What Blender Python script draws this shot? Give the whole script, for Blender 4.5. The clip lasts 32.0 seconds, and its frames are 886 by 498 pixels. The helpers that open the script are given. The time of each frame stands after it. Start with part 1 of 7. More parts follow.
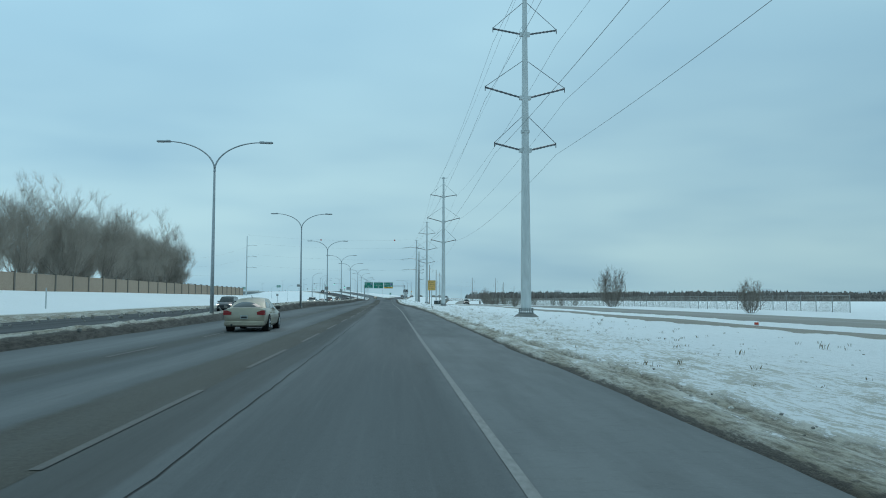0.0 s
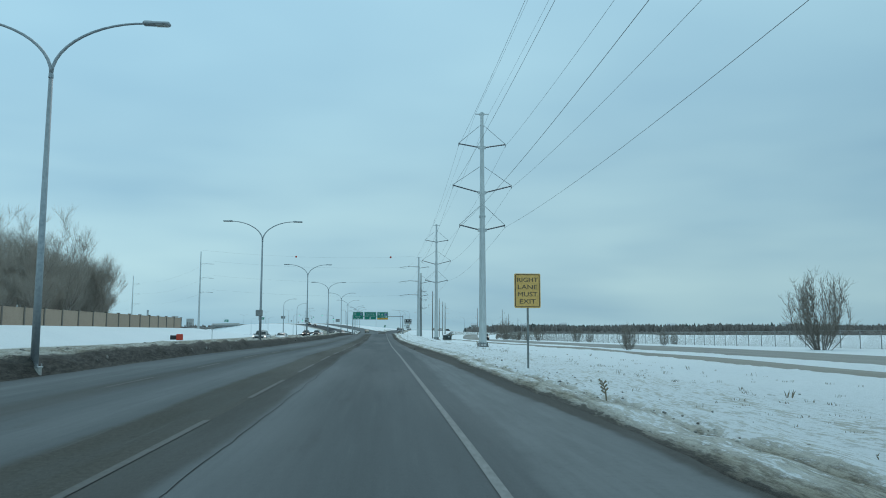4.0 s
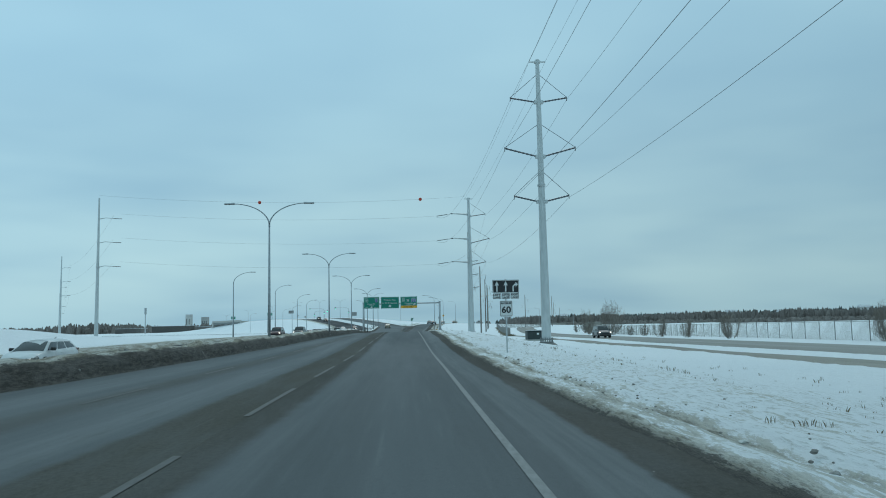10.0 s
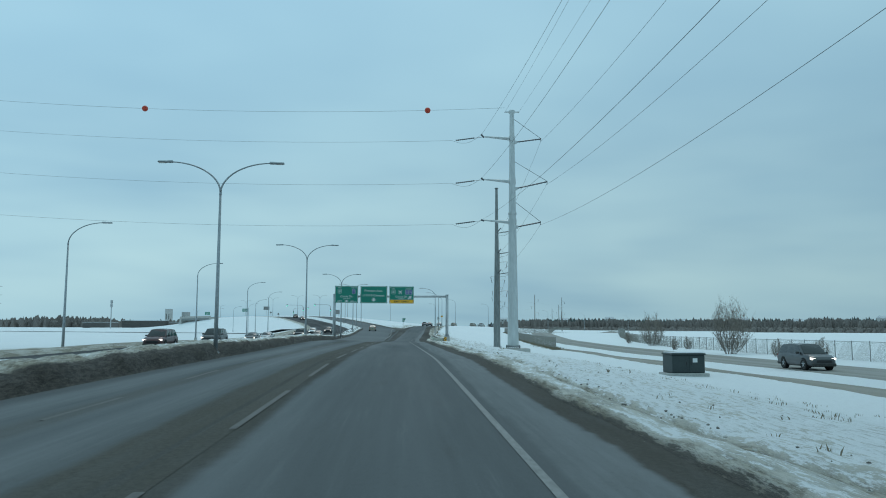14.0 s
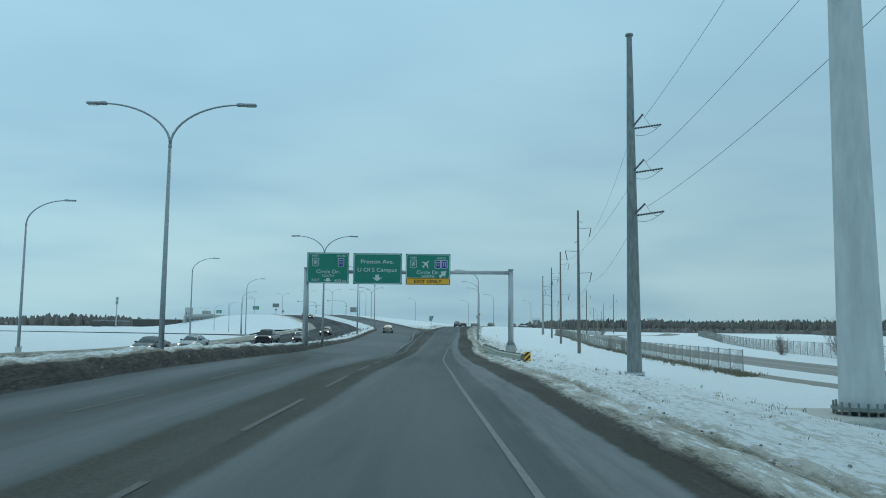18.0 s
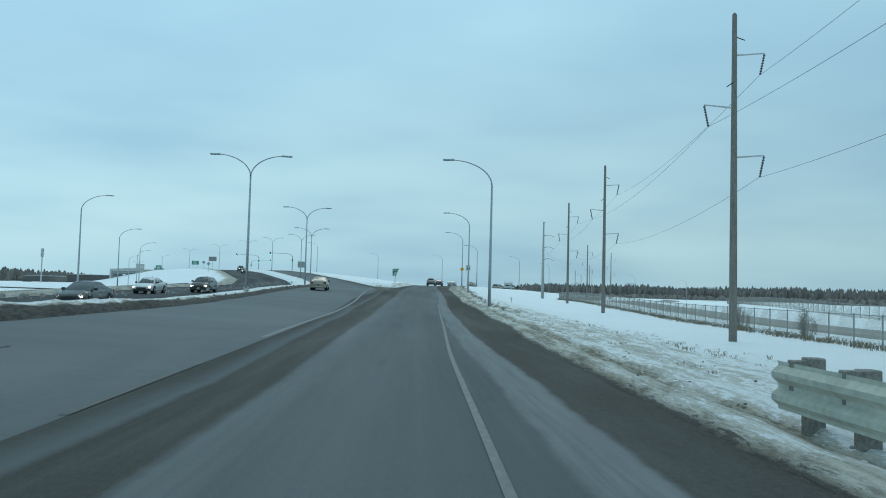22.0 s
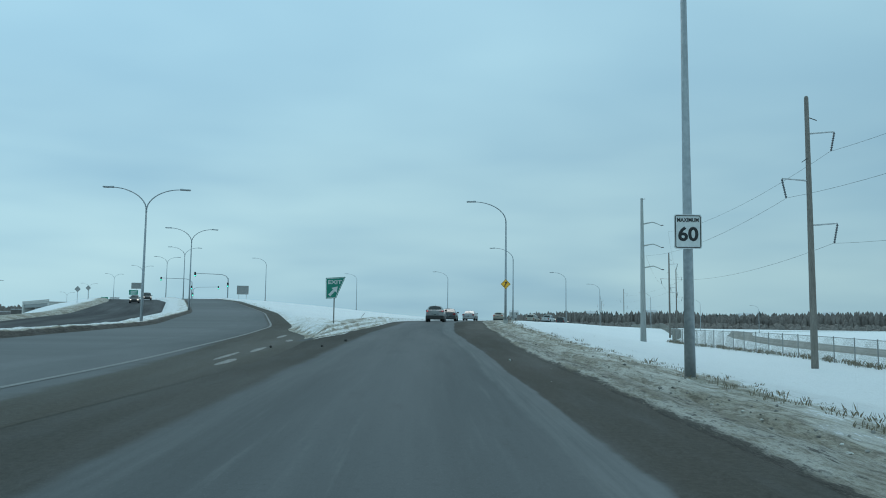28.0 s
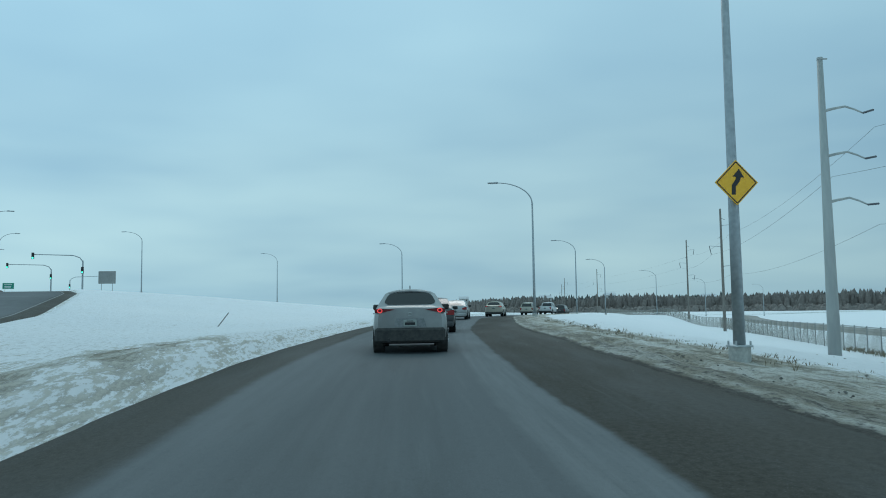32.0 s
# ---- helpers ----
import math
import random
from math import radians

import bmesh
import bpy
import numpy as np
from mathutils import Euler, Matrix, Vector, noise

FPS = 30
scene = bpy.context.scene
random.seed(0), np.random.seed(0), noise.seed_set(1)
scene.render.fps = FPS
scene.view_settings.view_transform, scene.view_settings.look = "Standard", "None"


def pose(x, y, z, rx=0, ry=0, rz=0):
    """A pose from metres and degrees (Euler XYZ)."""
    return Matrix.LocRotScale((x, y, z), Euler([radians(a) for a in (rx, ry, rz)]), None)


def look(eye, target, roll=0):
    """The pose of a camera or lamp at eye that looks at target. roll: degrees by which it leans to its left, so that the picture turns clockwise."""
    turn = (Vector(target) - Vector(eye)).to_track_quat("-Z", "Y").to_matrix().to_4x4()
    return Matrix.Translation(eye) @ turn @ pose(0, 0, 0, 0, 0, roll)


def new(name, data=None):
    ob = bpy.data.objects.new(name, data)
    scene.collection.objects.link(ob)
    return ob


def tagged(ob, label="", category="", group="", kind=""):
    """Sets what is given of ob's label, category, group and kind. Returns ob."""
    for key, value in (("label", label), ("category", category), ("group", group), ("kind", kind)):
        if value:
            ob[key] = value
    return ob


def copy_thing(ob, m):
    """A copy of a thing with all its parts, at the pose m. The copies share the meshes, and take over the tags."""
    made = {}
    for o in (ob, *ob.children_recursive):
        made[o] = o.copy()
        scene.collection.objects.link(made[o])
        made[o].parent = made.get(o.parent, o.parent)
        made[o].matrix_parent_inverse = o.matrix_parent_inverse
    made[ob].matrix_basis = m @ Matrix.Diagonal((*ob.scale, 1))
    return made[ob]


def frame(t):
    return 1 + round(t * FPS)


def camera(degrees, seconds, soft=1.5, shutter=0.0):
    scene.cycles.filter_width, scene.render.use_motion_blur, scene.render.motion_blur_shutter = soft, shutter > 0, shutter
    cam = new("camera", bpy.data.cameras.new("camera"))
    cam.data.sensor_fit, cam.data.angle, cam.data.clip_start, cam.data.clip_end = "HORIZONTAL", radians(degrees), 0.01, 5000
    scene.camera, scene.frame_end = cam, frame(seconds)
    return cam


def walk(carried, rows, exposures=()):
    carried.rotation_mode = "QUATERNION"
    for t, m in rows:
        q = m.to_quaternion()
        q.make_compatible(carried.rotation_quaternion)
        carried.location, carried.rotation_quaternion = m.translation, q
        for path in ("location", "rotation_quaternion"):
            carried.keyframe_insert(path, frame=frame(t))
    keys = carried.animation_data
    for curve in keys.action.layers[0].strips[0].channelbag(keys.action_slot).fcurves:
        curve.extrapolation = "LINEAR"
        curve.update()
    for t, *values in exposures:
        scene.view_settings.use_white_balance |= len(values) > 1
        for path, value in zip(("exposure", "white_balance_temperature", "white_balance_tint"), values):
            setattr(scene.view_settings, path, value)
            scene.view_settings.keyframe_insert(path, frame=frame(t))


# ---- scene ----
cam = camera(60.0, 32.0, 1.0)
PATH = [
    (0, (3.253, -17.915, 1.232), (3.36, -15.922, 1.361), 0.1),
    (0.5, (3.131, -9.551, 1.181), (3.243, -7.559, 1.316), 0.3),
    (1, (3.053, -1.405, 1.179), (3.163, 0.587, 1.324), 0.4),
    (1.5, (3.037, 6.902, 1.31), (3.146, 8.893, 1.458), 0.1),
    (2, (3.085, 14.77, 1.278), (3.191, 16.761, 1.436), 0.0),
    (2.5, (2.879, 22.96, 1.309), (2.999, 24.95, 1.476), -0.0),
    (4.5, (2.222, 57.031, 1.444), (2.338, 59.016, 1.665), 0.2),
    (5, (2.101, 65.584, 1.494), (2.197, 67.57, 1.713), 0.2),
    (5.5, (1.909, 74.1, 1.517), (1.992, 76.087, 1.727), -0.1),
    (6, (1.655, 82.372, 1.547), (1.724, 84.361, 1.748), -0.5),
    (6.5, (1.414, 90.668, 1.59), (1.476, 92.657, 1.786), -0.9),
    (7, (1.218, 98.993, 1.609), (1.28, 100.983, 1.801), -1.0),
    (7.5, (1.128, 106.541, 1.524), (1.186, 108.531, 1.717), -0.9),
    (8, (0.904, 114.828, 1.404), (0.97, 116.818, 1.597), -0.8),
    (8.5, (0.712, 123.023, 1.423), (0.781, 125.012, 1.617), -0.9),
    (9, (0.538, 131.367, 1.54), (0.607, 133.356, 1.734), -1.2),
    (9.5, (0.337, 139.317, 1.529), (0.403, 141.307, 1.725), -1.3),
    (10, (0.333, 146.625, 1.491), (0.391, 148.614, 1.689), -1.2),
    (10.5, (0.133, 154.565, 1.46), (0.189, 156.554, 1.66), -0.7),
    (11, (0.023, 162.215, 1.486), (0.082, 164.203, 1.693), -0.2),
    (11.5, (-0.158, 169.768, 1.533), (-0.089, 171.755, 1.747), 0.0),
    (12, (-0.341, 177.347, 1.502), (-0.271, 179.333, 1.722), 0.1),
    (12.5, (-0.42, 184.582, 1.544), (-0.349, 186.568, 1.762), 0.3),
    (13, (-0.565, 191.229, 1.58), (-0.494, 193.216, 1.792), 0.4),
    (13.5, (-0.783, 198.486, 1.814), (-0.706, 200.474, 2.016), 0.4),
    (15.5, (-1.493, 226.636, 2.467), (-1.418, 228.624, 2.667), -0.4),
    (16, (-1.345, 233.435, 2.298), (-1.294, 235.423, 2.506), 0.6),
    (16.5, (-1.405, 240.586, 2.196), (-1.373, 242.574, 2.412), 1.3),
    (17, (-1.539, 247.698, 2.251), (-1.52, 249.686, 2.466), 1.5),
    (17.5, (-1.743, 255.24, 2.154), (-1.727, 257.229, 2.369), 1.0),
    (18, (-1.736, 262.292, 2.071), (-1.727, 264.282, 2.273), 0.5),
    (18.5, (-2.112, 269.19, 2.071), (-2.091, 271.182, 2.253), -0.2),
    (19, (-1.898, 276.983, 1.944), (-1.873, 278.976, 2.103), -0.2),
    (19.5, (-1.911, 284.508, 1.858), (-1.87, 286.503, 1.992), 0.2),
    (20, (-2.037, 292.421, 1.79), (-1.984, 294.417, 1.905), 0.3),
    (20.5, (-2.084, 299.959, 1.607), (-2.023, 301.956, 1.713), 0.3),
    (21, (-2.126, 307.596, 1.495), (-2.053, 309.592, 1.595), 0.4),
    (21.5, (-2.178, 314.764, 1.433), (-2.092, 316.759, 1.531), 1.1),
    (22, (-1.91, 322.474, 1.213), (-1.814, 324.469, 1.321), 1.5),
    (22.5, (-1.936, 330.037, 1.301), (-1.818, 332.03, 1.412), 1.4),
    (23, (-1.94, 337.538, 1.363), (-1.8, 339.529, 1.481), 1.3),
    (23.5, (-1.858, 344.979, 1.177), (-1.707, 346.97, 1.288), 1.1),
    (24, (-1.716, 352.396, 1.22), (-1.554, 354.387, 1.31), 1.1),
    (24.5, (-1.442, 359.241, 1.323), (-1.275, 361.233, 1.402), 1.5),
    (25, (-0.981, 366.348, 1.259), (-0.821, 368.34, 1.34), 2.0),
    (25.5, (-0.696, 373.586, 1.385), (-0.547, 375.577, 1.487), 2.4),
    (26, (-0.519, 380.827, 1.584), (-0.39, 382.818, 1.716), 2.6),
    (26.5, (-0.228, 388.015, 1.714), (-0.123, 390.006, 1.878), 2.3),
    (28.5, (0.449, 415.872, 2.451), (0.569, 417.86, 2.636), 0.1),
    (29, (0.636, 422.752, 2.503), (0.78, 424.739, 2.686), -0.3),
    (29.5, (0.781, 429.756, 2.626), (0.943, 431.741, 2.813), -0.7),
    (30, (0.851, 436.274, 2.849), (1.021, 438.257, 3.042), -1.0),
    (30.5, (1.013, 442.856, 2.969), (1.187, 444.839, 3.159), -1.2),
    (31, (1.25, 449.509, 2.857), (1.437, 451.492, 3.04), -1.0),
    (31.5, (1.535, 456.148, 3.052), (1.744, 458.13, 3.22), -1.1),
    (32, (1.87, 463.006, 3.234), (2.122, 464.987, 3.386), -0.8),
]
# the camera's own exposure drifts a little
walk(cam, [(t, look(eye, target, roll)) for t, eye, target, roll in PATH],
     [(0, 0.01), (5, -0.02), (8, -0.07), (12, -0.09), (17, -0.09), (20, 0.03), (22, 0.10), (24, 0.04), (25, 0.08), (26.5, 0.03), (29, 0.0), (32, -0.01)])

# ---- light ----
world = bpy.data.worlds.new("overcast_sky")
scene.world = world
world.use_nodes = True
wn, wl = world.node_tree.nodes, world.node_tree.links
wn.clear()


def wnode(kind, **sets):
    n = wn.new(kind)
    for k, v in sets.items():
        n.inputs[k].default_value = v
    return n


w_out = wnode("ShaderNodeOutputWorld")
w_bg = wnode("ShaderNodeBackground", Strength=1.0)
w_sky = wn.new("ShaderNodeTexSky")
w_sky.sky_type, w_sky.sun_disc = "NISHITA", False
w_sky.sun_elevation, w_sky.sun_rotation = radians(47), radians(8)
w_sky.air_density, w_sky.dust_density = 1.0, 3.0
w_co = wn.new("ShaderNodeTexCoord")
w_sep = wn.new("ShaderNodeSeparateXYZ")
wl.new(w_co.outputs["Generated"], w_sep.inputs[0])
w_up = wn.new("ShaderNodeMath")
w_up.operation = "MAXIMUM"
wl.new(w_sep.outputs["Z"], w_up.inputs[0])
w_up.inputs[1].default_value = 0.0
w_den = wn.new("ShaderNodeMath")
w_den.operation = "ADD"
wl.new(w_up.outputs[0], w_den.inputs[0])
w_den.inputs[1].default_value = 0.16
w_div = wn.new("ShaderNodeVectorMath")
w_div.operation = "DIVIDE"
w_cmb = wn.new("ShaderNodeCombineXYZ")
for k in range(3):
    wl.new(w_den.outputs[0], w_cmb.inputs[k])
wl.new(w_co.outputs["Generated"], w_div.inputs[0])
wl.new(w_cmb.outputs[0], w_div.inputs[1])
w_map = wn.new("ShaderNodeMapping")
w_map.inputs["Scale"].default_value = (0.8, 1.0, 0.0)
wl.new(w_div.outputs[0], w_map.inputs["Vector"])
w_n1 = wnode("ShaderNodeTexNoise", Scale=0.75, Detail=3.5, Roughness=0.5)
wl.new(w_map.outputs[0], w_n1.inputs["Vector"])
w_ramp = wn.new("ShaderNodeValToRGB")
w_ramp.color_ramp.elements[0].position, w_ramp.color_ramp.elements[1].position = 0.32, 0.68
w_ramp.color_ramp.elements[0].color = (0.252, 0.465, 0.617, 1)
w_ramp.color_ramp.elements[1].color = (0.372, 0.620, 0.740, 1)
wl.new(w_n1.outputs["Fac"], w_ramp.inputs["Fac"])
# lighter, warmer band low over the horizon
w_hor = wn.new("ShaderNodeMapRange")
w_hor.inputs["From Min"].default_value, w_hor.inputs["From Max"].default_value = 0.02, 0.34
w_hor.inputs["To Min"].default_value, w_hor.inputs["To Max"].default_value = 0.92, 0.0
w_hor.interpolation_type = "SMOOTHSTEP"
wl.new(w_sep.outputs["Z"], w_hor.inputs["Value"])
w_hn = wn.new("ShaderNodeMath")
w_hn.operation = "MULTIPLY"
w_n2 = wnode("ShaderNodeTexNoise", Scale=2.2, Detail=3.0)
w_map2 = wn.new("ShaderNodeMapping")
w_map2.inputs["Scale"].default_value = (1.0, 1.0, 4.5)
wl.new(w_co.outputs["Generated"], w_map2.inputs["Vector"])
wl.new(w_map2.outputs[0], w_n2.inputs["Vector"])
w_nr = wn.new("ShaderNodeMapRange")
w_nr.inputs["From Min"].default_value, w_nr.inputs["From Max"].default_value = 0.35, 0.68
w_nr.inputs["To Min"].default_value, w_nr.inputs["To Max"].default_value = 0.22, 1.3
wl.new(w_n2.outputs["Fac"], w_nr.inputs["Value"])
wl.new(w_hor.outputs[0], w_hn.inputs[0])
wl.new(w_nr.outputs[0], w_hn.inputs[1])
w_mix = wn.new("ShaderNodeMix")
w_mix.data_type = "RGBA"
wl.new(w_hn.outputs[0], w_mix.inputs["Factor"])
wl.new(w_ramp.outputs["Color"], w_mix.inputs["A"])
w_mix.inputs["B"].default_value = (0.47, 0.722, 0.795, 1)
w_add = wn.new("ShaderNodeMix")
w_add.data_type, w_add.blend_type = "RGBA", "ADD"
w_add.inputs["Factor"].default_value = 0.0015
# the cloud is whiter overhead
w_top = wn.new("ShaderNodeMapRange")
w_top.inputs["From Min"].default_value, w_top.inputs["From Max"].default_value = 0.42, 0.85
wl.new(w_sep.outputs["Z"], w_top.inputs["Value"])
w_white = wn.new("ShaderNodeMix")
w_white.data_type = "RGBA"
wl.new(w_top.outputs[0], w_white.inputs["Factor"])
wl.new(w_mix.outputs["Result"], w_white.inputs["A"])
w_white.inputs["B"].default_value = (0.338, 0.56, 0.64, 1)
wl.new(w_white.outputs["Result"], w_add.inputs["A"])
wl.new(w_sky.outputs["Color"], w_add.inputs["B"])
w_side = wn.new("ShaderNodeMath")
w_side.operation = "MULTIPLY_ADD"
wl.new(w_sep.outputs["X"], w_side.inputs[0])
w_side.inputs[1].default_value, w_side.inputs[2].default_value = -0.20, 0.86
w_lift = wn.new("ShaderNodeMath")
w_lift.operation = "MULTIPLY_ADD"
wl.new(w_up.outputs[0], w_lift.inputs[0])
w_lift.inputs[1].default_value = 0.70
wl.new(w_side.outputs[0], w_lift.inputs[2])
w_cap = wn.new("ShaderNodeMath")
w_cap.operation = "MINIMUM"
wl.new(w_lift.outputs[0], w_cap.inputs[0])
w_cap.inputs[1].default_value = 1.18
w_vec = wn.new("ShaderNodeVectorMath")
w_vec.operation = "SCALE"
wl.new(w_add.outputs["Result"], w_vec.inputs[0])
wl.new(w_cap.outputs[0], w_vec.inputs["Scale"])
wl.new(w_vec.outputs[0], w_bg.inputs["Color"])
wl.new(w_bg.outputs[0], w_out.inputs[0])

sun = new("sun", bpy.data.lights.new("sun", "SUN"))
sun.data.energy, sun.data.angle, sun.data.color = 0.5, radians(30), (1.0, 0.97, 0.93)
sun.matrix_world = look((0, 0, 60), (-14, -100, 60 - 110))


# ---- materials ----
def surf(name, c1, c2, scale=3.0, rough=0.7, metal=0.0, bump=0.0, bscale=40.0, big=0.35, vary=0.0, spec=0.5, stretch=None):
    """A two-scale procedural surface: a fine grain and large stains between two colours, with relief."""
    m = bpy.data.materials.new(name)
    m.use_nodes = True
    n, l = m.node_tree.nodes, m.node_tree.links
    b = n["Principled BSDF"]
    co = n.new("ShaderNodeTexCoord")
    src = co.outputs["Object"]
    if stretch:
        mp = n.new("ShaderNodeMapping")
        mp.inputs["Scale"].default_value = stretch
        l.new(src, mp.inputs["Vector"])
        src = mp.outputs[0]
    fine, wide = n.new("ShaderNodeTexNoise"), n.new("ShaderNodeTexNoise")
    fine.inputs["Scale"].default_value, fine.inputs["Detail"].default_value = scale * 9, 4
    wide.inputs["Scale"].default_value, wide.inputs["Detail"].default_value = scale, 3
    for t in (fine, wide):
        l.new(src, t.inputs["Vector"])
    mx = n.new("ShaderNodeMix")
    mx.inputs["Factor"].default_value = 1 - big
    l.new(wide.outputs["Fac"], mx.inputs["A"])
    l.new(fine.outputs["Fac"], mx.inputs["B"])
    rp = n.new("ShaderNodeValToRGB")
    rp.color_ramp.elements[0].position, rp.color_ramp.elements[1].position = 0.36, 0.64
    rp.color_ramp.elements[0].color, rp.color_ramp.elements[1].color = (*c1, 1), (*c2, 1)
    l.new(mx.outputs["Result"], rp.inputs["Fac"])
    col = rp.outputs["Color"]
    if vary:
        oi, hsv = n.new("ShaderNodeObjectInfo"), n.new("ShaderNodeHueSaturation")
        mr = n.new("ShaderNodeMapRange")
        mr.inputs["To Min"].default_value, mr.inputs["To Max"].default_value = 1 - vary, 1 + vary
        l.new(oi.outputs["Random"], mr.inputs["Value"])
        l.new(mr.outputs[0], hsv.inputs["Value"])
        l.new(col, hsv.inputs["Color"])
        col = hsv.outputs["Color"]
    l.new(col, b.inputs["Base Color"])
    rr = n.new("ShaderNodeMapRange")
    rr.inputs["To Min"].default_value, rr.inputs["To Max"].default_value = max(rough - 0.12, 0.02), min(rough + 0.12, 1)
    l.new(wide.outputs["Fac"], rr.inputs["Value"])
    l.new(rr.outputs[0], b.inputs["Roughness"])
    b.inputs["Metallic"].default_value = metal
    b.inputs["Specular IOR Level"].default_value = spec
    if bump:
        bp, bn = n.new("ShaderNodeBump"), n.new("ShaderNodeTexNoise")
        bn.inputs["Scale"].default_value, bn.inputs["Detail"].default_value = bscale, 4
        l.new(src, bn.inputs["Vector"])
        bp.inputs["Strength"].default_value, bp.inputs["Distance"].default_value = 1.0, bump
        l.new(bn.outputs["Fac"], bp.inputs["Height"])
        l.new(bp.outputs[0], b.inputs["Normal"])
    return m


def gloss(name, c, rough=0.25, metal=0.0, coat=0.0, emit=None, power=0.0):
    m = bpy.data.materials.new(name)
    m.use_nodes = True
    b = m.node_tree.nodes["Principled BSDF"]
    b.inputs["Base Color"].default_value, b.inputs["Roughness"].default_value = (*c, 1), rough
    b.inputs["Metallic"].default_value, b.inputs["Coat Weight"].default_value = metal, coat
    if emit:
        b.inputs["Emission Color"].default_value, b.inputs["Emission Strength"].default_value = (*emit, 1), power
    return m


def nmix(n, l, fac, a, b, kind="MIX"):
    m = n.new("ShaderNodeMix")
    m.data_type, m.blend_type = "RGBA", kind
    for key, v in (("Factor", fac), ("A", a), ("B", b)):
        if hasattr(v, "is_linked"):
            l.new(v, m.inputs[key])
        elif key == "Factor":
            m.inputs[key].default_value = v
        else:
            m.inputs[key].default_value = (*v, 1)
    return m.outputs["Result"]


def nnoise(n, l, src, scale, detail=3.0, stretch=None, rough=0.55):
    if stretch:
        mp = n.new("ShaderNodeMapping")
        mp.inputs["Scale"].default_value = stretch
        l.new(src, mp.inputs["Vector"])
        src = mp.outputs[0]
    t = n.new("ShaderNodeTexNoise")
    t.inputs["Scale"].default_value, t.inputs["Detail"].default_value, t.inputs["Roughness"].default_value = scale, detail, rough
    l.new(src, t.inputs["Vector"])
    return t.outputs["Fac"]


def nramp(n, l, fac, p0, p1, v0=0.0, v1=1.0):
    r = n.new("ShaderNodeMapRange")
    r.interpolation_type = "SMOOTHSTEP"
    for key, v in (("From Min", p0), ("From Max", p1), ("To Min", v0), ("To Max", v1)):
        r.inputs[key].default_value = v
    l.new(fac, r.inputs["Value"])
    return r.outputs[0]


def nmath(n, l, op, a, b):
    m = n.new("ShaderNodeMath")
    m.operation, m.use_clamp = op, op != "SUBTRACT"
    for k, v in enumerate((a, b)):
        if hasattr(v, "is_linked"):
            l.new(v, m.inputs[k])
        else:
            m.inputs[k].default_value = v
    return m.outputs[0]


def snow_material():
    """Snow; the vertex layer "dirt" tells where ploughs and traffic have thrown sand and slush on it."""
    m = bpy.data.materials.new("snow")
    m.use_nodes = True
    n, l = m.node_tree.nodes, m.node_tree.links
    b = n["Principled BSDF"]
    pos = n.new("ShaderNodeNewGeometry").outputs["Position"]
    dirt = n.new("ShaderNodeAttribute")
    dirt.attribute_name = "dirt"
    patch = nnoise(n, l, pos, 1.1, 6, (1.5, 0.28, 1.0), 0.7)
    clump = nnoise(n, l, pos, 8.5, 6, (1.3, 0.26, 1.0), 0.75)
    grain = nnoise(n, l, pos, 45.0, 3)
    drift = nnoise(n, l, pos, 0.06, 4)
    clean = nmix(n, l, drift, (0.80, 0.83, 0.86), (0.90, 0.91, 0.92))
    # grey flecks: thin dirt, and small shadows between lumps painted into the snow
    clean = nmix(n, l, nmath(n, l, "MULTIPLY", nramp(n, l, clump, 0.49, 0.63, 0, 0.72), nramp(n, l, dirt.outputs["Fac"], 0.05, 0.26, 0.22, 1.0)), clean, (0.44, 0.445, 0.43))
    sand = nmix(n, l, nramp(n, l, clump, 0.36, 0.64), (0.13, 0.115, 0.085), (0.46, 0.425, 0.34))
    slush = nmix(n, l, nramp(n, l, clump, 0.36, 0.60), (0.30, 0.28, 0.235), (0.74, 0.73, 0.68))
    dirty = nmix(n, l, nmath(n, l, "MULTIPLY", nramp(n, l, patch, 0.40, 0.60), nramp(n, l, dirt.outputs["Fac"], 0.5, 0.75, 0.3, 1.0)), slush, sand)
    dirty = nmix(n, l, nmath(n, l, "MULTIPLY", grain, 0.3), dirty, (0.15, 0.135, 0.105))
    cover = nmath(n, l, "ADD", dirt.outputs["Fac"], nramp(n, l, clump, 0.3, 0.7, -0.28, 0.28))
    cover = nmath(n, l, "ADD", cover, nramp(n, l, patch, 0.3, 0.7, -0.20, 0.20))
    col = nmix(n, l, nramp(n, l, cover, 0.34, 0.60), clean, dirty)
    col = nmix(n, l, nramp(n, l, nmath(n, l, "SUBTRACT", dirt.outputs["Fac"], nramp(n, l, clump, 0.3, 0.7, 0.26, -0.26)), 0.92, 1.22, 0, 0.94), col, nmix(n, l, nramp(n, l, clump, 0.35, 0.65), (0.014, 0.0125, 0.011), (0.062, 0.056, 0.048)))
    l.new(col, b.inputs["Base Color"])
    b.inputs["Roughness"].default_value = 0.75
    b.inputs["Specular IOR Level"].default_value = 0.3
    bp = n.new("ShaderNodeBump")
    bp.inputs["Strength"].default_value, bp.inputs["Distance"].default_value = 1.0, 0.09
    l.new(nmath(n, l, "ADD", clump, nmath(n, l, "MULTIPLY", grain, 0.3)), bp.inputs["Height"])
    l.new(bp.outputs[0], b.inputs["Normal"])
    return m


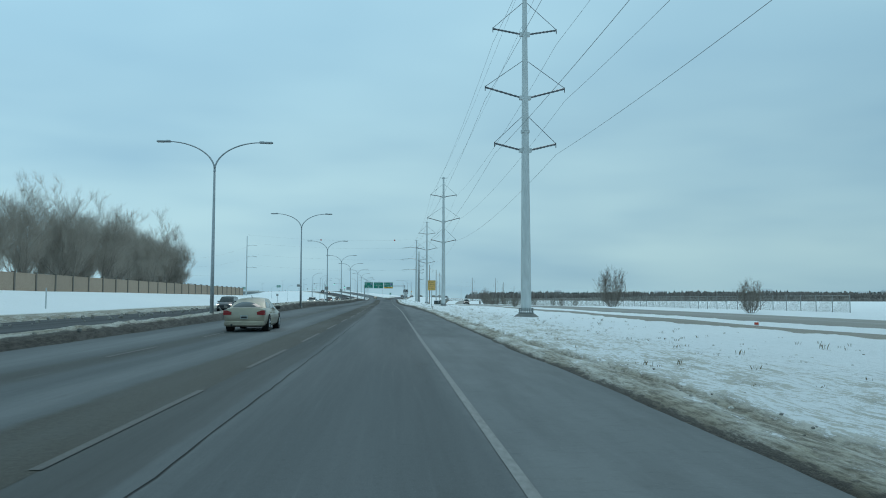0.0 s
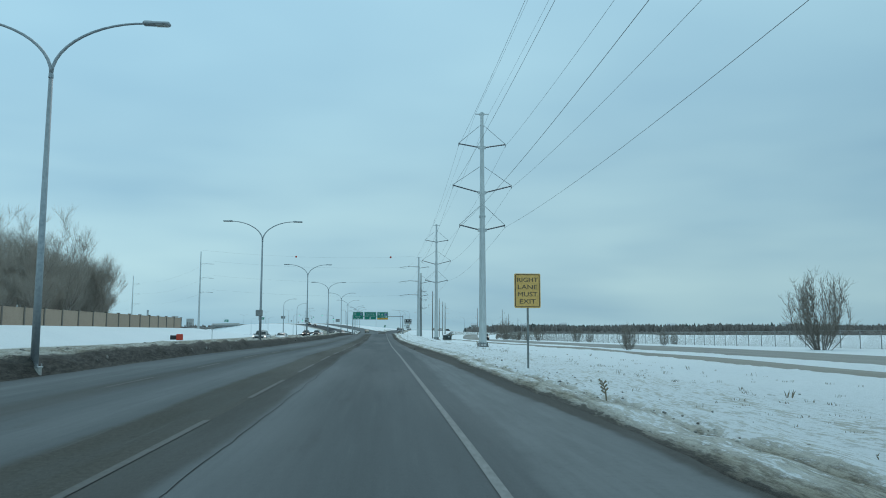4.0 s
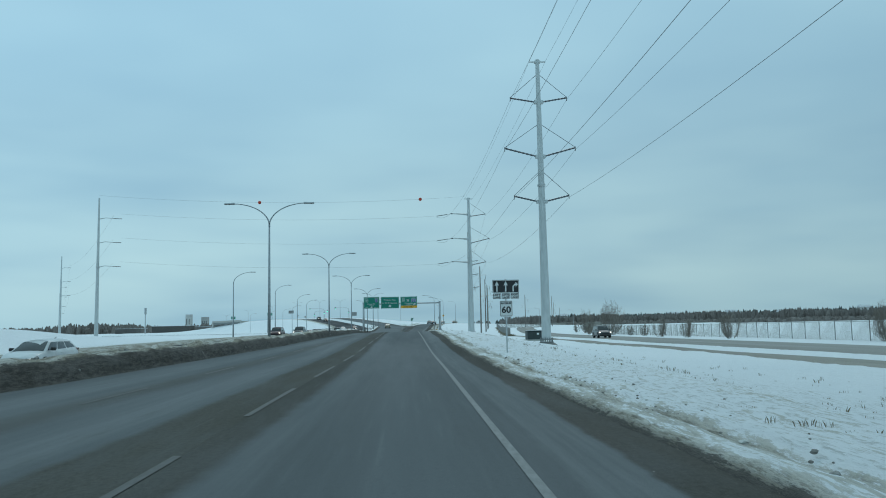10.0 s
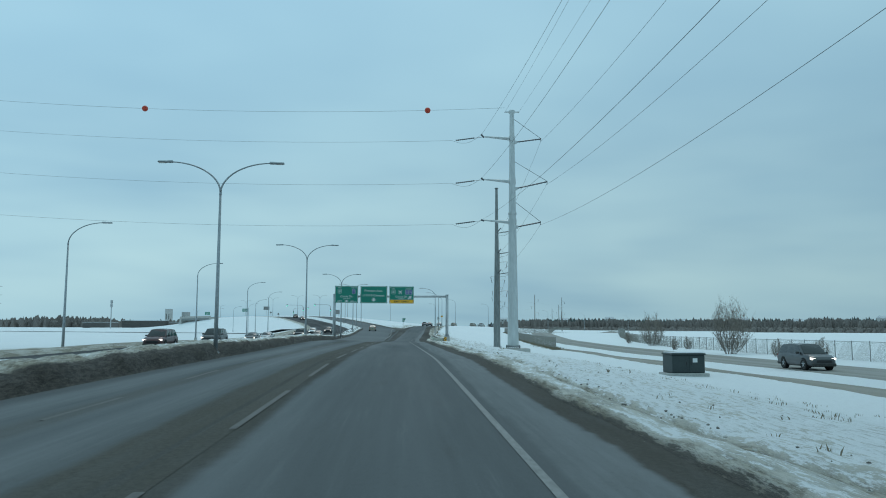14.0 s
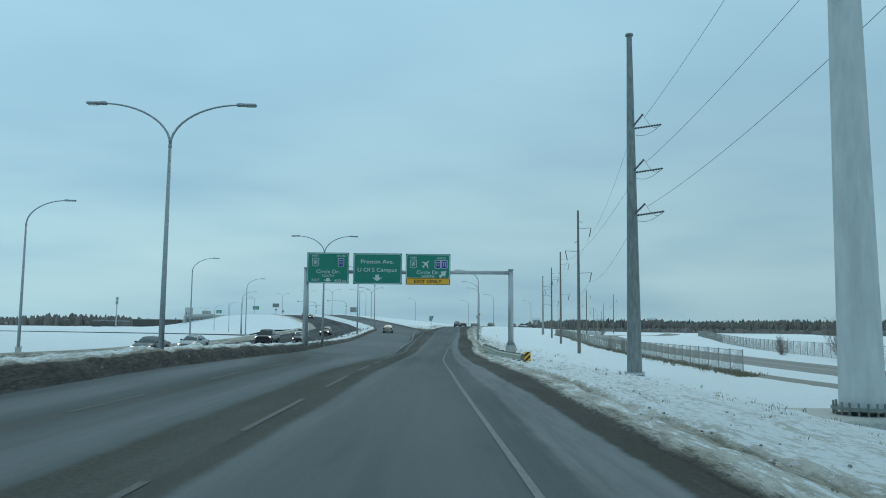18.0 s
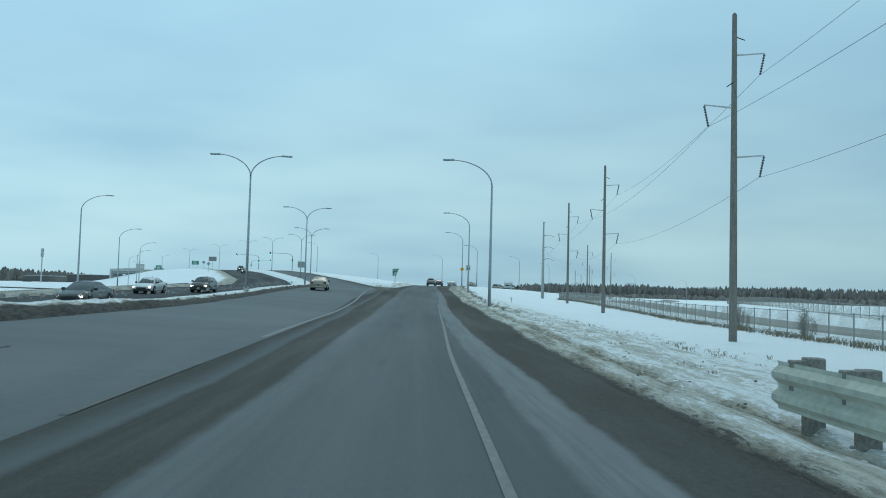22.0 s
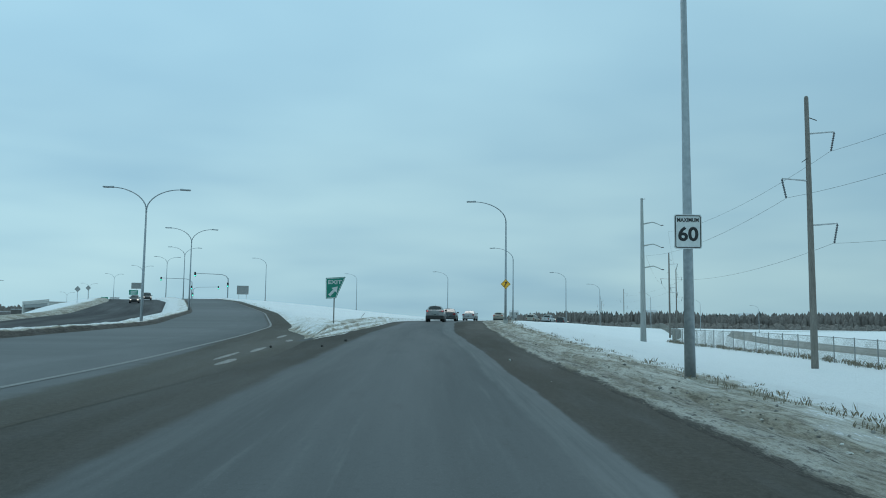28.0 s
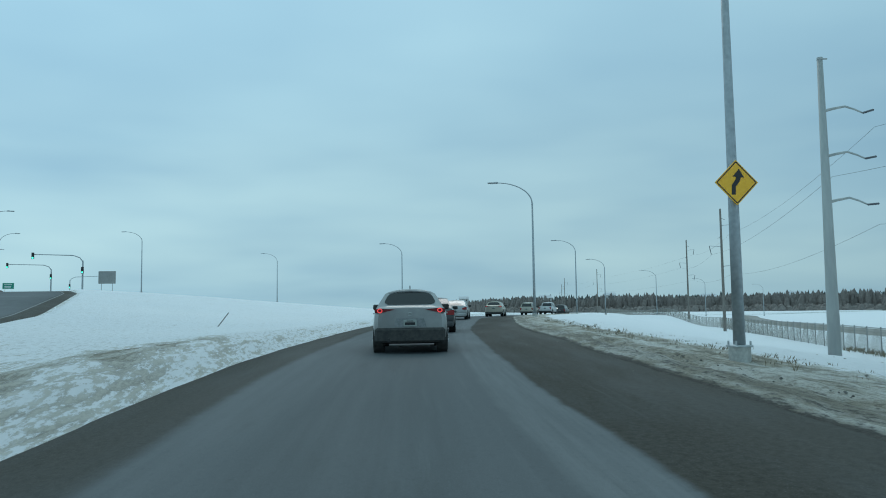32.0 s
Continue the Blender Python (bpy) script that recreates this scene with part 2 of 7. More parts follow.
def asphalt_material(name, dark, light, brown, pale=(), grimy=(), blotch=0.5):
    """Asphalt in UV metres (u across, v along). pale: salt-dried bands; grimy: wet sandy bands, both (from, to, amount, softness).
    The vertex layers "salted" and "sanded" say how strong the bands are along the road."""
    m = bpy.data.materials.new(name)
    m.use_nodes = True
    n, l = m.node_tree.nodes, m.node_tree.links
    b = n["Principled BSDF"]
    uv = n.new("ShaderNodeUVMap").outputs[0]
    sep = n.new("ShaderNodeSeparateXYZ")
    l.new(uv, sep.inputs[0])
    grain = nnoise(n, l, uv, 55, 4, None, 0.7)
    pebble = nnoise(n, l, uv, 14, 5, (1.0, 0.7, 1.0), 0.75)
    wide = nnoise(n, l, uv, 0.3, 4, (1.0, 0.10, 1.0))
    streak = nnoise(n, l, uv, 6.5, 5, (1.0, 0.030, 1.0), 0.62)
    broad = nnoise(n, l, uv, 0.55, 3, (1.0, 0.02, 1.0), 0.5)
    patch = nnoise(n, l, uv, 1.3, 5, (1.0, 0.16, 1.0), 0.68)

    def wander(scale, reach, own):
        k = n.new("ShaderNodeMath")
        k.operation = "MULTIPLY_ADD"
        l.new(nmath(n, l, "SUBTRACT", nnoise(n, l, uv, scale, 4, (0.35, 1.0, 1.0), 0.6), 0.5), k.inputs[0])
        k.inputs[1].default_value = reach
        l.new(own, k.inputs[2])
        return k.outputs[0]

    across = wander(1.4, 0.22, wander(0.07, 0.55, sep.outputs["X"]))

    def bands(rows):
        total = 0.0
        for lo, hi, amount, soft in rows:
            one = nmath(n, l, "MULTIPLY", nramp(n, l, across, lo - soft, lo + soft), nramp(n, l, across, hi - soft, hi + soft, 1.0, 0.0))
            total = nmath(n, l, "ADD", nmath(n, l, "MULTIPLY", one, amount), total)
        return total

    def layer(key):
        a = n.new("ShaderNodeAttribute")
        a.attribute_name = key
        return a.outputs["Fac"]

    base = nmix(n, l, nramp(n, l, broad, 0.3, 0.7), dark, light)
    base = nmix(n, l, nramp(n, l, streak, 0.35, 0.7, 0.0, 0.2), base, tuple(v * 1.2 for v in light))
    if grimy:
        wet = nmath(n, l, "MULTIPLY", nmath(n, l, "MULTIPLY", bands(grimy), layer("sanded")), nramp(n, l, patch, 0.25, 0.6, 0.72, 1.0))
        mud = nmix(n, l, nramp(n, l, pebble, 0.3, 0.7), tuple(v * 0.8 for v in brown), tuple(v * 1.35 for v in brown))
        base = nmix(n, l, wet, base, mud)
    if pale:
        dry = nmath(n, l, "MULTIPLY", nmath(n, l, "MULTIPLY", bands(pale), layer("salted")), nramp(n, l, streak, 0.34, 0.62, 0.6, 1.0))
        base = nmix(n, l, nmath(n, l, "MULTIPLY", dry, nramp(n, l, patch, 0.30, 0.62, 0.5, 1.0)), base, (0.25, 0.265, 0.27))
    base = nmix(n, l, nramp(n, l, patch, 0.56, 0.74, 0, blotch), base, tuple(v * 1.1 for v in brown))
    salt = nmath(n, l, "MULTIPLY", nramp(n, l, streak, 0.58, 0.74), nramp(n, l, wide, 0.45, 0.62, 0, 0.22))
    base = nmix(n, l, salt, base, (0.22, 0.23, 0.235))
    base = nmix(n, l, nramp(n, l, pebble, 0.50, 0.72, 0, 0.22), base, tuple(v * 0.55 for v in dark))
    base = nmix(n, l, nramp(n, l, grain, 0.55, 0.72, 0, 0.4), base, tuple(v * 2.0 for v in light))
    l.new(base, b.inputs["Base Color"])
    l.new(nramp(n, l, wide, 0.3, 0.7, 0.6, 0.9), b.inputs["Roughness"])
    b.inputs["Specular IOR Level"].default_value = 0.06
    bp = n.new("ShaderNodeBump")
    bp.inputs["Strength"].default_value, bp.inputs["Distance"].default_value = 0.6, 0.01
    l.new(nmath(n, l, "ADD", grain, nmath(n, l, "MULTIPLY", pebble, 0.6)), bp.inputs["Height"])
    l.new(bp.outputs[0], b.inputs["Normal"])
    return m


M_SNOW = snow_material()
M_ROAD = asphalt_material("wet_asphalt", (0.101, 0.109, 0.113), (0.135, 0.145, 0.151), (0.072, 0.067, 0.056),
                          [(1.9, 3.4, 0.35, 0.3), (6.0, 6.9, 0.35, 0.3)], [(0.5, 1.0, 0.5, 0.2), (4.1, 5.1, 0.55, 0.3), (7.25, 13.0, 0.95, 0.14)], 0.3)
# the lane's bands lie at set places; its UVs are stretched across to where each stretch of road has them
M_LANE = asphalt_material("exit_lane_asphalt", (0.099, 0.107, 0.111), (0.130, 0.140, 0.146), (0.057, 0.053, 0.045),
                          [(1.5, 2.42, 1.0, 0.10), (-1.98, -1.5, 0.4, 0.25)], [(-4.0, -2.0, 0.92, 0.13), (2.45, 6.5, 1.0, 0.07), (-12.0, -4.4, 0.85, 0.3)], 0.2)
M_FAR_ROAD = asphalt_material("far_asphalt", (0.05, 0.05, 0.052), (0.085, 0.088, 0.092), (0.07, 0.065, 0.055))
M_TRACK = asphalt_material("weedy_track", (0.24, 0.225, 0.195), (0.34, 0.32, 0.285), (0.20, 0.18, 0.145))
M_GRAVEL = asphalt_material("sanded_service_road", (0.25, 0.24, 0.22), (0.34, 0.33, 0.31), (0.27, 0.25, 0.215))
M_PAINT = surf("worn_road_paint", (0.135, 0.143, 0.143), (0.215, 0.225, 0.223), 1.6, 0.7, stretch=(1.0, 0.35, 1.0))
M_FADED = surf("faded_road_paint", (0.06, 0.06, 0.056), (0.094, 0.095, 0.09), 1.6, 0.7, stretch=(1.0, 0.35, 1.0))
M_GALV = surf("galvanised_steel", (0.42, 0.44, 0.45), (0.56, 0.58, 0.59), 1.2, 0.5, 0.55, vary=0.05)
M_LAMP = surf("lamp_pole_steel", (0.30, 0.33, 0.35), (0.42, 0.45, 0.47), 1.0, 0.5, 0.45)
M_TOWER = surf("pylon_steel", (0.47, 0.50, 0.50), (0.60, 0.63, 0.63), 0.35, 0.5, 0.35, stretch=(1, 1, 0.3))
M_WEATHER = surf("weathered_steel", (0.17, 0.185, 0.185), (0.29, 0.305, 0.30), 0.8, 0.6, 0.4, stretch=(1, 1, 0.2))
M_WOOD = surf("weathered_pole_wood", (0.13, 0.115, 0.10), (0.26, 0.235, 0.21), 1.5, 0.85, bump=0.004, bscale=30, stretch=(4, 4, 0.25))
M_CONC = surf("concrete", (0.36, 0.35, 0.33), (0.52, 0.51, 0.48), 1.8, 0.85, bump=0.003)
M_INSUL = gloss("insulator_grey", (0.09, 0.10, 0.115), 0.35)
M_WIRE = gloss("conductor", (0.10, 0.105, 0.11), 0.45, 0.5)
M_DARK = gloss("dark_metal", (0.04, 0.04, 0.042), 0.5, 0.5)
M_GREEN = surf("green_sign_sheeting", (0.006, 0.215, 0.150), (0.010, 0.25, 0.178), 0.8, 0.4)
M_WHITE = surf("white_sheeting", (0.64, 0.66, 0.65), (0.74, 0.76, 0.75), 1.5, 0.45)
M_YELLOW = surf("yellow_sheeting", (0.96, 0.46, 0.025), (1.0, 0.52, 0.035), 1.5, 0.45)
M_DIRTYEL = surf("grimy_yellow_sheeting", (0.74, 0.42, 0.12), (0.88, 0.53, 0.17), 1.4, 0.6)
M_BLACK = gloss("sign_black", (0.02, 0.02, 0.022), 0.5)
M_SIGNBACK = surf("sign_back", (0.26, 0.26, 0.255), (0.36, 0.36, 0.35), 1.5, 0.55, 0.5)
M_BLUE = gloss("shield_blue", (0.03, 0.05, 0.28), 0.45)
M_RED = gloss("red_plastic", (0.55, 0.05, 0.02), 0.5)
M_PANEL = surf("tan_fence_panel", (0.36, 0.262, 0.195), (0.44, 0.33, 0.25), 0.7, 0.8, bump=0.004, bscale=18, vary=0.06)
M_POSTD = surf("dark_fence_post", (0.14, 0.12, 0.10), (0.20, 0.175, 0.15), 1.5, 0.8)
M_BARK = surf("bark", (0.17, 0.145, 0.125), (0.28, 0.245, 0.215), 2.0, 0.9)
M_TWIG = surf("bare_twigs", (0.30, 0.26, 0.22), (0.47, 0.41, 0.355), 2.0, 0.9)
M_SCRUB = surf("dark_scrub_twigs", (0.16, 0.135, 0.11), (0.28, 0.24, 0.20), 2.0, 0.9)
M_FENCE = surf("weathered_fence_wire", (0.20, 0.185, 0.155), (0.30, 0.28, 0.24), 1.5, 0.7, 0.1)
M_STRAW = surf("dead_weed", (0.16, 0.13, 0.09), (0.30, 0.25, 0.17), 5.0, 0.9)
M_CONIFER = surf("far_conifers", (0.06, 0.072, 0.068), (0.11, 0.125, 0.115), 0.03, 0.95)
M_WOODS = surf("far_bare_woods", (0.15, 0.13, 0.118), (0.25, 0.22, 0.20), 0.12, 0.95)


# ---- mesh helpers ----
def part(name, bm, material, parent=None, label="", smooth=False):
    me = bpy.data.meshes.new(name)
    bm.to_mesh(me)
    bm.free()
    me.materials.append(material)
    if smooth:
        me.shade_smooth()
    ob = new(name, me)
    if parent:
        ob.parent = parent
    return tagged(ob, label)


def thing(name, x, y, z, label, category, group="", turn=0.0):
    ob = new(name)
    ob.matrix_world = pose(x, y, z, 0, 0, turn)
    ob.empty_display_size = 0.2
    return tagged(ob, label, category, group)


def box(bm, x0, x1, y0, y1, z0, z1, bevel=0.0):
    r = bmesh.ops.create_cube(bm, size=1.0)
    vs = r["verts"]
    for v in vs:
        v.co = Vector(((x0 + x1) / 2 + v.co.x * (x1 - x0), (y0 + y1) / 2 + v.co.y * (y1 - y0), (z0 + z1) / 2 + v.co.z * (z1 - z0)))
    if bevel:
        es = list({e for v in vs for e in v.link_edges})
        bmesh.ops.bevel(bm, geom=es, offset=bevel, segments=1, affect="EDGES")
    return bm


def tube(bm, pts, radii, n=8, caps=True):
    pts = [Vector(p) for p in pts]
    if not hasattr(radii, "__len__"):
        radii = [radii] * len(pts)
    rings, side = [], None
    for i, p in enumerate(pts):
        d = (pts[min(i + 1, len(pts) - 1)] - pts[max(i - 1, 0)]).normalized()
        if side is None:
            side = d.orthogonal().normalized()
        side = (side - d * side.dot(d)).normalized()
        up = d.cross(side)
        rings.append([bm.verts.new(p + radii[i] * (math.cos(a) * side + math.sin(a) * up)) for a in (2 * math.pi * k / n for k in range(n))])
    for a, b in zip(rings, rings[1:]):
        for k in range(n):
            bm.faces.new((a[k], a[(k + 1) % n], b[(k + 1) % n], b[k]))
    if caps:
        bm.faces.new(rings[0][::-1])
        bm.faces.new(rings[-1])
    return bm


def plate(bm, outline, y0, y1):
    """A flat plate in the xz plane between y0 (front) and y1."""
    a = [bm.verts.new((x, y0, z)) for x, z in outline]
    b = [bm.verts.new((x, y1, z)) for x, z in outline]
    bm.faces.new(a)
    bm.faces.new(b[::-1])
    for k in range(len(a)):
        j = (k + 1) % len(a)
        bm.faces.new((a[j], a[k], b[k], b[j]))
    return bm


def rounded(x0, x1, z0, z1, r, n=4):
    out = []
    for cx, cz, a0 in ((x1 - r, z1 - r, 0), (x0 + r, z1 - r, 90), (x0 + r, z0 + r, 180), (x1 - r, z0 + r, 270)):
        for k in range(n + 1):
            a = radians(a0 + 90 * k / n)
            out.append((cx + r * math.cos(a), cz + r * math.sin(a)))
    return out


def frame_bm(x0, x1, z0, z1, w, y0, y1, r=0.12):
    bm = bmesh.new()
    o, i = rounded(x0, x1, z0, z1, r), rounded(x0 + w, x1 - w, z0 + w, z1 - w, max(r - w, 0.01))
    vo, vi = [bm.verts.new((x, y0, z)) for x, z in o], [bm.verts.new((x, y0, z)) for x, z in i]
    for k in range(len(o)):
        j = (k + 1) % len(o)
        bm.faces.new((vo[k], vo[j], vi[j], vi[k]))
    r2 = bmesh.ops.extrude_face_region(bm, geom=bm.faces[:])
    for v in r2["geom"]:
        if isinstance(v, bmesh.types.BMVert):
            v.co.y = y1
    bmesh.ops.recalc_face_normals(bm, faces=bm.faces[:])
    return bm


def lettering(words, size, material, parent, x, y, z, align="CENTER", bold=0.0, width=0.0):
    """Raised letters in the xz plane, facing -y."""
    cu = bpy.data.curves.new("lettering", "FONT")
    cu.body, cu.size, cu.align_x, cu.align_y = words, size, align, "CENTER"
    cu.extrude, cu.offset, cu.resolution_u = 0.004, bold, 3
    tmp = bpy.data.objects.new("tmp", cu)
    scene.collection.objects.link(tmp)
    me = bpy.data.meshes.new_from_object(tmp.evaluated_get(bpy.context.evaluated_depsgraph_get()))
    bpy.data.objects.remove(tmp)
    me.transform(pose(0, 0, 0, 90, 0, 0))
    if width:
        xs = [v.co.x for v in me.vertices]
        k = width / max(max(xs) - min(xs), 0.01)
        me.transform(Matrix.Diagonal((k, 1, 1, 1)))
    me.materials.clear()
    me.materials.append(material)
    ob = new("lettering", me)
    ob.parent = parent
    ob.location = (x, y, z)
    return ob


# ---- the plan: roads and land ----
def curve_of(pairs, soft):
    """A smooth function through knots: dense linear interpolation, then a moving average."""
    ys = np.arange(-300.0, 2600.0, 1.0)
    v = np.interp(ys, [p[0] for p in pairs], [p[1] for p in pairs])
    k = np.hanning(2 * soft + 1)
    v = np.convolve(np.pad(v, soft, mode="edge"), k / k.sum(), mode="valid")
    return lambda y: np.interp(y, ys, v)


drive_x = curve_of([(-300, 7.2), (-18, 3.25), (57, 2.2), (125, 0.65), (200, -0.78), (262, -1.74), (308, -2.13), (338, -1.95), (366, -1.0), (395, 0.0),
                    (430, 0.8), (456, 1.55), (480, 3.4), (500, 6.0), (524, 10.8), (545, 17.0), (572, 28.8), (607, 45.5), (650, 75), (690, 108), (725, 150), (900, 420), (1100, 800), (2600, 3000)], 9)
lane_z = curve_of([(-300, -0.4), (-18, -0.22), (10, -0.2), (57, 0.0), (90, 0.12), (125, 0.0), (155, 0.02), (185, 0.12), (205, 0.5), (235, 0.86), (262, 0.63),
                   (292, 0.35), (308, 0.05), (325, -0.2), (352, -0.2), (366, -0.18), (381, 0.13), (398, 0.55), (416, 1.0), (430, 1.2), (456, 1.65), (480, 2.15),
                   (523, 2.35), (572, 2.0), (607, 1.3), (660, 0.2), (725, -1.0), (2600, -1.0)], 7)
lamp_x = curve_of([(-300, -3.8), (-18, -8.2), (57, -9.0), (119, -10.2), (164, -11.2), (208, -11.8), (262, -12.9), (330, -13.9), (385, -14.75), (429, -15.9),
                   (470, -20.0), (510, -27.6), (568, -44.5), (610, -60), (660, -84), (720, -118), (800, -168), (900, -238), (1100, -380), (2600, -1500)], 9)
main_z = curve_of([(-300, -0.4), (-18, -0.22), (10, -0.2), (57, 0.0), (90, 0.12), (125, 0.0), (155, 0.02), (185, 0.06), (205, 0.1), (235, 0.3), (262, 0.33),
                   (292, 0.42), (308, 0.22), (325, 0.0), (352, 0.04), (366, 0.08), (381, 0.38), (398, 0.74), (416, 1.1), (432, 1.25), (470, 1.7), (510, 3.0),
                   (568, 5.7), (600, 6.9), (640, 7.6), (700, 7.3), (730, 6.4), (780, 3.4), (840, 0.8), (920, -0.5), (2600, -1.5)], 7)
field_z = curve_of([(-300, -0.2), (120, -0.2), (180, -0.6), (240, -0.85), (310, -1.2), (350, -1.35), (400, -1.35), (440, -0.75), (470, -0.3), (515, -0.3), (570, -0.9), (650, -1.5), (2600, -2.5)], 20)
left_z = curve_of([(-300, 2.0), (230, 2.1), (258, 0.6), (300, -0.3), (2600, -1.0)], 10)
gore_l = lambda y: lamp_x(y) + 8.5 + 4.9 * smooth01((y - 385) / 60) - 1.5 * smooth01((y - 446) / 16)
gore_r = lambda y: np.maximum(gore_l(y), drive_x(y) - 4.1 + 0.4 * smooth01((y - 452) / 15) - 0.8 * np.clip((450 - y) / 8, 0, 1) - 4.0 * np.clip((443 - y) / 5, 0, 1))
edge_r = lambda y: (drive_x(y) + 3.4 - 0.5 * smooth01((y - 110) / 70) + 0.35 * smooth01((y - 270) / 30) + 0.35 * smooth01((y - 335) / 20) - 0.5 * smooth01((y - 370) / 18)
                    + 0.3 * smooth01((y - 405) / 20) + 0.75 * smooth01((y - 432) / 25))


def main_top(x, y):
    """The carriageway's surface: its own height at the median, the exit lane's where they join."""
    join = 1 - smooth01((y - 425) / 20)
    return main_z(y) + (lane_z(y) - main_z(y)) * join * smooth01((x - lamp_x(y) - 1.2) / 7.3)


service_x = curve_of([(-300, 29.5), (60, 29.5), (160, 28.6), (245, 28.8), (300, 29.6), (330, 30.8), (374, 34.2), (409, 37), (450, 41), (480, 45), (507, 51), (540, 63), (593, 84), (640, 103), (720, 140), (2600, 1500)], 14)


def smooth01(t):
    t = np.clip(t, 0.0, 1.0)
    return t * t * (3 - 2 * t)


def land(x, y):
    """Height of the ground at x, y."""
    lx, gl, gr, er = lamp_x(y), gore_l(y), gore_r(y), edge_r(y)
    zm, zl, zf, zw = main_z(y), lane_z(y), field_z(y), left_z(y)
    far = lx - 15.5
    if x < far:
        foot = 10.0 + max(0.0, zm) * 3.0
        k = smooth01((far - x) / foot)
        rise = smooth01((far - 5 - x) / 11.0)
        return (zm + (-0.55 - zm) * k if zw < 0.4 else zm) * (1 - rise * (zw > 0.4)) + (zw * rise if zw > 0.4 else 0)
    if x < gl:
        return zm
    if x < gr:
        t = (x - gl) / max(gr - gl, 0.01)
        dip = 0.5 * math.sin(math.pi * t) * min((gr - gl) / 25.0, 1.2)
        return zm + (zl - zm) * smooth01(t) - dip
    if x < er:
        return zl
    d = x - er
    k = smooth01((d - 1.5) / (9.5 + 2.0 * max(zl - zf, 0) + 7.0 * smooth01((y - 430) / 50)))
    return zl + (zf - zl) * k


def grid_mesh(name, rows, material, layer=None, uvs=None):
    """A sheet from rows of points, with an optional float layer and UVs, one value for each point."""
    nr, nc = len(rows), len(rows[0])
    co = np.array(rows, float).reshape(-1, 3)
    a = (np.arange(nr - 1)[:, None] * nc + np.arange(nc - 1)[None]).ravel()
    faces = np.stack([a, a + 1, a + nc + 1, a + nc], 1)
    me = bpy.data.meshes.new(name)
    me.from_pydata(co.tolist(), [], faces.tolist())
    if layer is not None:
        me.attributes.new("dirt", "FLOAT", "POINT").data.foreach_set("value", np.array(layer, np.float32).ravel())
    if uvs is not None:
        u = me.uv_layers.new(name="UVMap")
        u.data.foreach_set("uv", np.array(uvs, np.float32).reshape(-1, 2)[faces.ravel()].ravel())
    me.materials.append(material)
    me.shade_smooth()
    return new(name, me)


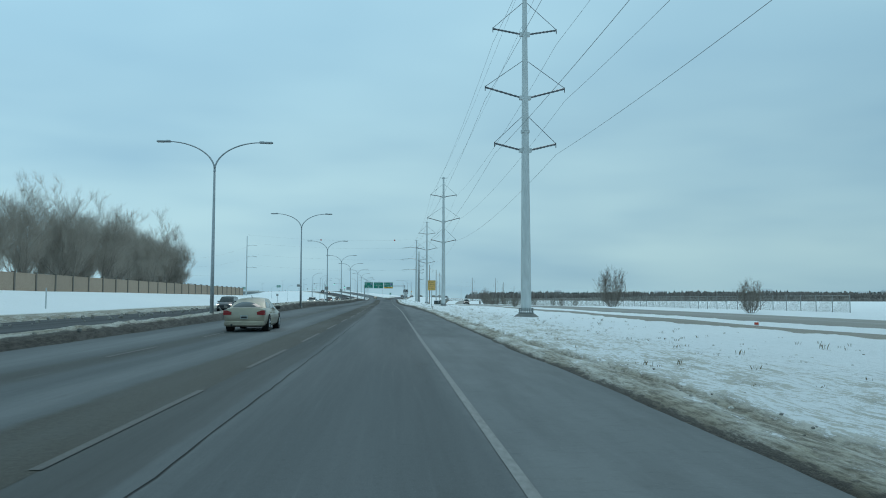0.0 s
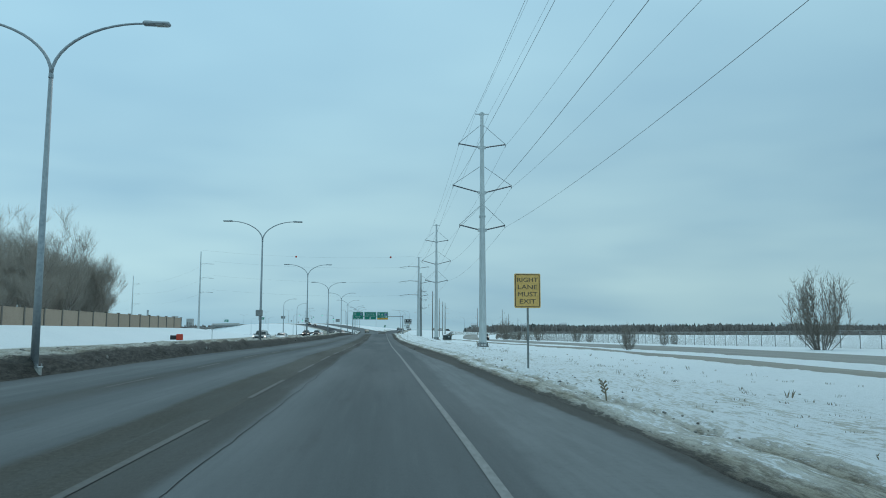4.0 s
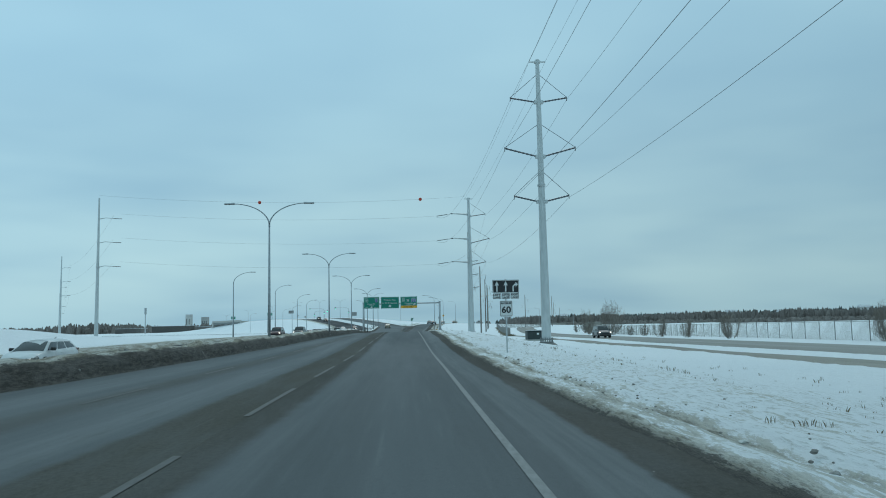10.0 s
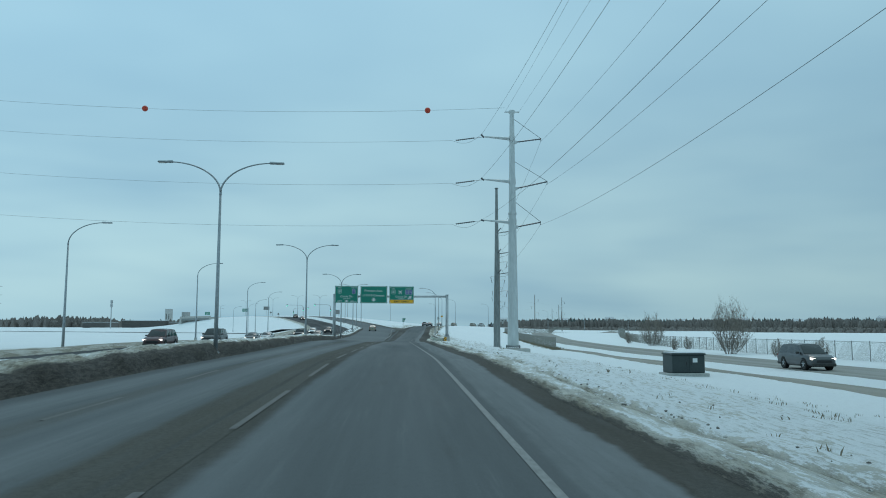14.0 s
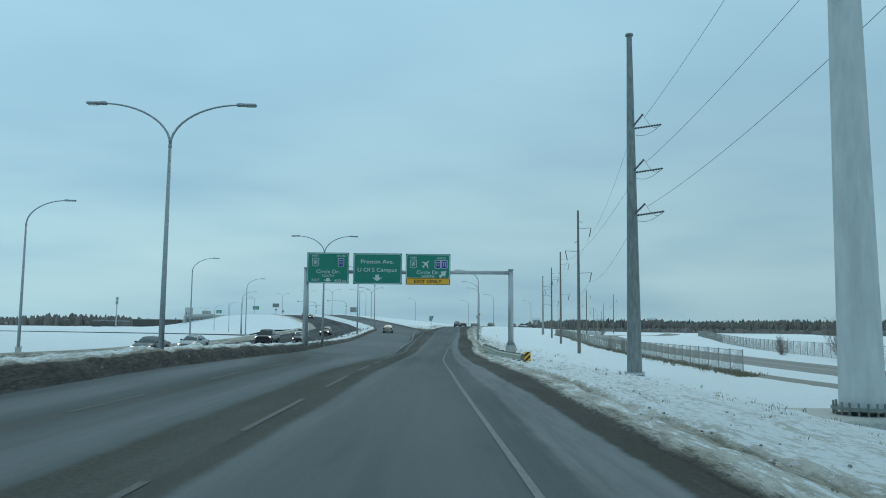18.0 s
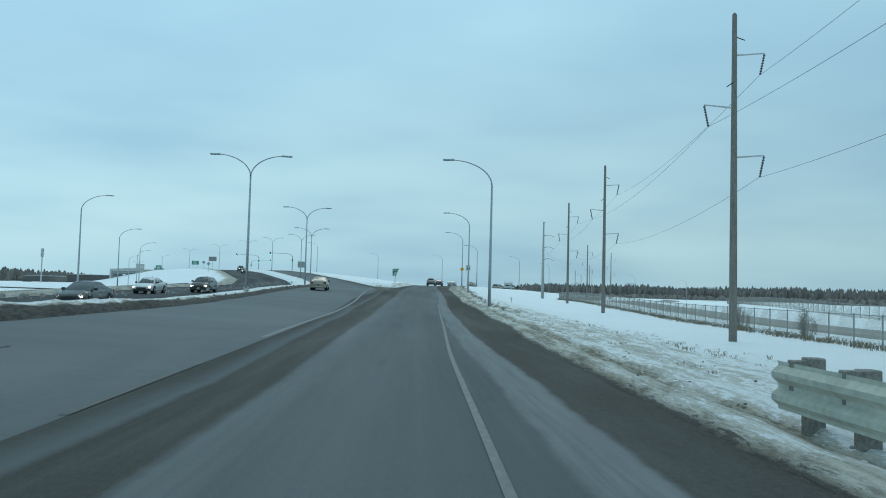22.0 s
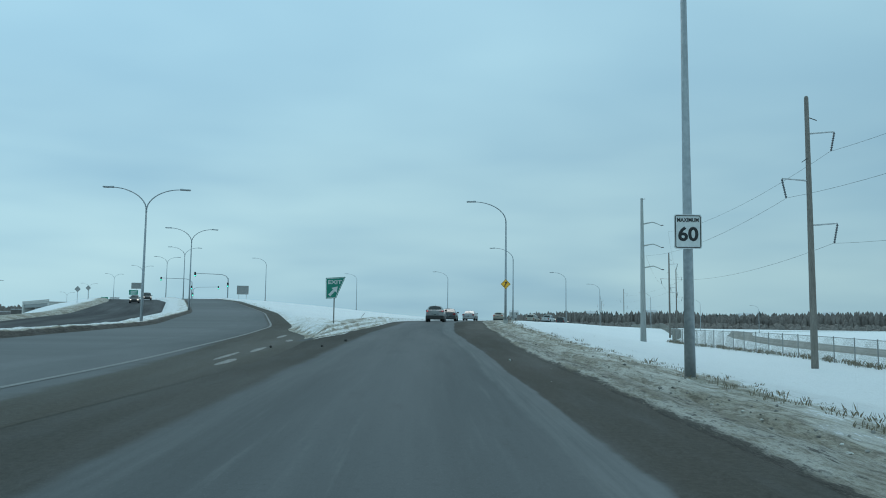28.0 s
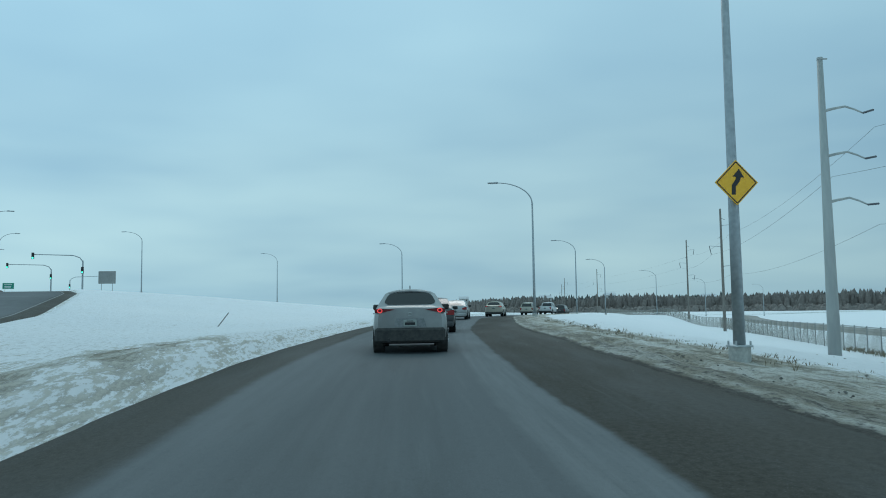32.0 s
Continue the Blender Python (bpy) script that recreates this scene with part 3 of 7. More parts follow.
def build_ground():
    ys = np.concatenate([np.arange(-140, -25, 3.0), np.arange(-25, 490, 0.6), np.arange(490, 740, 2.5), np.arange(745, 1200, 20), np.array([1300, 1500, 1900, 2500])])
    rows, dirt = [], []
    bank = [(-3.3, 0.0), (-2.7, 0.08), (-2.2, 0.28), (-1.7, 0.48), (-1.2, 0.62), (-0.7, 0.76), (-0.3, 0.87), (0.05, 0.93), (0.35, 0.86), (0.6, 0.72), (0.76, 0.58), (0.88, 0.34), (0.98, 0.12), (1.08, -0.14)]
    rights = [0.0, 0.1, 0.22, 0.36, 0.5, 0.66, 0.82, 0.95, 1.08, 1.22, 1.4, 1.6, 1.8, 2.0, 2.2, 2.4, 2.7, 3.1, 3.6, 4.2, 4.8, 5.5, 6.3, 7.2, 8.2, 9.5, 11, 13, 15, 17.5, 20, 23, 26.5, 31, 37, 45, 56, 75, 110, 170, 300, 600, 1200, 2200]
    lefts = [-2400, -1300, -700, -420, -280, -190, -130, -95, -72, -58, -48, -42, -36, -31, -27, -23.5, -20.5, -18, -16.5, -15.4]
    for y in ys:
        row, dd = [], []
        lx, gl, gr, er = float(lamp_x(y)), float(gore_l(y)), float(gore_r(y)), float(edge_r(y))
        zm = float(main_z(y))
        for o in lefts:
            x = lx + o
            z = land(x, y) + 0.05 * noise.noise((x * 0.07, y * 0.07, 1))
            row.append((x, y, z - (0.05 if o > -16 else 0)))
            dd.append(0.9 if o > -17 else 0.35 * (o > -19))
        row.append((lx - 14.5, y, zm - 0.5))
        dd.append(1.0)
        tall = min(1.0, 0.52 + max(0, y - 20) / 130) if y < 310 else max(0.45, 1 - (y - 310) / 110)
        tall *= 1 + 0.06 * math.exp(-((y - 205) / 24) ** 2) + 0.28 * math.exp(-((y - 248) / 16) ** 2)
        gritty = 1.0 if y < 190 else max(0.5, 1 - (y - 190) / 190)
        for o, h in bank:
            lump = noise.fractal((o * 1.3 + lx, y * 0.45, 4), 0.8, 2.1, 4)
            fine = noise.fractal((o * 3, y * 1.6, 9), 0.8, 2.1, 3)
            z = zm - 0.04 + max(0, h) * tall * (0.83 + 0.17 * lump) + (0.09 * fine if h > 0.1 else 0)
            row.append((lx + o + 0.12 * lump * (0.1 < h), y, z if o > -3.2 else zm - 0.5))
            dd.append(1.4 if o > 0.5 else (0.95 if o > 0.2 else 0.82 if o > -0.9 else 0.55) * gritty)
        low = min(zm, float(lane_z(y)))
        row.append((gl - 0.3, y, (low if gr - gl < 0.4 else zm) - 0.12))
        dd.append(1.0)
        wide = gr - gl
        calm = smooth01((y - 462) / 14)
        inner = [v * min(1.0, wide / 6.0) for v in (0.0, 0.12, 0.25, 0.38, 0.5, 0.62, 0.75, 0.9, 1.1, 1.35, 1.65, 2.0, 2.4, 2.9)]
        outer = [v * min(1.0, wide / 6.0) for v in (0.0, 0.15, 0.35, 0.6, 0.9, 1.3, 1.8)]
        middle = list(np.linspace(outer[-1], wide - inner[-1], 8))[1:-1]
        for k, q in enumerate(outer + middle + [wide - v for v in inner[::-1]]):
            x, t, e = gl + q, q / max(wide, 0.01), wide - q
            z = land(x, y)
            d = min(q, e)
            rim = min(1, wide / 3)
            lump = noise.fractal((x * 1.2, y * 0.55, 2), 0.8, 2.1, 4)
            groove = math.cos(6.28 * (e + 0.16 * noise.noise((y * 0.25, 2, 5))) / 0.37)
            if wide > 0.4:
                z += 0.40 * min(1, wide / 2) * smooth01(d / 1.4) * (1 - 0.6 * smooth01((y - 470) / 40)) + rim * (0.16 * smooth01(d / 0.8) * (1 - 0.6 * smooth01((d - 1.6) / 3))) + 0.075 * lump * smooth01(d / 0.7)
                z += 0.022 * groove * smooth01(e / 0.1) * (1 - smooth01((e - 1.0) / 0.3))
                z += max(0.0, float(main_top(gl, y)) - zm) * (1 - t)
            else:
                z = low - 0.12
            if k == 0 and wide > 0.4:
                x, z = gl - 0.08, float(main_top(gl, y)) + 0.012
            row.append((x, y, z - (0.05 if e < 0.01 or wide < 0.4 else 0)))
            ridge = (0.56 - 0.46 * groove) * smooth01(e / 0.05) * (1 - smooth01((e - 1.0) / 0.25)) * (1 - 0.5 * calm)
            churned = 0.66 * math.exp(-((e - 1.7 - 0.5 * lump) / 0.85) ** 2) * smooth01((y - 453) / 6) * (1 - smooth01((y - 478) / 14))
            grubby = 0.80 * (1 - smooth01((q - 0.1 - 0.5 * lump) / 0.9)) * (1 - 0.4 * calm)
            dd.append(1.0 if wide < 0.4 else max(0.38 - 0.24 * smooth01((y - 472) / 20), ridge, churned + 0.14, grubby, 0.9 * (1 - smooth01(e / 0.08))))
        row.append((gr + 0.3, y, float(lane_z(y)) - 0.06))
        dd.append(1.0)
        row.append((er - 0.3, y, float(lane_z(y)) - 0.06))
        dd.append(1.0)
        grassy = smooth01((y - 370) / 60)
        for o in rights:
            wig = 0.22 * noise.noise((y * 0.12, 3, 7)) + 0.10 * noise.noise((y * 0.6, 5, 7))
            x = er + o + (wig if 0 < o < 8 else wig * 0.5)
            z = land(er + o, y)
            lump = noise.fractal((x * 1.1, y * 0.40, 6), 0.85, 2.1, 5)
            fine = noise.fractal((x * 4.5, y * 1.1, 8), 0.8, 2.1, 3)
            berm = 0.11 * smooth01(o / 0.35) * (1 - 0.95 * smooth01((o - 0.75) / 0.2)) + 0.10 * smooth01((o - 1.05) / 0.2) * (1 - 0.8 * smooth01((o - 1.4) / 0.8)) + 0.07 * smooth01((o - 2.0) / 0.9) * (1 - smooth01((o - 3.2) / 3))
            z += berm + (0.060 * lump + 0.035 * fine) * smooth01(o / 0.4) * (1 - smooth01((o - 9) / 25)) + 0.10 * noise.noise((x * 0.05, y * 0.05, 2)) * smooth01((o - 6) / 20)
            row.append((x, y, z - (0.05 if o == 0 else 0)))
            rut = 0.28 * math.exp(-((o - 1.0) / 0.16) ** 2) * (1 - grassy)
            strip = 2.1 + 0.7 * smooth01((y - 405) / 25)
            near = 1.4 - 0.6 * smooth01(o / 0.3)
            rough = (0.3 * smooth01((y - 240) / 40) + 0.95 * smooth01((y - 325) / 25) + 0.7 * (1 - smooth01((y - 30) / 60))) * (1 - grassy)
            open_v = 0.52 - 0.25 * smooth01((o - 0.9) / 0.4) + 0.22 * rough - (0.12 + 0.22 * rough) * smooth01((o - 3.2 - 1.5 * lump) / 3.0) - 0.20 * smooth01((o - 5.2) / 3.5)
            grass_v = 1.04 - 0.26 * smooth01((o - 0.3) / 1.6) - 0.74 * smooth01((o - strip + 0.2 + 0.35 * lump) / 0.7)
            mid = open_v * (1 - grassy) + grass_v * grassy
            dd.append(float(np.clip(near if o < 0.3 else mid + rut, 0, 1.4)))
        rows.append(row)
        dirt.append(dd)
    far = [(p[0] * 1.0, 5200.0, -4.0) for p in rows[-1]]
    rows.append(far)
    dirt.append(dirt[-1])
    g = grid_mesh("ground", rows, M_SNOW, dirt)
    return tagged(g, "snow-covered verges and fields with sandy slush thrown along the road edges", "ground", "", "structure")


def ribbon(name, material, left, right, height, y0, y1, step, cols, label, category="road", u_of=None, lift=0.0, layers=None, warp=None, skirt=0.0):
    """A strip of road; skirt: sloped shoulders down into the snow; layers: functions of y for the material's vertex layers."""
    rows, uvs, along = [], [], []
    for y in np.arange(y0, y1 + 0.01, step):
        a, b, z = float(left(y)), float(right(y)), height
        xs = [a + (b - a) * k / cols for k in range(cols + 1)]
        row = [(x, y, float(z(x, y) if callable(z) else z) + lift) for x in xs]
        if skirt:
            row = [(a - 0.5, y, row[0][2] - skirt)] + row + [(b + 0.5, y, row[-1][2] - skirt)]
        base = float(u_of(y)) if u_of else a
        us = [p[0] - base for p in row]
        if warp:
            us = warp(us, y)
        uvs.append([(u, y) for u in us])
        rows.append(row)
        along.append(y)
    ob = grid_mesh(name, rows, material, None, uvs)
    for key, fn in (layers or {}).items():
        values = np.repeat(np.array([float(fn(y)) for y in along], np.float32), len(rows[0]))
        ob.data.attributes.new(key, "FLOAT", "POINT").data.foreach_set("value", values)
    return tagged(ob, label, category, "", "structure")


def lane_top(x, y):
    """The exit lane's surface, which meets the carriageway's where the two run side by side."""
    a, b = float(gore_l(y)), float(gore_r(y))
    join = (1 - smooth01((b - a - 0.1) / 0.5)) * (1 - smooth01((x - b) / 0.9))
    return float(lane_z(y)) + (float(main_top(a, y)) - float(lane_z(y))) * join - 0.004 * (x < b)


# where the lane's sandy and salted bands run: their places across at some stretches along
BAND_Y = [10, 95, 175, 265, 334, 372, 435, 467, 520]
BAND_U = [[-3.0, -3.85, -4.3, -3.75, -2.65, -4.3, -5.2, -4.2, -4.2],
          [-2.1, -1.95, -2.0, -2.35, -1.8, -2.8, -3.1, -2.7, -2.7],
          [1.0, 2.0, 1.6, 1.5, 1.5, 1.15, 1.6, 1.0, 1.0],
          [4.2, 2.5, 2.43, 2.46, 2.15, 1.8, 2.04, 1.8, 1.8]]
BAND_AT = [-4.0, -2.0, 1.5, 2.45]


def lane_warp(us, y):
    here = [float(np.interp(y, BAND_Y, r)) for r in BAND_U]
    return list(np.interp(us, [here[0] - 10] + here + [here[3] + 10], [BAND_AT[0] - 10] + BAND_AT + [BAND_AT[3] + 10]))


def main_warp(us, y):
    """Past the gantry the sandy band leaves the lane line and runs along the gore."""
    k = float(smooth01((y - 290) / 45))
    return [u + k * (float(np.interp(u, [6.5, 10.0, 20.0], [6.5, 7.15, 17.15])) - u) for u in us]


salted = curve_of([(-300, 0.42), (40, 0.42), (80, 0.5), (120, 0.35), (190, 0.22), (230, 0.45), (265, 0.6), (390, 0.6), (420, 0.3), (450, 0.35), (2600, 0.4)], 8)
sanded = curve_of([(-300, 0.4), (20, 0.42), (60, 0.8), (100, 1.0), (2600, 1.0)], 8)
sanded_main = curve_of([(-300, 0.8), (40, 0.9), (90, 1.0), (250, 1.0), (2600, 1.0)], 8)
build_ground()
ribbon("road_main", M_ROAD, lambda y: lamp_x(y) + 0.95, gore_l, main_top, -140, 1100, 2.0, 20, "dark wet asphalt carriageway streaked with salt and slush", u_of=lamp_x, layers={"salted": lambda y: 0.8, "sanded": sanded_main}, warp=main_warp)
ribbon("road_exit_lane", M_LANE, lambda y: np.minimum(gore_r(y), edge_r(y) - 1) - 0.5, lambda y: edge_r(y) + 0.12, lane_top, -140, 722, 1.5, 36, "dark asphalt exit lane and ramp with sandy edges", u_of=drive_x, layers={"salted": salted, "sanded": sanded}, warp=lane_warp)
ribbon("road_opposite", M_FAR_ROAD, lambda y: lamp_x(y) - 14.6, lambda y: lamp_x(y) - 2.75, lambda x, y: main_z(y) - 0.35, -140, 1100, 3.0, 4, "wet asphalt carriageway of the opposing traffic", u_of=lamp_x)
ribbon("path_track", M_TRACK, lambda y: service_x(y) - 9.6 + 0.35 * np.sin(y * 0.13), lambda y: service_x(y) - 8.3 + 0.4 * np.sin(y * 0.21 + 1), lambda x, y: land(x, y), -60, 318, 1.5, 2, "narrow brown weedy track along the snowy verge", "path", lift=0.12, skirt=0.28)
ribbon("road_service", M_GRAVEL, lambda y: service_x(y) - 3.4, lambda y: service_x(y) + 3.4 + 1.0 * smooth01((y - 470) / 60), lambda x, y: land(x, y), -120, 700, 3.0, 5, "sanded brown-grey service road between snowy verges", lift=0.14, skirt=0.32)


def stripe(name, xs, y0, y1, width, height, label, step=1.0, paint=None):
    ys = np.arange(y0, y1 + 1e-6, step)
    rows = [[(float(xs(y)) + s * width / 2, float(y), float(height(float(xs(y)), y) if height is main_top else height(y)) + 0.008) for s in (-1, 1)] for y in ys]
    return tagged(grid_mesh(name, rows, paint or M_PAINT), label, "road marking", "road markings", "structure")


line_u = curve_of([(-300, 1.05), (40, 1.06), (95, 1.08), (138, 1.24), (175, 1.33), (225, 1.25), (262, 1.08), (284, 0.78), (300, 0.69), (317, 0.68), (334, 0.98), (352, 1.1), (380, 1.15), (2600, 1.15)], 6)
M_WORN = surf("thin_road_paint", (0.112, 0.118, 0.117), (0.17, 0.177, 0.175), 1.6, 0.7, stretch=(1.0, 0.35, 1.0))
stripe("edge_line", lambda y: drive_x(y) + line_u(y), -60, 262, 0.105, lane_z, "worn white edge line on the asphalt", 2.0)
stripe("edge_line", lambda y: drive_x(y) + line_u(y), 262, 368, 0.09, lane_z, "thin worn edge line on the asphalt", 2.0, M_WORN)
stripe("gore_line", lambda y: lamp_x(y) + 8.35 + 0.55 * smooth01((y - 346) / 40) + 1.25 * smooth01((y - 405) / 50), 344, 640, 0.17, main_top, "worn white line along the carriageway's edge", 2.0)
stripe("edge_line", lambda y: drive_x(y) + line_u(y), 368, 382, 0.06, lane_z, "faint worn end of the edge line", 2.0, M_WORN)
M_TAR = gloss("tar_seam", (0.012, 0.012, 0.012), 0.95)
rows = []
for y in np.arange(-40, 136, 0.5):
    x = float(drive_x(y)) - 1.9 + 0.1 * math.exp(-((y - 104) / 6) ** 2) + 0.07 * noise.noise((y * 0.5, 1, 1)) + 0.03 * noise.noise((y * 1.7, 4, 1))
    w = 0.010 + 0.007 * noise.noise((y * 1.1, 9, 1)) - 0.004 * float(smooth01((y - 46) / 10))
    rows.append([(x - w, float(y), float(lane_z(y)) + 0.006), (x + w, float(y), float(lane_z(y)) + 0.006)])
tagged(grid_mesh("tar_seam", rows, M_TAR), "dark tar-sealed crack along the lane", "road crack", "", "structure")
for y in np.arange(-39.7, 335, 9.5):
    stripe("lane_dash", lambda v: lamp_x(v) + 8.46, y, y + 5.6, 0.11, main_top, "faded broken lane line", 0.8, M_FADED)
    stripe("lane_dash", lambda v: lamp_x(v) + 4.5, y + 3, y + 7.2, 0.11, main_top, "faded broken lane line", 0.8, M_FADED)


# ---- street lamps ----
def arm_bm(side, out=2.85, up=1.78):
    bm = bmesh.new()
    pts = [(side * out * (1 - math.cos(a)) ** 0.92, 0, up * math.sin(a) ** 0.9) for a in (radians(90 * k / 12) for k in range(13))]
    tube(bm, pts, [0.055 - 0.0018 * k for k in range(13)], 8)
    return bm


def head_bm(side, out=2.85, up=1.78):
    bm = bmesh.new()
    x0, x1 = side * (out - 0.12), side * (out + 0.72)
    box(bm, min(x0, x1), max(x0, x1), -0.13, 0.13, up - 0.05, up + 0.055, 0.035)
    box(bm, min(x0, x0 + side * 0.3), max(x0, x0 + side * 0.3), -0.07, 0.07, up - 0.06, up + 0.09, 0.03)
    return bm


def lens_bm(side, out=2.85, up=1.78):
    bm = bmesh.new()
    x0, x1 = side * (out + 0.28), side * (out + 0.66)
    box(bm, min(x0, x1), max(x0, x1), -0.1, 0.1, up - 0.068, up - 0.052, 0.006)
    return bm


M_LENS = gloss("lamp_lens", (0.5, 0.5, 0.47), 0.2)


def street_lamp(double, side=-1, tall=9.35, out=2.85):
    kind = "two curved arms" if double else "one curved arm"
    t = thing("street_lamp", 0, 0, 0, f"grey steel street lamp with {kind}, beside the snowy road", "street lamp", "street lamps")
    bm = bmesh.new()
    tube(bm, [(0, 0, 0.35), (0, 0, 3.0), (0, 0, tall)], [0.12, 0.105, 0.065], 12)
    part("pole", bm, M_LAMP, t, smooth=True)
    bm = bmesh.new()
    tube(bm, [(0, 0, -1.2), (0, 0, 0.3)], 0.21, 14)
    part("concrete_base", bm, M_CONC, t, "round concrete footing")
    bm = bmesh.new()
    box(bm, -0.19, 0.19, -0.19, 0.19, 0.3, 0.34, 0.008)
    for sx in (-1, 1):
        for sy in (-1, 1):
            tube(bm, [(sx * 0.15, sy * 0.15, 0.33), (sx * 0.15, sy * 0.15, 0.42)], 0.02, 6)
    part("base_plate", bm, M_GALV, t)
    for s in ((-1, 1) if double else (side,)):
        a = part("arm", arm_bm(s, out), M_LAMP, t, smooth=True)
        a.location.z = tall - 0.02
        h = part("luminaire", head_bm(s, out), M_LAMP, a)
        part("lens", lens_bm(s, out), M_LENS, h, "pale lamp glass")
    bm = bmesh.new()
    tube(bm, [(0, 0, tall - 0.1), (0, 0, tall + 0.05)], [0.08, 0.07], 10)
    part("collar", bm, M_LAMP, t)
    return t


lamp_double, lamp_left, lamp_right = street_lamp(True), street_lamp(False, -1, 9.15), street_lamp(False, 1)
lamp_far = street_lamp(True, -1, 9.35, 2.6)
spots_double = [-13.5, 30.2, 72.4, 118.7, 164.4, 207.7, 249.5, 294.0, 338.5, 385.4, 429.4, 470.4, 510.7, 567.8, 612, 655, 700, 745, 790]


def put(source, spots, used=[]):
    for i, (x, y, z, turn) in enumerate(spots):
        if i == 0:
            source.matrix_world = pose(x, y, z, 0, 0, turn)
        else:
            copy_thing(source, pose(x, y, z, 0, 0, turn))


def heading(fn, y):
    return -math.degrees(math.atan2(float(fn(y + 4) - fn(y - 4)), 8.0))


lamp_at = dict(zip(spots_double, [-7.9, -8.43, -8.5, -9.9, -11.0, -11.7, -12.0, -13.1, -13.2, -14.75, -15.75, -20.05, -27.4, -44.2]))
sunk = {30.2: 0.28, 72.4: 0.3, 249.5: 0.3, 294.0: 0.42, 338.5: 0.4, 429.4: 0.38, 470.4: 0.62}
for source, mine in ((lamp_double, [y for y in spots_double if y < 330]), (lamp_far, [y for y in spots_double if y > 330])):
    put(source, [(lamp_at.get(y, float(lamp_x(y))), y, float(main_z(y)) + 0.25 - sunk.get(y, 0.5 if y > 500 else 0.0), heading(lamp_x, y)) for y in mine])
right_spots = [(4.1, 376.9), (6.55, 425.5), (9.52, 477.3), (16.8, 523), (35.3, 572), (51.6, 606.5), (76, 640), (104, 672), (140, 704)]
lamp_foot = {572: 1.97, 606.5: 1.31, 640: 0.54, 672: -0.35, 704: -1.32, 523: 2.33, 477.3: 2.08}
put(lamp_left, [(x, y, lamp_foot.get(y, float(land(x, y))) + (-0.4 if y < 400 else -0.35 if y < 440 else 0.0), heading(drive_x, y) if y > 500 else 0) for x, y in right_spots]
    + [(10.1 + 0.3, 580, land(10, 580), -20), (-13.1, 635, land(-13, 635), 0)])
left_spots = [(-29.9, 271), (-32.2, 318.5), (-34.8, 365), (-39.2, 412), (-52.0, 459), (-64, 505), (-80, 550), (-100, 600)]
put(lamp_right, [(x, y, land(x, y) + (0.05 if y > 300 else -0.75), 0 if y < 440 else 14) for x, y in left_spots] + [(-34.4, 606, land(-34, 606), 180)])


# ---- power lines ----
M_FOOT = surf("grimy_concrete", (0.15, 0.145, 0.135), (0.27, 0.26, 0.245), 1.8, 0.9)
ARMS = [(2.45, 21.0, 0.38), (3.05, 16.6, 0.75), (2.35, 12.45, 0.5)]


def pylon_shaft(t, top, r0, r1, material, flange=13.4):
    bm = bmesh.new()
    tube(bm, [(0, 0, 0.25), (0, 0, flange), (0, 0, top)], [r0, r0 + (r1 - r0) * (flange / top), r1], 12)
    part("shaft", bm, material, t)
    for z in (flange, flange - 0.12):
        r = r0 + (r1 - r0) * (z / top)
        bm = bmesh.new()
        tube(bm, [(0, 0, z - 0.045), (0, 0, z + 0.045)], r + 0.07, 12)
        part("flange", bm, material, t)
    bm = bmesh.new()
    tube(bm, [(0, 0, 0.24), (0, 0, 0.31)], r0 + 0.17, 20)
    tube(bm, [(0, 0, 0.05), (0, 0, 0.10)], r0 + 0.19, 20)
    for k in range(20):
        a = 2 * math.pi * k / 20
        c, s = (r0 + 0.11) * math.cos(a), (r0 + 0.11) * math.sin(a)
        tube(bm, [(c, s, 0.02), (c, s, 0.44)], 0.03, 6)
    part("base_flange", bm, M_WEATHER, t, "bolted steel base flange")
    bm = bmesh.new()
    tube(bm, [(0, 0, -1.2), (0, 0, -0.2), (0, 0, -0.06), (0, 0, 0.05)], [r0 + 0.60, r0 + 0.55, r0 + 0.36, r0 + 0.16], 16)
    part("footing", bm, M_FOOT, t, "low sloped concrete footing")


def pylon_arm(t, side, out, z, drop, top_r):
    bm = bmesh.new()
    a, b = Vector((side * top_r, 0, z - drop)), Vector((side * out, 0, z))
    n = 16
    tube(bm, [a.lerp(b, k / n) for k in range(n + 1)], [0.085 if k % 2 else 0.055 for k in range(n + 1)], 8)
    arm = part("post_insulator", bm, M_INSUL, t, "ribbed dark post insulator")
    bm = bmesh.new()
    tube(bm, [(side * top_r * 0.9, 0, z + 2.0), (side * out, 0, z + 0.05)], 0.022, 6)
    part("brace_rod", bm, M_INSUL, arm)
    bm = bmesh.new()
    box(bm, min(side * top_r * 0.6, side * (top_r + 0.2)), max(side * top_r * 0.6, side * (top_r + 0.2)), -0.16, 0.16, z - drop - 0.15, z - drop + 0.15, 0.02)
    part("bracket", bm, M_TOWER, arm)
    bm = bmesh.new()
    tube(bm, [(side * out, 0, z + 0.1), (side * out, 0, z - 0.28)], 0.03, 6)
    part("clamp", bm, M_DARK, arm)


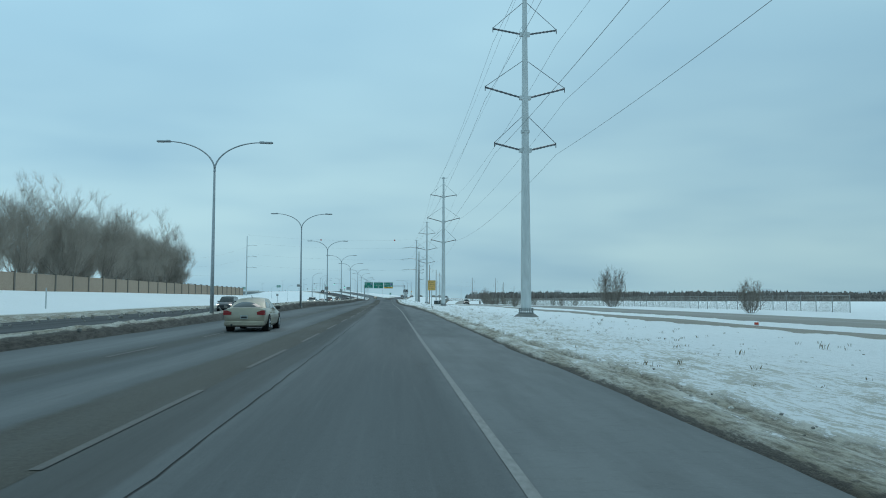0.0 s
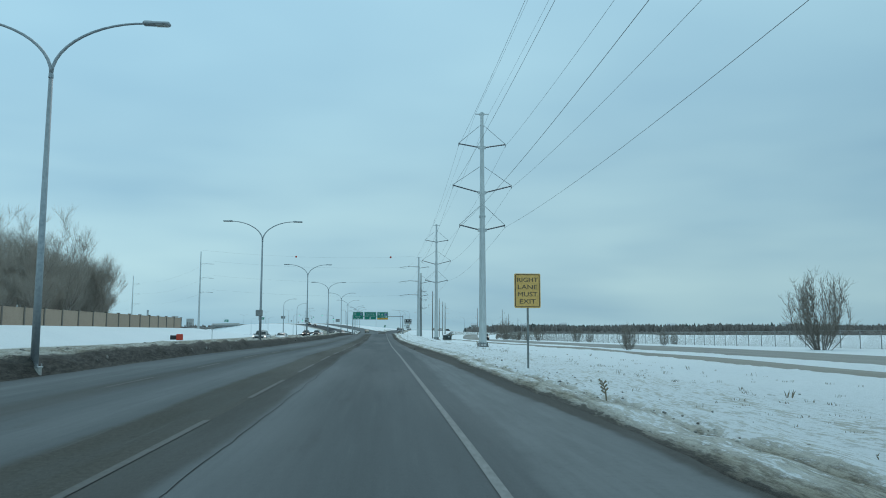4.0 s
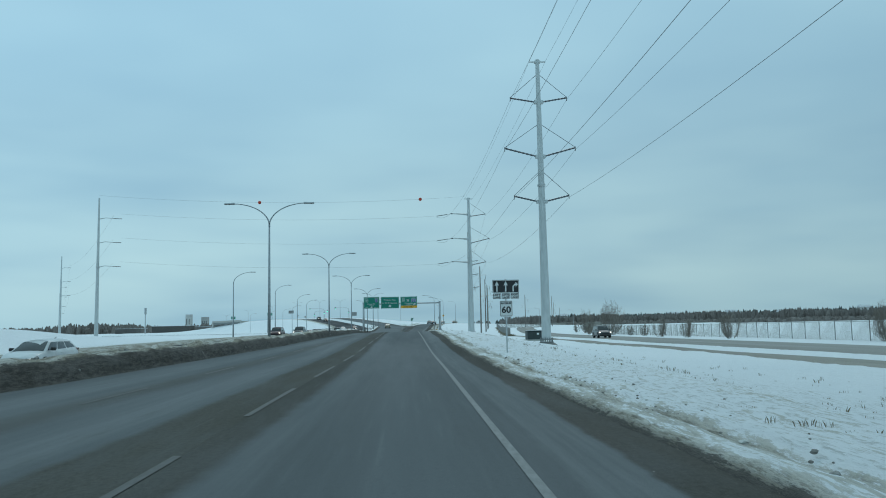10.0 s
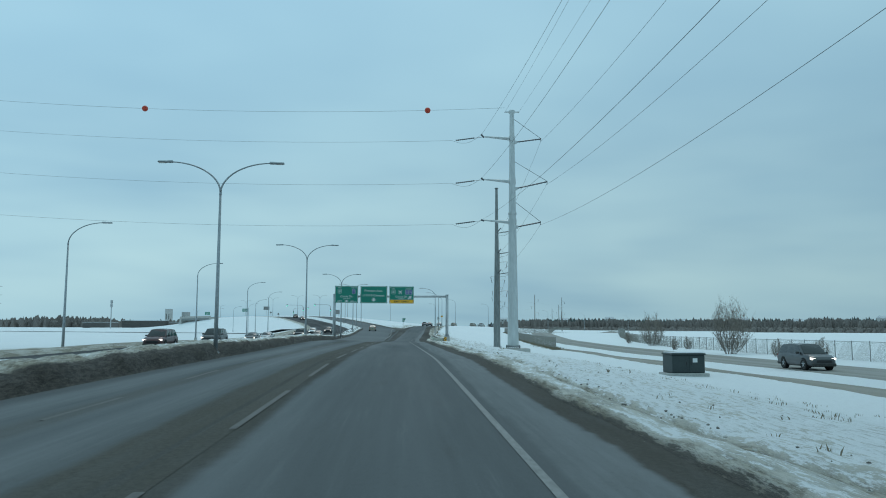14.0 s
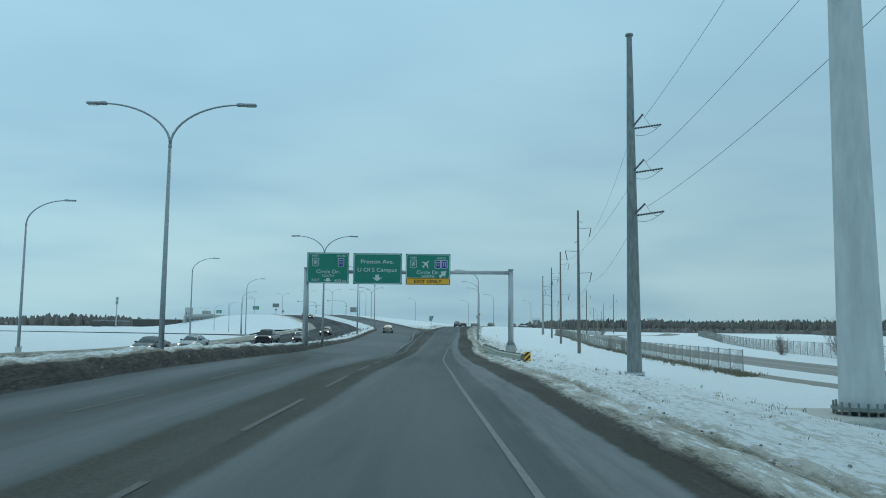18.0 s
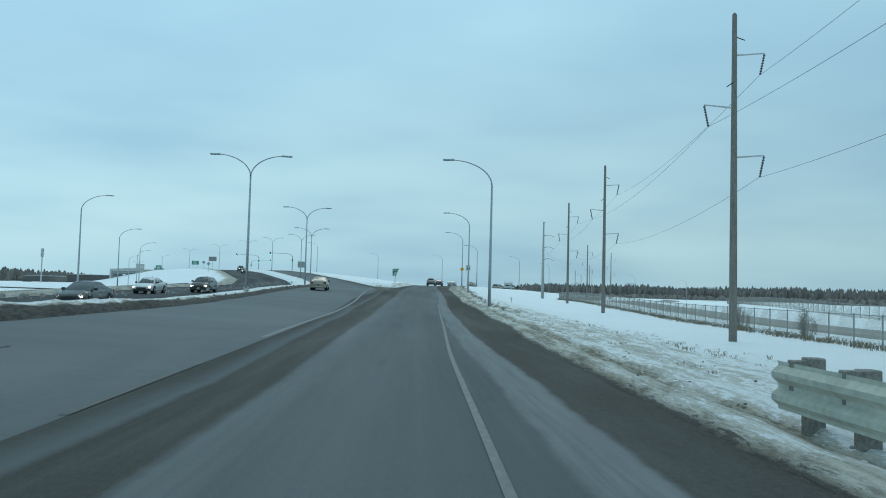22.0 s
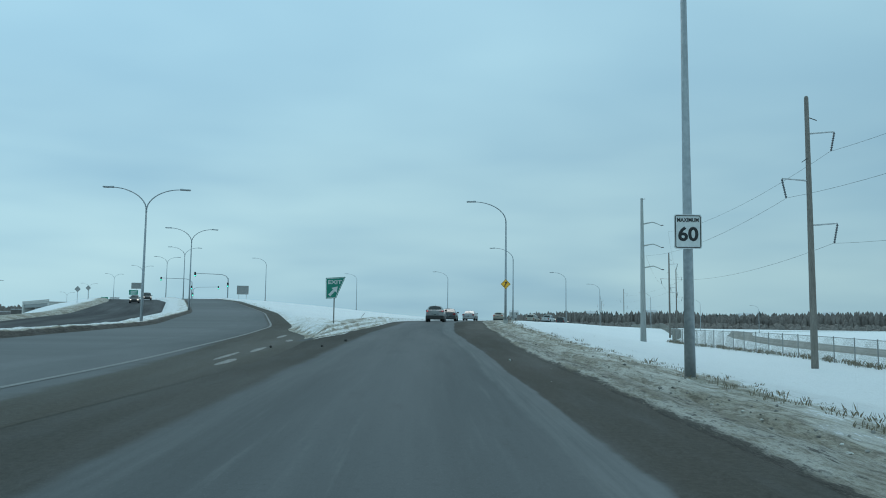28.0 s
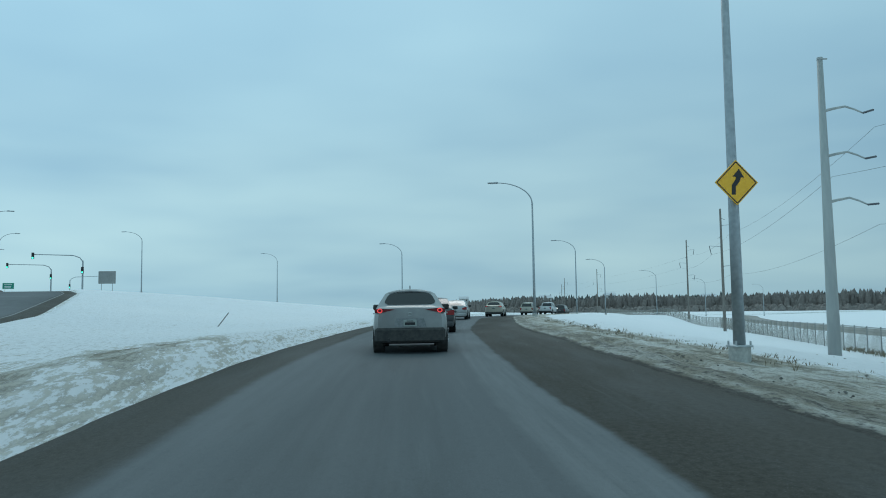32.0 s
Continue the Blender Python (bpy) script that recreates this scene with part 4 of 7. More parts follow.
def pylon():
    t = thing("transmission_pylon", 0, 0, 0, "tall pale grey steel monopole pylon with braced insulators", "pylon", "transmission pylons")
    pylon_shaft(t, 24.4, 0.40, 0.165, M_TOWER)
    for out, z, drop in ARMS:
        for s in (-1, 1):
            pylon_arm(t, s, out, z, drop, 0.4 - 0.235 * z / 24.4)
    bm = bmesh.new()
    box(bm, -0.72, 0.72, -0.05, 0.05, 24.15, 24.25, 0.02)
    box(bm, -0.26, 0.26, -0.16, 0.16, 24.08, 24.3, 0.03)
    part("top_crossarm", bm, M_TOWER, t)
    return t


def ribbed(bm, a, b, n=9, r=0.1):
    """A string of insulator discs from a to b."""
    a, b = Vector(a), Vector(b)
    pts, rad = [], []
    for k in range(2 * n + 1):
        pts.append(a.lerp(b, k / (2 * n)))
        rad.append(r if k % 2 else 0.03)
    return tube(bm, pts, rad, 8)


def wire(name, a, b, sag, r=0.011, label="thin dark overhead conductor"):
    a, b = Vector(a), Vector(b)
    bm = bmesh.new()
    n = 20
    tube(bm, [a.lerp(b, k / n) - Vector((0, 0, 4 * sag * (k / n) * (1 - k / n))) for k in range(n + 1)], r, 4)
    return tagged(part(name, bm, M_WIRE), label, "power line", "overhead conductors")


first = pylon()
line = [(14.0, -48.0), (12.55, 39.2), (11.1, 126.6), (10.72, 211.0)]
put(first, [(x, y, 0.32 if y < 0 else -0.1 if y < 150 else -0.15, 1.0) for x, y in line if y != 39.2])
copy_thing(first, pose(12.55, 39.2, 0.1, 0, 0, 1.0) @ Matrix.Diagonal((1, 1, 1.033, 1)))
# the junction pylon, whose left arms carry the branch over the road
JX, JY = 8.98, 281.9
junction = thing("transmission_pylon", JX, JY, -0.15, "pale grey steel junction pylon with davit arms, on a concrete pad", "pylon", "transmission pylons")
pylon_shaft(junction, 24.2, 0.56, 0.22, M_TOWER, 13.6)
for out, z, drop in ARMS:
    pylon_arm(junction, 1, out + 0.5, z + 0.25, drop, 0.56 - 0.34 * z / 24.2)
    out = 2.5
    bm = bmesh.new()
    tube(bm, [(-0.3, 0, z + 0.22), (-out - 0.4, 0, z + 0.42)], [0.17, 0.07], 8)
    davit = part("davit_arm", bm, M_TOWER, junction, "tapered steel davit arm")
    bm = bmesh.new()
    tube(bm, [(0, 0, z + 0.0), (0, 0, z + 0.5)], 0.6 - 0.34 * z / 24.2, 12)
    part("clamp_band", bm, M_TOWER, davit)
    bm = bmesh.new()
    ribbed(bm, (-out - 0.4, 0, z + 0.35), (-out - 0.75, -1.6, z + 0.22), 10, 0.09)
    part("strain_insulator", bm, M_INSUL, davit)
    bm = bmesh.new()
    ribbed(bm, (-out - 1.3, 0.05, z + 0.28), (-out - 3.2, 0.12, z + 0.02), 10, 0.09)
    tube(bm, [(-out - 0.4, 0, z + 0.38), (-out - 1.3, 0.05, z + 0.28)], 0.02, 5)
    part("strain_insulator", bm, M_INSUL, davit)
    bm = bmesh.new()
    p0, p1 = Vector((-out - 0.75, -1.6, z + 0.22)), Vector((-out - 3.6, 0.12, z))
    tube(bm, [p0.lerp(p1, k / 10) - Vector((0, 0, 0.55 * math.sin(math.pi * k / 10))) for k in range(11)], 0.014, 4)
    part("jumper", bm, M_WIRE, davit)
bm = bmesh.new()
box(bm, -0.75, 0.75, -0.06, 0.06, 23.95, 24.07, 0.02)
box(bm, -0.3, 0.3, -0.18, 0.18, 23.9, 24.15, 0.03)
part("top_crossarm", bm, M_TOWER, junction)
bm = bmesh.new()
box(bm, -1.5, 1.5, -1.5, 1.5, -1.2, 0.12, 0.05)
part("concrete_pad", bm, M_CONC, junction)
all_t = line + [(JX, JY)]
for (x0, y0), (x1, y1) in zip(all_t, all_t[1:]):
    last = (x1, y1) == (JX, JY)
    for out, z, drop in ARMS:
        for s in (-1, 1):
            end = (x1 + 0.5 + out, y1, z - 0.15) if last and s > 0 else (x1 - 3.25, y1 - 1.6, z + 0.07) if last else (x1 + s * out, y1, z - 0.3)
            wire("power_line", (x0 + s * out, y0, z - 0.3), end, 1.1)
    for s in (-1, 1):
        wire("shield_wire", (x0 + s * 0.7, y0, 24.1), (x1 + s * 0.7, y1, 23.85 if last else 24.1), 0.8, 0.009, "thin grey shield wire between pylons")
# the branch across the road
branch = [(-57.0, 284.0, 24.9), (-112, 389, 26.6), (-160, 492, 27.3), (-215, 610, 27)]


def branch_pylon():
    t = thing("branch_pylon", 0, 0, 0, "slender grey steel pylon with three short davit arms", "pylon", "branch pylons")
    pylon_shaft(t, 26.0, 0.36, 0.14, M_TOWER, 13.6)
    for z in (22.3, 18.0, 13.7):
        bm = bmesh.new()
        tube(bm, [(0.1, 0, z - 0.1), (1.2, 0, z + 0.12), (2.5, 0, z)], [0.09, 0.06, 0.05], 8)
        a = part("davit_arm", bm, M_TOWER, t)
        bm = bmesh.new()
        ribbed(bm, (2.5, 0, z), (3.9, -0.1, z - 0.06), 8, 0.08)
        part("strain_insulator", bm, M_INSUL, a)
    return t


put(branch_pylon(), [(x, y, land(x, y), 8 if k == 0 else -20) for k, (x, y, z) in enumerate(branch)])
for (out, z, drop), zw in zip(ARMS, (22.3, 18.0, 13.7)):
    wire("power_line", (JX - 6.1, JY + 0.12, z - 0.15), (-53.2, 284.4, zw + 0.25), 0.85)
    for (x0, y0, _), (x1, y1, _) in zip(branch, branch[1:]):
        wire("power_line", (x0 + 2.4, y0 + 0.5, zw), (x1 + 2.2, y1 - 0.5, zw), 2.0)
wire("shield_wire", (JX - 0.7, JY, 24.3), (-57, 284, 25.9), 1.2, 0.012, "thin grey shield wire carrying red marker balls")
for x in (0.4, -28.3):
    q = (JX - 0.7 - x) / (JX - 0.7 + 57)
    y, z = JY + (284 - JY) * q, 24.3 + 1.6 * q - 4.8 * q * (1 - q)
    t = thing("marker_ball", x, y, z, "red aviation marker ball clamped on a wire over the road", "marker ball", "marker balls")
    for name, lo, hi in (("upper_shell", 0, 90), ("lower_shell", -90, 0)):
        bm = bmesh.new()
        n = 5
        tube(bm, [(0, 0, 0.3 * math.sin(radians(lo + (hi - lo) * k / n))) for k in range(n + 1)],
             [max(0.3 * math.cos(radians(lo + (hi - lo) * k / n)), 0.012) for k in range(n + 1)], 14)
        part(name, bm, M_RED, t, smooth=True)

# dark steel pole behind the junction
t = thing("power_pole", 10.6, 311.0, -0.1, "dark weathered steel power pole with ribbed strain insulators, in snow", "power pole")
bm = bmesh.new()
tube(bm, [(0, 0, -0.6), (0, 0, 21.3)], [0.47, 0.17], 12)
part("shaft", bm, M_WEATHER, t)
bm = bmesh.new()
tube(bm, [(0, 0, 21.3), (0, 0, 21.42)], 0.26, 12)
part("cap", bm, M_WEATHER, t)
bm = bmesh.new()
tube(bm, [(0, 0, -0.62), (0, 0, -0.56)], 0.66, 16)
tube(bm, [(0, 0, -0.80), (0, 0, -0.74)], 0.66, 16)
for k in range(14):
    a = 2 * math.pi * k / 14
    tube(bm, [(0.58 * math.cos(a), 0.58 * math.sin(a), -0.95), (0.58 * math.cos(a), 0.58 * math.sin(a), -0.5)], 0.03, 6)
part("base_flange", bm, M_GALV, t)
bm = bmesh.new()
tube(bm, [(0, 0, -1.9), (0, 0, -0.86)], 0.95, 16)
part("footing", bm, M_FOOT, t)
for z in (15.1, 12.2, 9.4):
    r = 0.46 - 0.29 * z / 21.3
    bm = bmesh.new()
    ribbed(bm, (r, 0, z), (r + 1.75, 0, z + 0.28), 10, 0.085)
    a = part("post_insulator", bm, M_INSUL, t)
    bm = bmesh.new()
    ribbed(bm, (r * 0.5, -0.2, z + 0.1), (r * 0.5 + 0.25, -1.6, z + 0.5), 8, 0.075)
    part("strain_insulator", bm, M_INSUL, a)
    bm = bmesh.new()
    p = [Vector((r * 0.5 + 0.25, -1.6, z + 0.5)), Vector((r + 1.75, 0, z + 0.28)), Vector((0, 1.2, z + 0.1))]
    tube(bm, [p[0].lerp(p[1], k / 6) - Vector((0, 0, 0.5 * math.sin(math.pi * k / 6))) for k in range(7)]
         + [p[1].lerp(p[2], k / 6) - Vector((0, 0, 0.5 * math.sin(math.pi * k / 6))) for k in range(1, 7)], 0.013, 4)
    part("jumper", bm, M_WIRE, a)
    wire("power_line", (10.7 + r * 0.5 + 0.25, 309.4, z + 0.2), (JX + 0.5 + {15.1: 2.45, 12.2: 3.05, 9.4: 2.35}[z], JY, {15.1: 21.0, 12.2: 16.6, 9.4: 12.45}[z] - 0.1), 0.5)


def wood_pole():
    t = thing("utility_pole", 0, 0, 0, "weathered brown wooden utility pole with steel crossarms, in snow", "utility pole", "wooden utility poles")
    bm = bmesh.new()
    tube(bm, [(0, 0, -1.8), (0, 0, 6), (0, 0, 19.3), (0, 0, 19.4)], [0.24, 0.21, 0.135, 0.08], 12)
    part("shaft", bm, M_WOOD, t)
    for s, z in ((1, 16.95), (-1, 13.8), (1, 10.85)):
        bm = bmesh.new()
        tube(bm, [(0, 0, z - 0.1), (s * 1.75, 0, z + 0.05)], [0.06, 0.045], 8)
        a = part("crossarm", bm, M_GALV, t)
        bm = bmesh.new()
        ribbed(bm, (s * 1.75, 0, z), (s * 1.5, 0, z - 1.25), 8, 0.085)
        part("insulator_string", bm, M_INSUL, a)
    bm = bmesh.new()
    tube(bm, [(0.1, -0.12, 17.9), (0.55, -0.2, 17.7)], 0.03, 6)
    tube(bm, [(-0.1, -0.1, 15.2), (-0.5, -0.2, 14.9)], 0.03, 6)
    part("pin", bm, M_DARK, t)
    return t


poles = [(17.2, 366.4), (22.75, 417.0), (26.87, 457.5)]
more = [(57.5, 571.0), (84, 640), (110, 785), (121, 873), (150, 980)]
pole_z = {366.4: -1.27, 417.0: -1.98, 457.5: -1.98, 506.5: -1.6, 571.0: -2.0, 640: -0.6}
put(wood_pole(), [(x, y, pole_z[y], -5) for x, y in poles] + [(x, y, pole_z.get(y, float(land(x, y))), -18) for x, y in more])
chain = [(10.9, 312.2)] + poles + [(33.2, 506.5)] + more
for k, ((x0, y0), (x1, y1)) in enumerate(zip(chain, chain[1:])):
    z0, z1 = (-0.3 if k == 0 else pole_z.get(y0, float(land(x0, y0)))), pole_z.get(y1, float(land(x1, y1)))
    for s, z in ((1, 15.7), (-1, 12.55), (1, 9.6)):
        a = (x0 + (s * 1.5 if k else 0), y0, z0 + z + (-0.65 if k == 0 else 0))
        wire("power_line", a, (x1 + s * 1.5, y1, z1 + z), 0.9, 0.011)


M_DAVIT = surf("galvanised_pole_steel", (0.33, 0.345, 0.34), (0.42, 0.435, 0.42), 0.3, 0.6, 0.2, stretch=(1, 1, 0.2))


def davit_pole():
    t = thing("steel_power_pole", 0, 0, 0, "tapered grey steel power pole with three bent davit arms, in snow", "power pole", "steel power poles")
    bm = bmesh.new()
    tube(bm, [(0, 0, 0.1), (0, 0, 19.4)], [0.40, 0.17], 18)
    part("shaft", bm, M_DAVIT, t, "", True)
    bm = bmesh.new()
    tube(bm, [(0, 0, 19.4), (0, 0, 19.55)], [0.19, 0.17], 12)
    tube(bm, [(0.1, 0, 19.45), (0.45, 0, 19.45)], 0.05, 8)
    part("cap", bm, M_DAVIT, t)
    bm = bmesh.new()
    tube(bm, [(0, 0, -1.2), (0, 0, 0.12)], 0.52, 14)
    part("footing", bm, M_CONC, t)
    bm = bmesh.new()
    tube(bm, [(0, 0, 0.12), (0, 0, 0.17)], 0.56, 16)
    flange = part("base_flange", bm, M_WEATHER, t, "dark bolted base flange")
    for k in range(8):
        a = 2 * math.pi * k / 8
        bm = bmesh.new()
        tube(bm, [(0.49 * math.cos(a), 0.49 * math.sin(a), 0.17), (0.49 * math.cos(a), 0.49 * math.sin(a), 0.27)], 0.028, 6)
        part("anchor_bolt", bm, M_WEATHER, flange)
    for z in (16.15, 13.3, 10.45):
        bm = bmesh.new()
        tube(bm, [(0.1, 0, z), (0.6, 0, z + 0.12), (1.35, 0, z + 0.25), (1.9, 0, z + 0.05), (2.4, 0, z - 0.2)], [0.1, 0.085, 0.07, 0.06, 0.05], 8)
        a = part("davit_arm", bm, M_DAVIT, t)
        bm = bmesh.new()
        ribbed(bm, (2.4, 0, z - 0.2), (2.5, -1.2, z - 0.3), 7, 0.075)
        part("strain_insulator", bm, M_INSUL, a)
    return t


put(davit_pole(), [(31.25, 506.5, -1.1, -12)])


# ---- overhead sign gantry ----
GY = 330.6
gantry = thing("sign_gantry", -4.56, GY, 0.06, "grey tubular steel sign gantry spanning the carriageway beside a guardrail", "sign gantry")
for name, x, z0 in (("post", -9.0, 0.35), ("post", 9.2, 0.45)):
    bm = bmesh.new()
    tube(bm, [(x, 0, z0), (x, 0, 7.12)], [0.25, 0.22], 16)
    p = part(name, bm, M_GALV, gantry, smooth=True)
    bm = bmesh.new()
    tube(bm, [(x, 0, 7.1), (x, 0, 7.2)], 0.26, 16)
    part("cap", bm, M_GALV, p)
    bm = bmesh.new()
    box(bm, x - 0.42, x + 0.42, -0.42, 0.42, z0 - 0.06, z0, 0.01)
    for a in range(4):
        c, s = math.cos(a * math.pi / 2), math.sin(a * math.pi / 2)
        tube(bm, [(x + 0.36 * c, 0.36 * s, z0), (x + 0.36 * c, 0.36 * s, z0 + 0.18)], 0.035, 6)
        g = [(0.25, 0), (0.4, 0), (0.25, 0.35)]
        plate(bm, [(x + c * u + s * 0, z0 + w) for u, w in g], -0.012 + 0.3 * s, 0.012 + 0.3 * s)
    part("base_plate", bm, M_GALV, p)
    bm = bmesh.new()
    box(bm, x - 0.43, x + 0.43, -0.43, 0.43, -1.2, z0 - 0.06, 0.05)
    part("pedestal", bm, M_CONC, p, "concrete pedestal")
bm = bmesh.new()
tube(bm, [(-9.0, 0, 6.82), (9.2, 0, 6.86)], 0.17, 14)
part("beam", bm, M_GALV, gantry, smooth=True)


def panel(name, x0, x1, z0, z1, material, parent, rim=True, y=-0.34):
    bm = bmesh.new()
    plate(bm, [(x0, z0), (x1, z0), (x1, z1), (x0, z1)], y, y + 0.03)
    p = part(name, bm, material, parent)
    if rim:
        part("border", frame_bm(x0 + 0.05, x1 - 0.05, z0 + 0.05, z1 - 0.05, 0.05, y - 0.006, y + 0.0, 0.25), M_WHITE, p, "white border line")
    for bx in np.linspace(x0 + 0.5, x1 - 0.5, 3):
        bm = bmesh.new()
        box(bm, bx - 0.04, bx + 0.04, y + 0.03, -0.14, z0 + 0.15, z1 - 0.15)
        part("bracket", bm, M_GALV, p)
    return p


def arrow_down(parent, x, z, w, h, y, turn=0.0, material=None):
    pts = [(-0.18 * w, h), (0.18 * w, h), (0.18 * w, 0.55 * h), (0.5 * w, 0.55 * h), (0, 0), (-0.5 * w, 0.55 * h), (-0.18 * w, 0.55 * h)]
    c, s = math.cos(radians(turn)), math.sin(radians(turn))
    bm = bmesh.new()
    plate(bm, [(x + (u * c - (v - h / 2) * s), z + (u * s + (v - h / 2) * c)) for u, v in pts], y - 0.006, y)
    return part("arrow", bm, material or M_WHITE, parent)


def shield(parent, x, z, w, h, colour, digits, y, leaf=False):
    bm = bmesh.new()
    plate(bm, [(x - w / 2, z - h * 0.38), (x, z - h / 2), (x + w / 2, z - h * 0.38), (x + w / 2, z + h / 2), (x - w / 2, z + h / 2)], y - 0.006, y)
    p = part("route_shield", bm, M_WHITE, parent, "white-edged route shield")
    k = 0.045
    bm = bmesh.new()
    plate(bm, [(x - w / 2 + k, z - h * 0.34), (x, z - h * 0.45), (x + w / 2 - k, z - h * 0.34), (x + w / 2 - k, z + h * 0.22), (x - w / 2 + k, z + h * 0.22)], y - 0.012, y - 0.004)
    part("shield_field", bm, colour, p)
    bm = bmesh.new()
    plate(bm, [(x - w / 2 + k, z + h * 0.27), (x + w / 2 - k, z + h * 0.27), (x + w / 2 - k, z + h * 0.44), (x - w / 2 + k, z + h * 0.44)], y - 0.012, y - 0.004)
    part("shield_band", bm, M_BLUE if not leaf else colour, p)
    if leaf:
        star = []
        for i in range(14):
            a, r = math.pi / 2 + 2 * math.pi * i / 14, (0.36 if i % 2 == 0 else 0.2) * w
            star.append((x + r * math.cos(a), z - 0.03 * h + r * math.sin(a)))
        bm = bmesh.new()
        plate(bm, star, y - 0.018, y - 0.01)
        part("maple_leaf", bm, M_WHITE, p)
    lettering(digits, 0.36 if not leaf else 0.24, M_GREEN if leaf else M_WHITE, p, x, y - 0.02, z - 0.05 * h, bold=0.006)


SY = -0.34
s1 = panel("sign_panel", -8.92, -5.2, 5.76, 8.5, M_GREEN, gantry)
s2 = panel("sign_panel", -4.82, -0.5, 5.72, 8.47, M_GREEN, gantry)
s3 = panel("sign_panel", -0.16, 3.8, 6.33, 8.45, M_GREEN, gantry, False)
s3b = panel("exit_only_panel", -0.16, 3.8, 5.7, 6.32, M_YELLOW, gantry, False)
part("border", frame_bm(-0.11, 3.75, 5.75, 8.4, 0.05, SY - 0.006, SY, 0.25), M_WHITE, s3)
part("border", frame_bm(-0.11, 3.75, 5.75, 6.3, 0.04, SY - 0.012, SY - 0.004, 0.12), M_BLACK, s3b)
U = 0.01672


def sx(px):
    return -8.92 + (px - 54) * U


def sz(py):
    return 8.5 - (py - 80) * U


for words, px, py, size, width, par in (("EAST", 99, 97, 0.24, 0.62, s1), ("SOUTH", 236, 99, 0.24, 0.82, s1), ("Circle Dr.", 166, 182, 0.46, 2.05, s1), ("SOUTH", 167, 204, 0.30, 1.08, s1),
                                        ("EXIT", 101, 227, 0.31, 0.68, s1), ("600 m", 230, 229, 0.31, 1.0, s1), ("Preston Ave.", 426, 127, 0.50, 2.9, s2), ("U Of S Campus", 426, 171, 0.50, 3.48, s2),
                                        ("WEST", 618, 104, 0.24, 0.6, s3), ("NORTH", 766, 106, 0.24, 0.8, s3), ("Circle Dr.", 696, 182, 0.46, 2.02, s3), ("NORTH", 696, 203, 0.30, 1.1, s3)):
    lettering(words, size, M_WHITE, par, sx(px), SY - 0.006, sz(py), bold=0.002, width=width)
lettering("EXIT ONLY", 0.36, M_BLACK, s3b, sx(695), SY - 0.006, sz(229.5), bold=0.008, width=2.45)
shield(s1, sx(99), sz(132), 0.60, 0.76, M_GREEN, "16", SY, True)
shield(s1, sx(234), sz(134), 0.54, 0.80, M_BLUE, "11", SY)
shield(s3, sx(618), sz(137), 0.60, 0.76, M_GREEN, "16", SY, True)
shield(s3, sx(748), sz(139), 0.54, 0.80, M_BLUE, "11", SY)
shield(s3, sx(783), sz(139), 0.54, 0.80, M_BLUE, "12", SY)
arrow_down(s1, sx(166), sz(226), 0.85, 0.32, SY)
arrow_down(s2, sx(427), sz(213), 0.90, 0.58, SY)
arrow_down(s3, sx(776), sz(189), 0.62, 0.82, SY, 132)
bm = bmesh.new()
c45, px0, pz0 = math.sqrt(0.5), sx(685), sz(136)
plane_half = [(0, 0.42), (0.05, 0.32), (0.055, 0.12), (0.40, -0.10), (0.40, -0.16), (0.055, -0.06), (0.04, -0.28), (0.14, -0.36), (0.14, -0.41), (0, -0.37)]
outline = plane_half + [(-u, v) for u, v in plane_half[-2:0:-1]]
plate(bm, [(px0 + c45 * (u + v), pz0 + c45 * (v - u)) for u, v in outline][::-1], SY - 0.006, SY)
part("airport_symbol", bm, M_WHITE, s3)


# ---- roadside signs ----
def sign_post(t, x, z0, z1, r=0.03):
    bm = bmesh.new()
    box(bm, x - r, x + r, 0.02, 0.02 + 2 * r, z0, z1, 0.006)
    return part("post", bm, M_GALV, t, "square galvanised post")


def speed_sign(x, y, z, where, turn=0.0):
    t = thing("speed_limit_sign", x, y, z, f"white speed limit sign {where}", "road sign", "speed limit signs", turn)
    bm = bmesh.new()
    plate(bm, rounded(-0.3, 0.3, -0.375, 0.375, 0.05), -0.012, 0.0)
    p = part("sign_face", bm, M_WHITE, t)
    part("border", frame_bm(-0.28, 0.28, -0.355, 0.355, 0.018, -0.016, -0.011, 0.04), M_BLACK, p)
    lettering("MAXIMUM", 0.125, M_BLACK, p, 0, -0.014, 0.25, bold=0.003, width=0.47)
    lettering("60", 0.42, M_BLACK, p, 0, -0.014, -0.07, bold=0.012, width=0.44)
    bm = bmesh.new()
    box(bm, -0.2, 0.2, 0.0, 0.03, 0.2, 0.24)
    box(bm, -0.2, 0.2, 0.0, 0.03, -0.24, -0.2)
    part("bracket", bm, M_GALV, t)
    return t


speed_sign(-11.0, 164.25, 3.05, "strapped to a median lamp pole")
speed_sign(6.48, 425.3, 4.3, "strapped to a lamp pole by the ramp", -3)
t = speed_sign(4.33, 183.0, 2.22, "on a post, under a lane-use sign")
sign_post(t, 0, -2.7, 1.4)

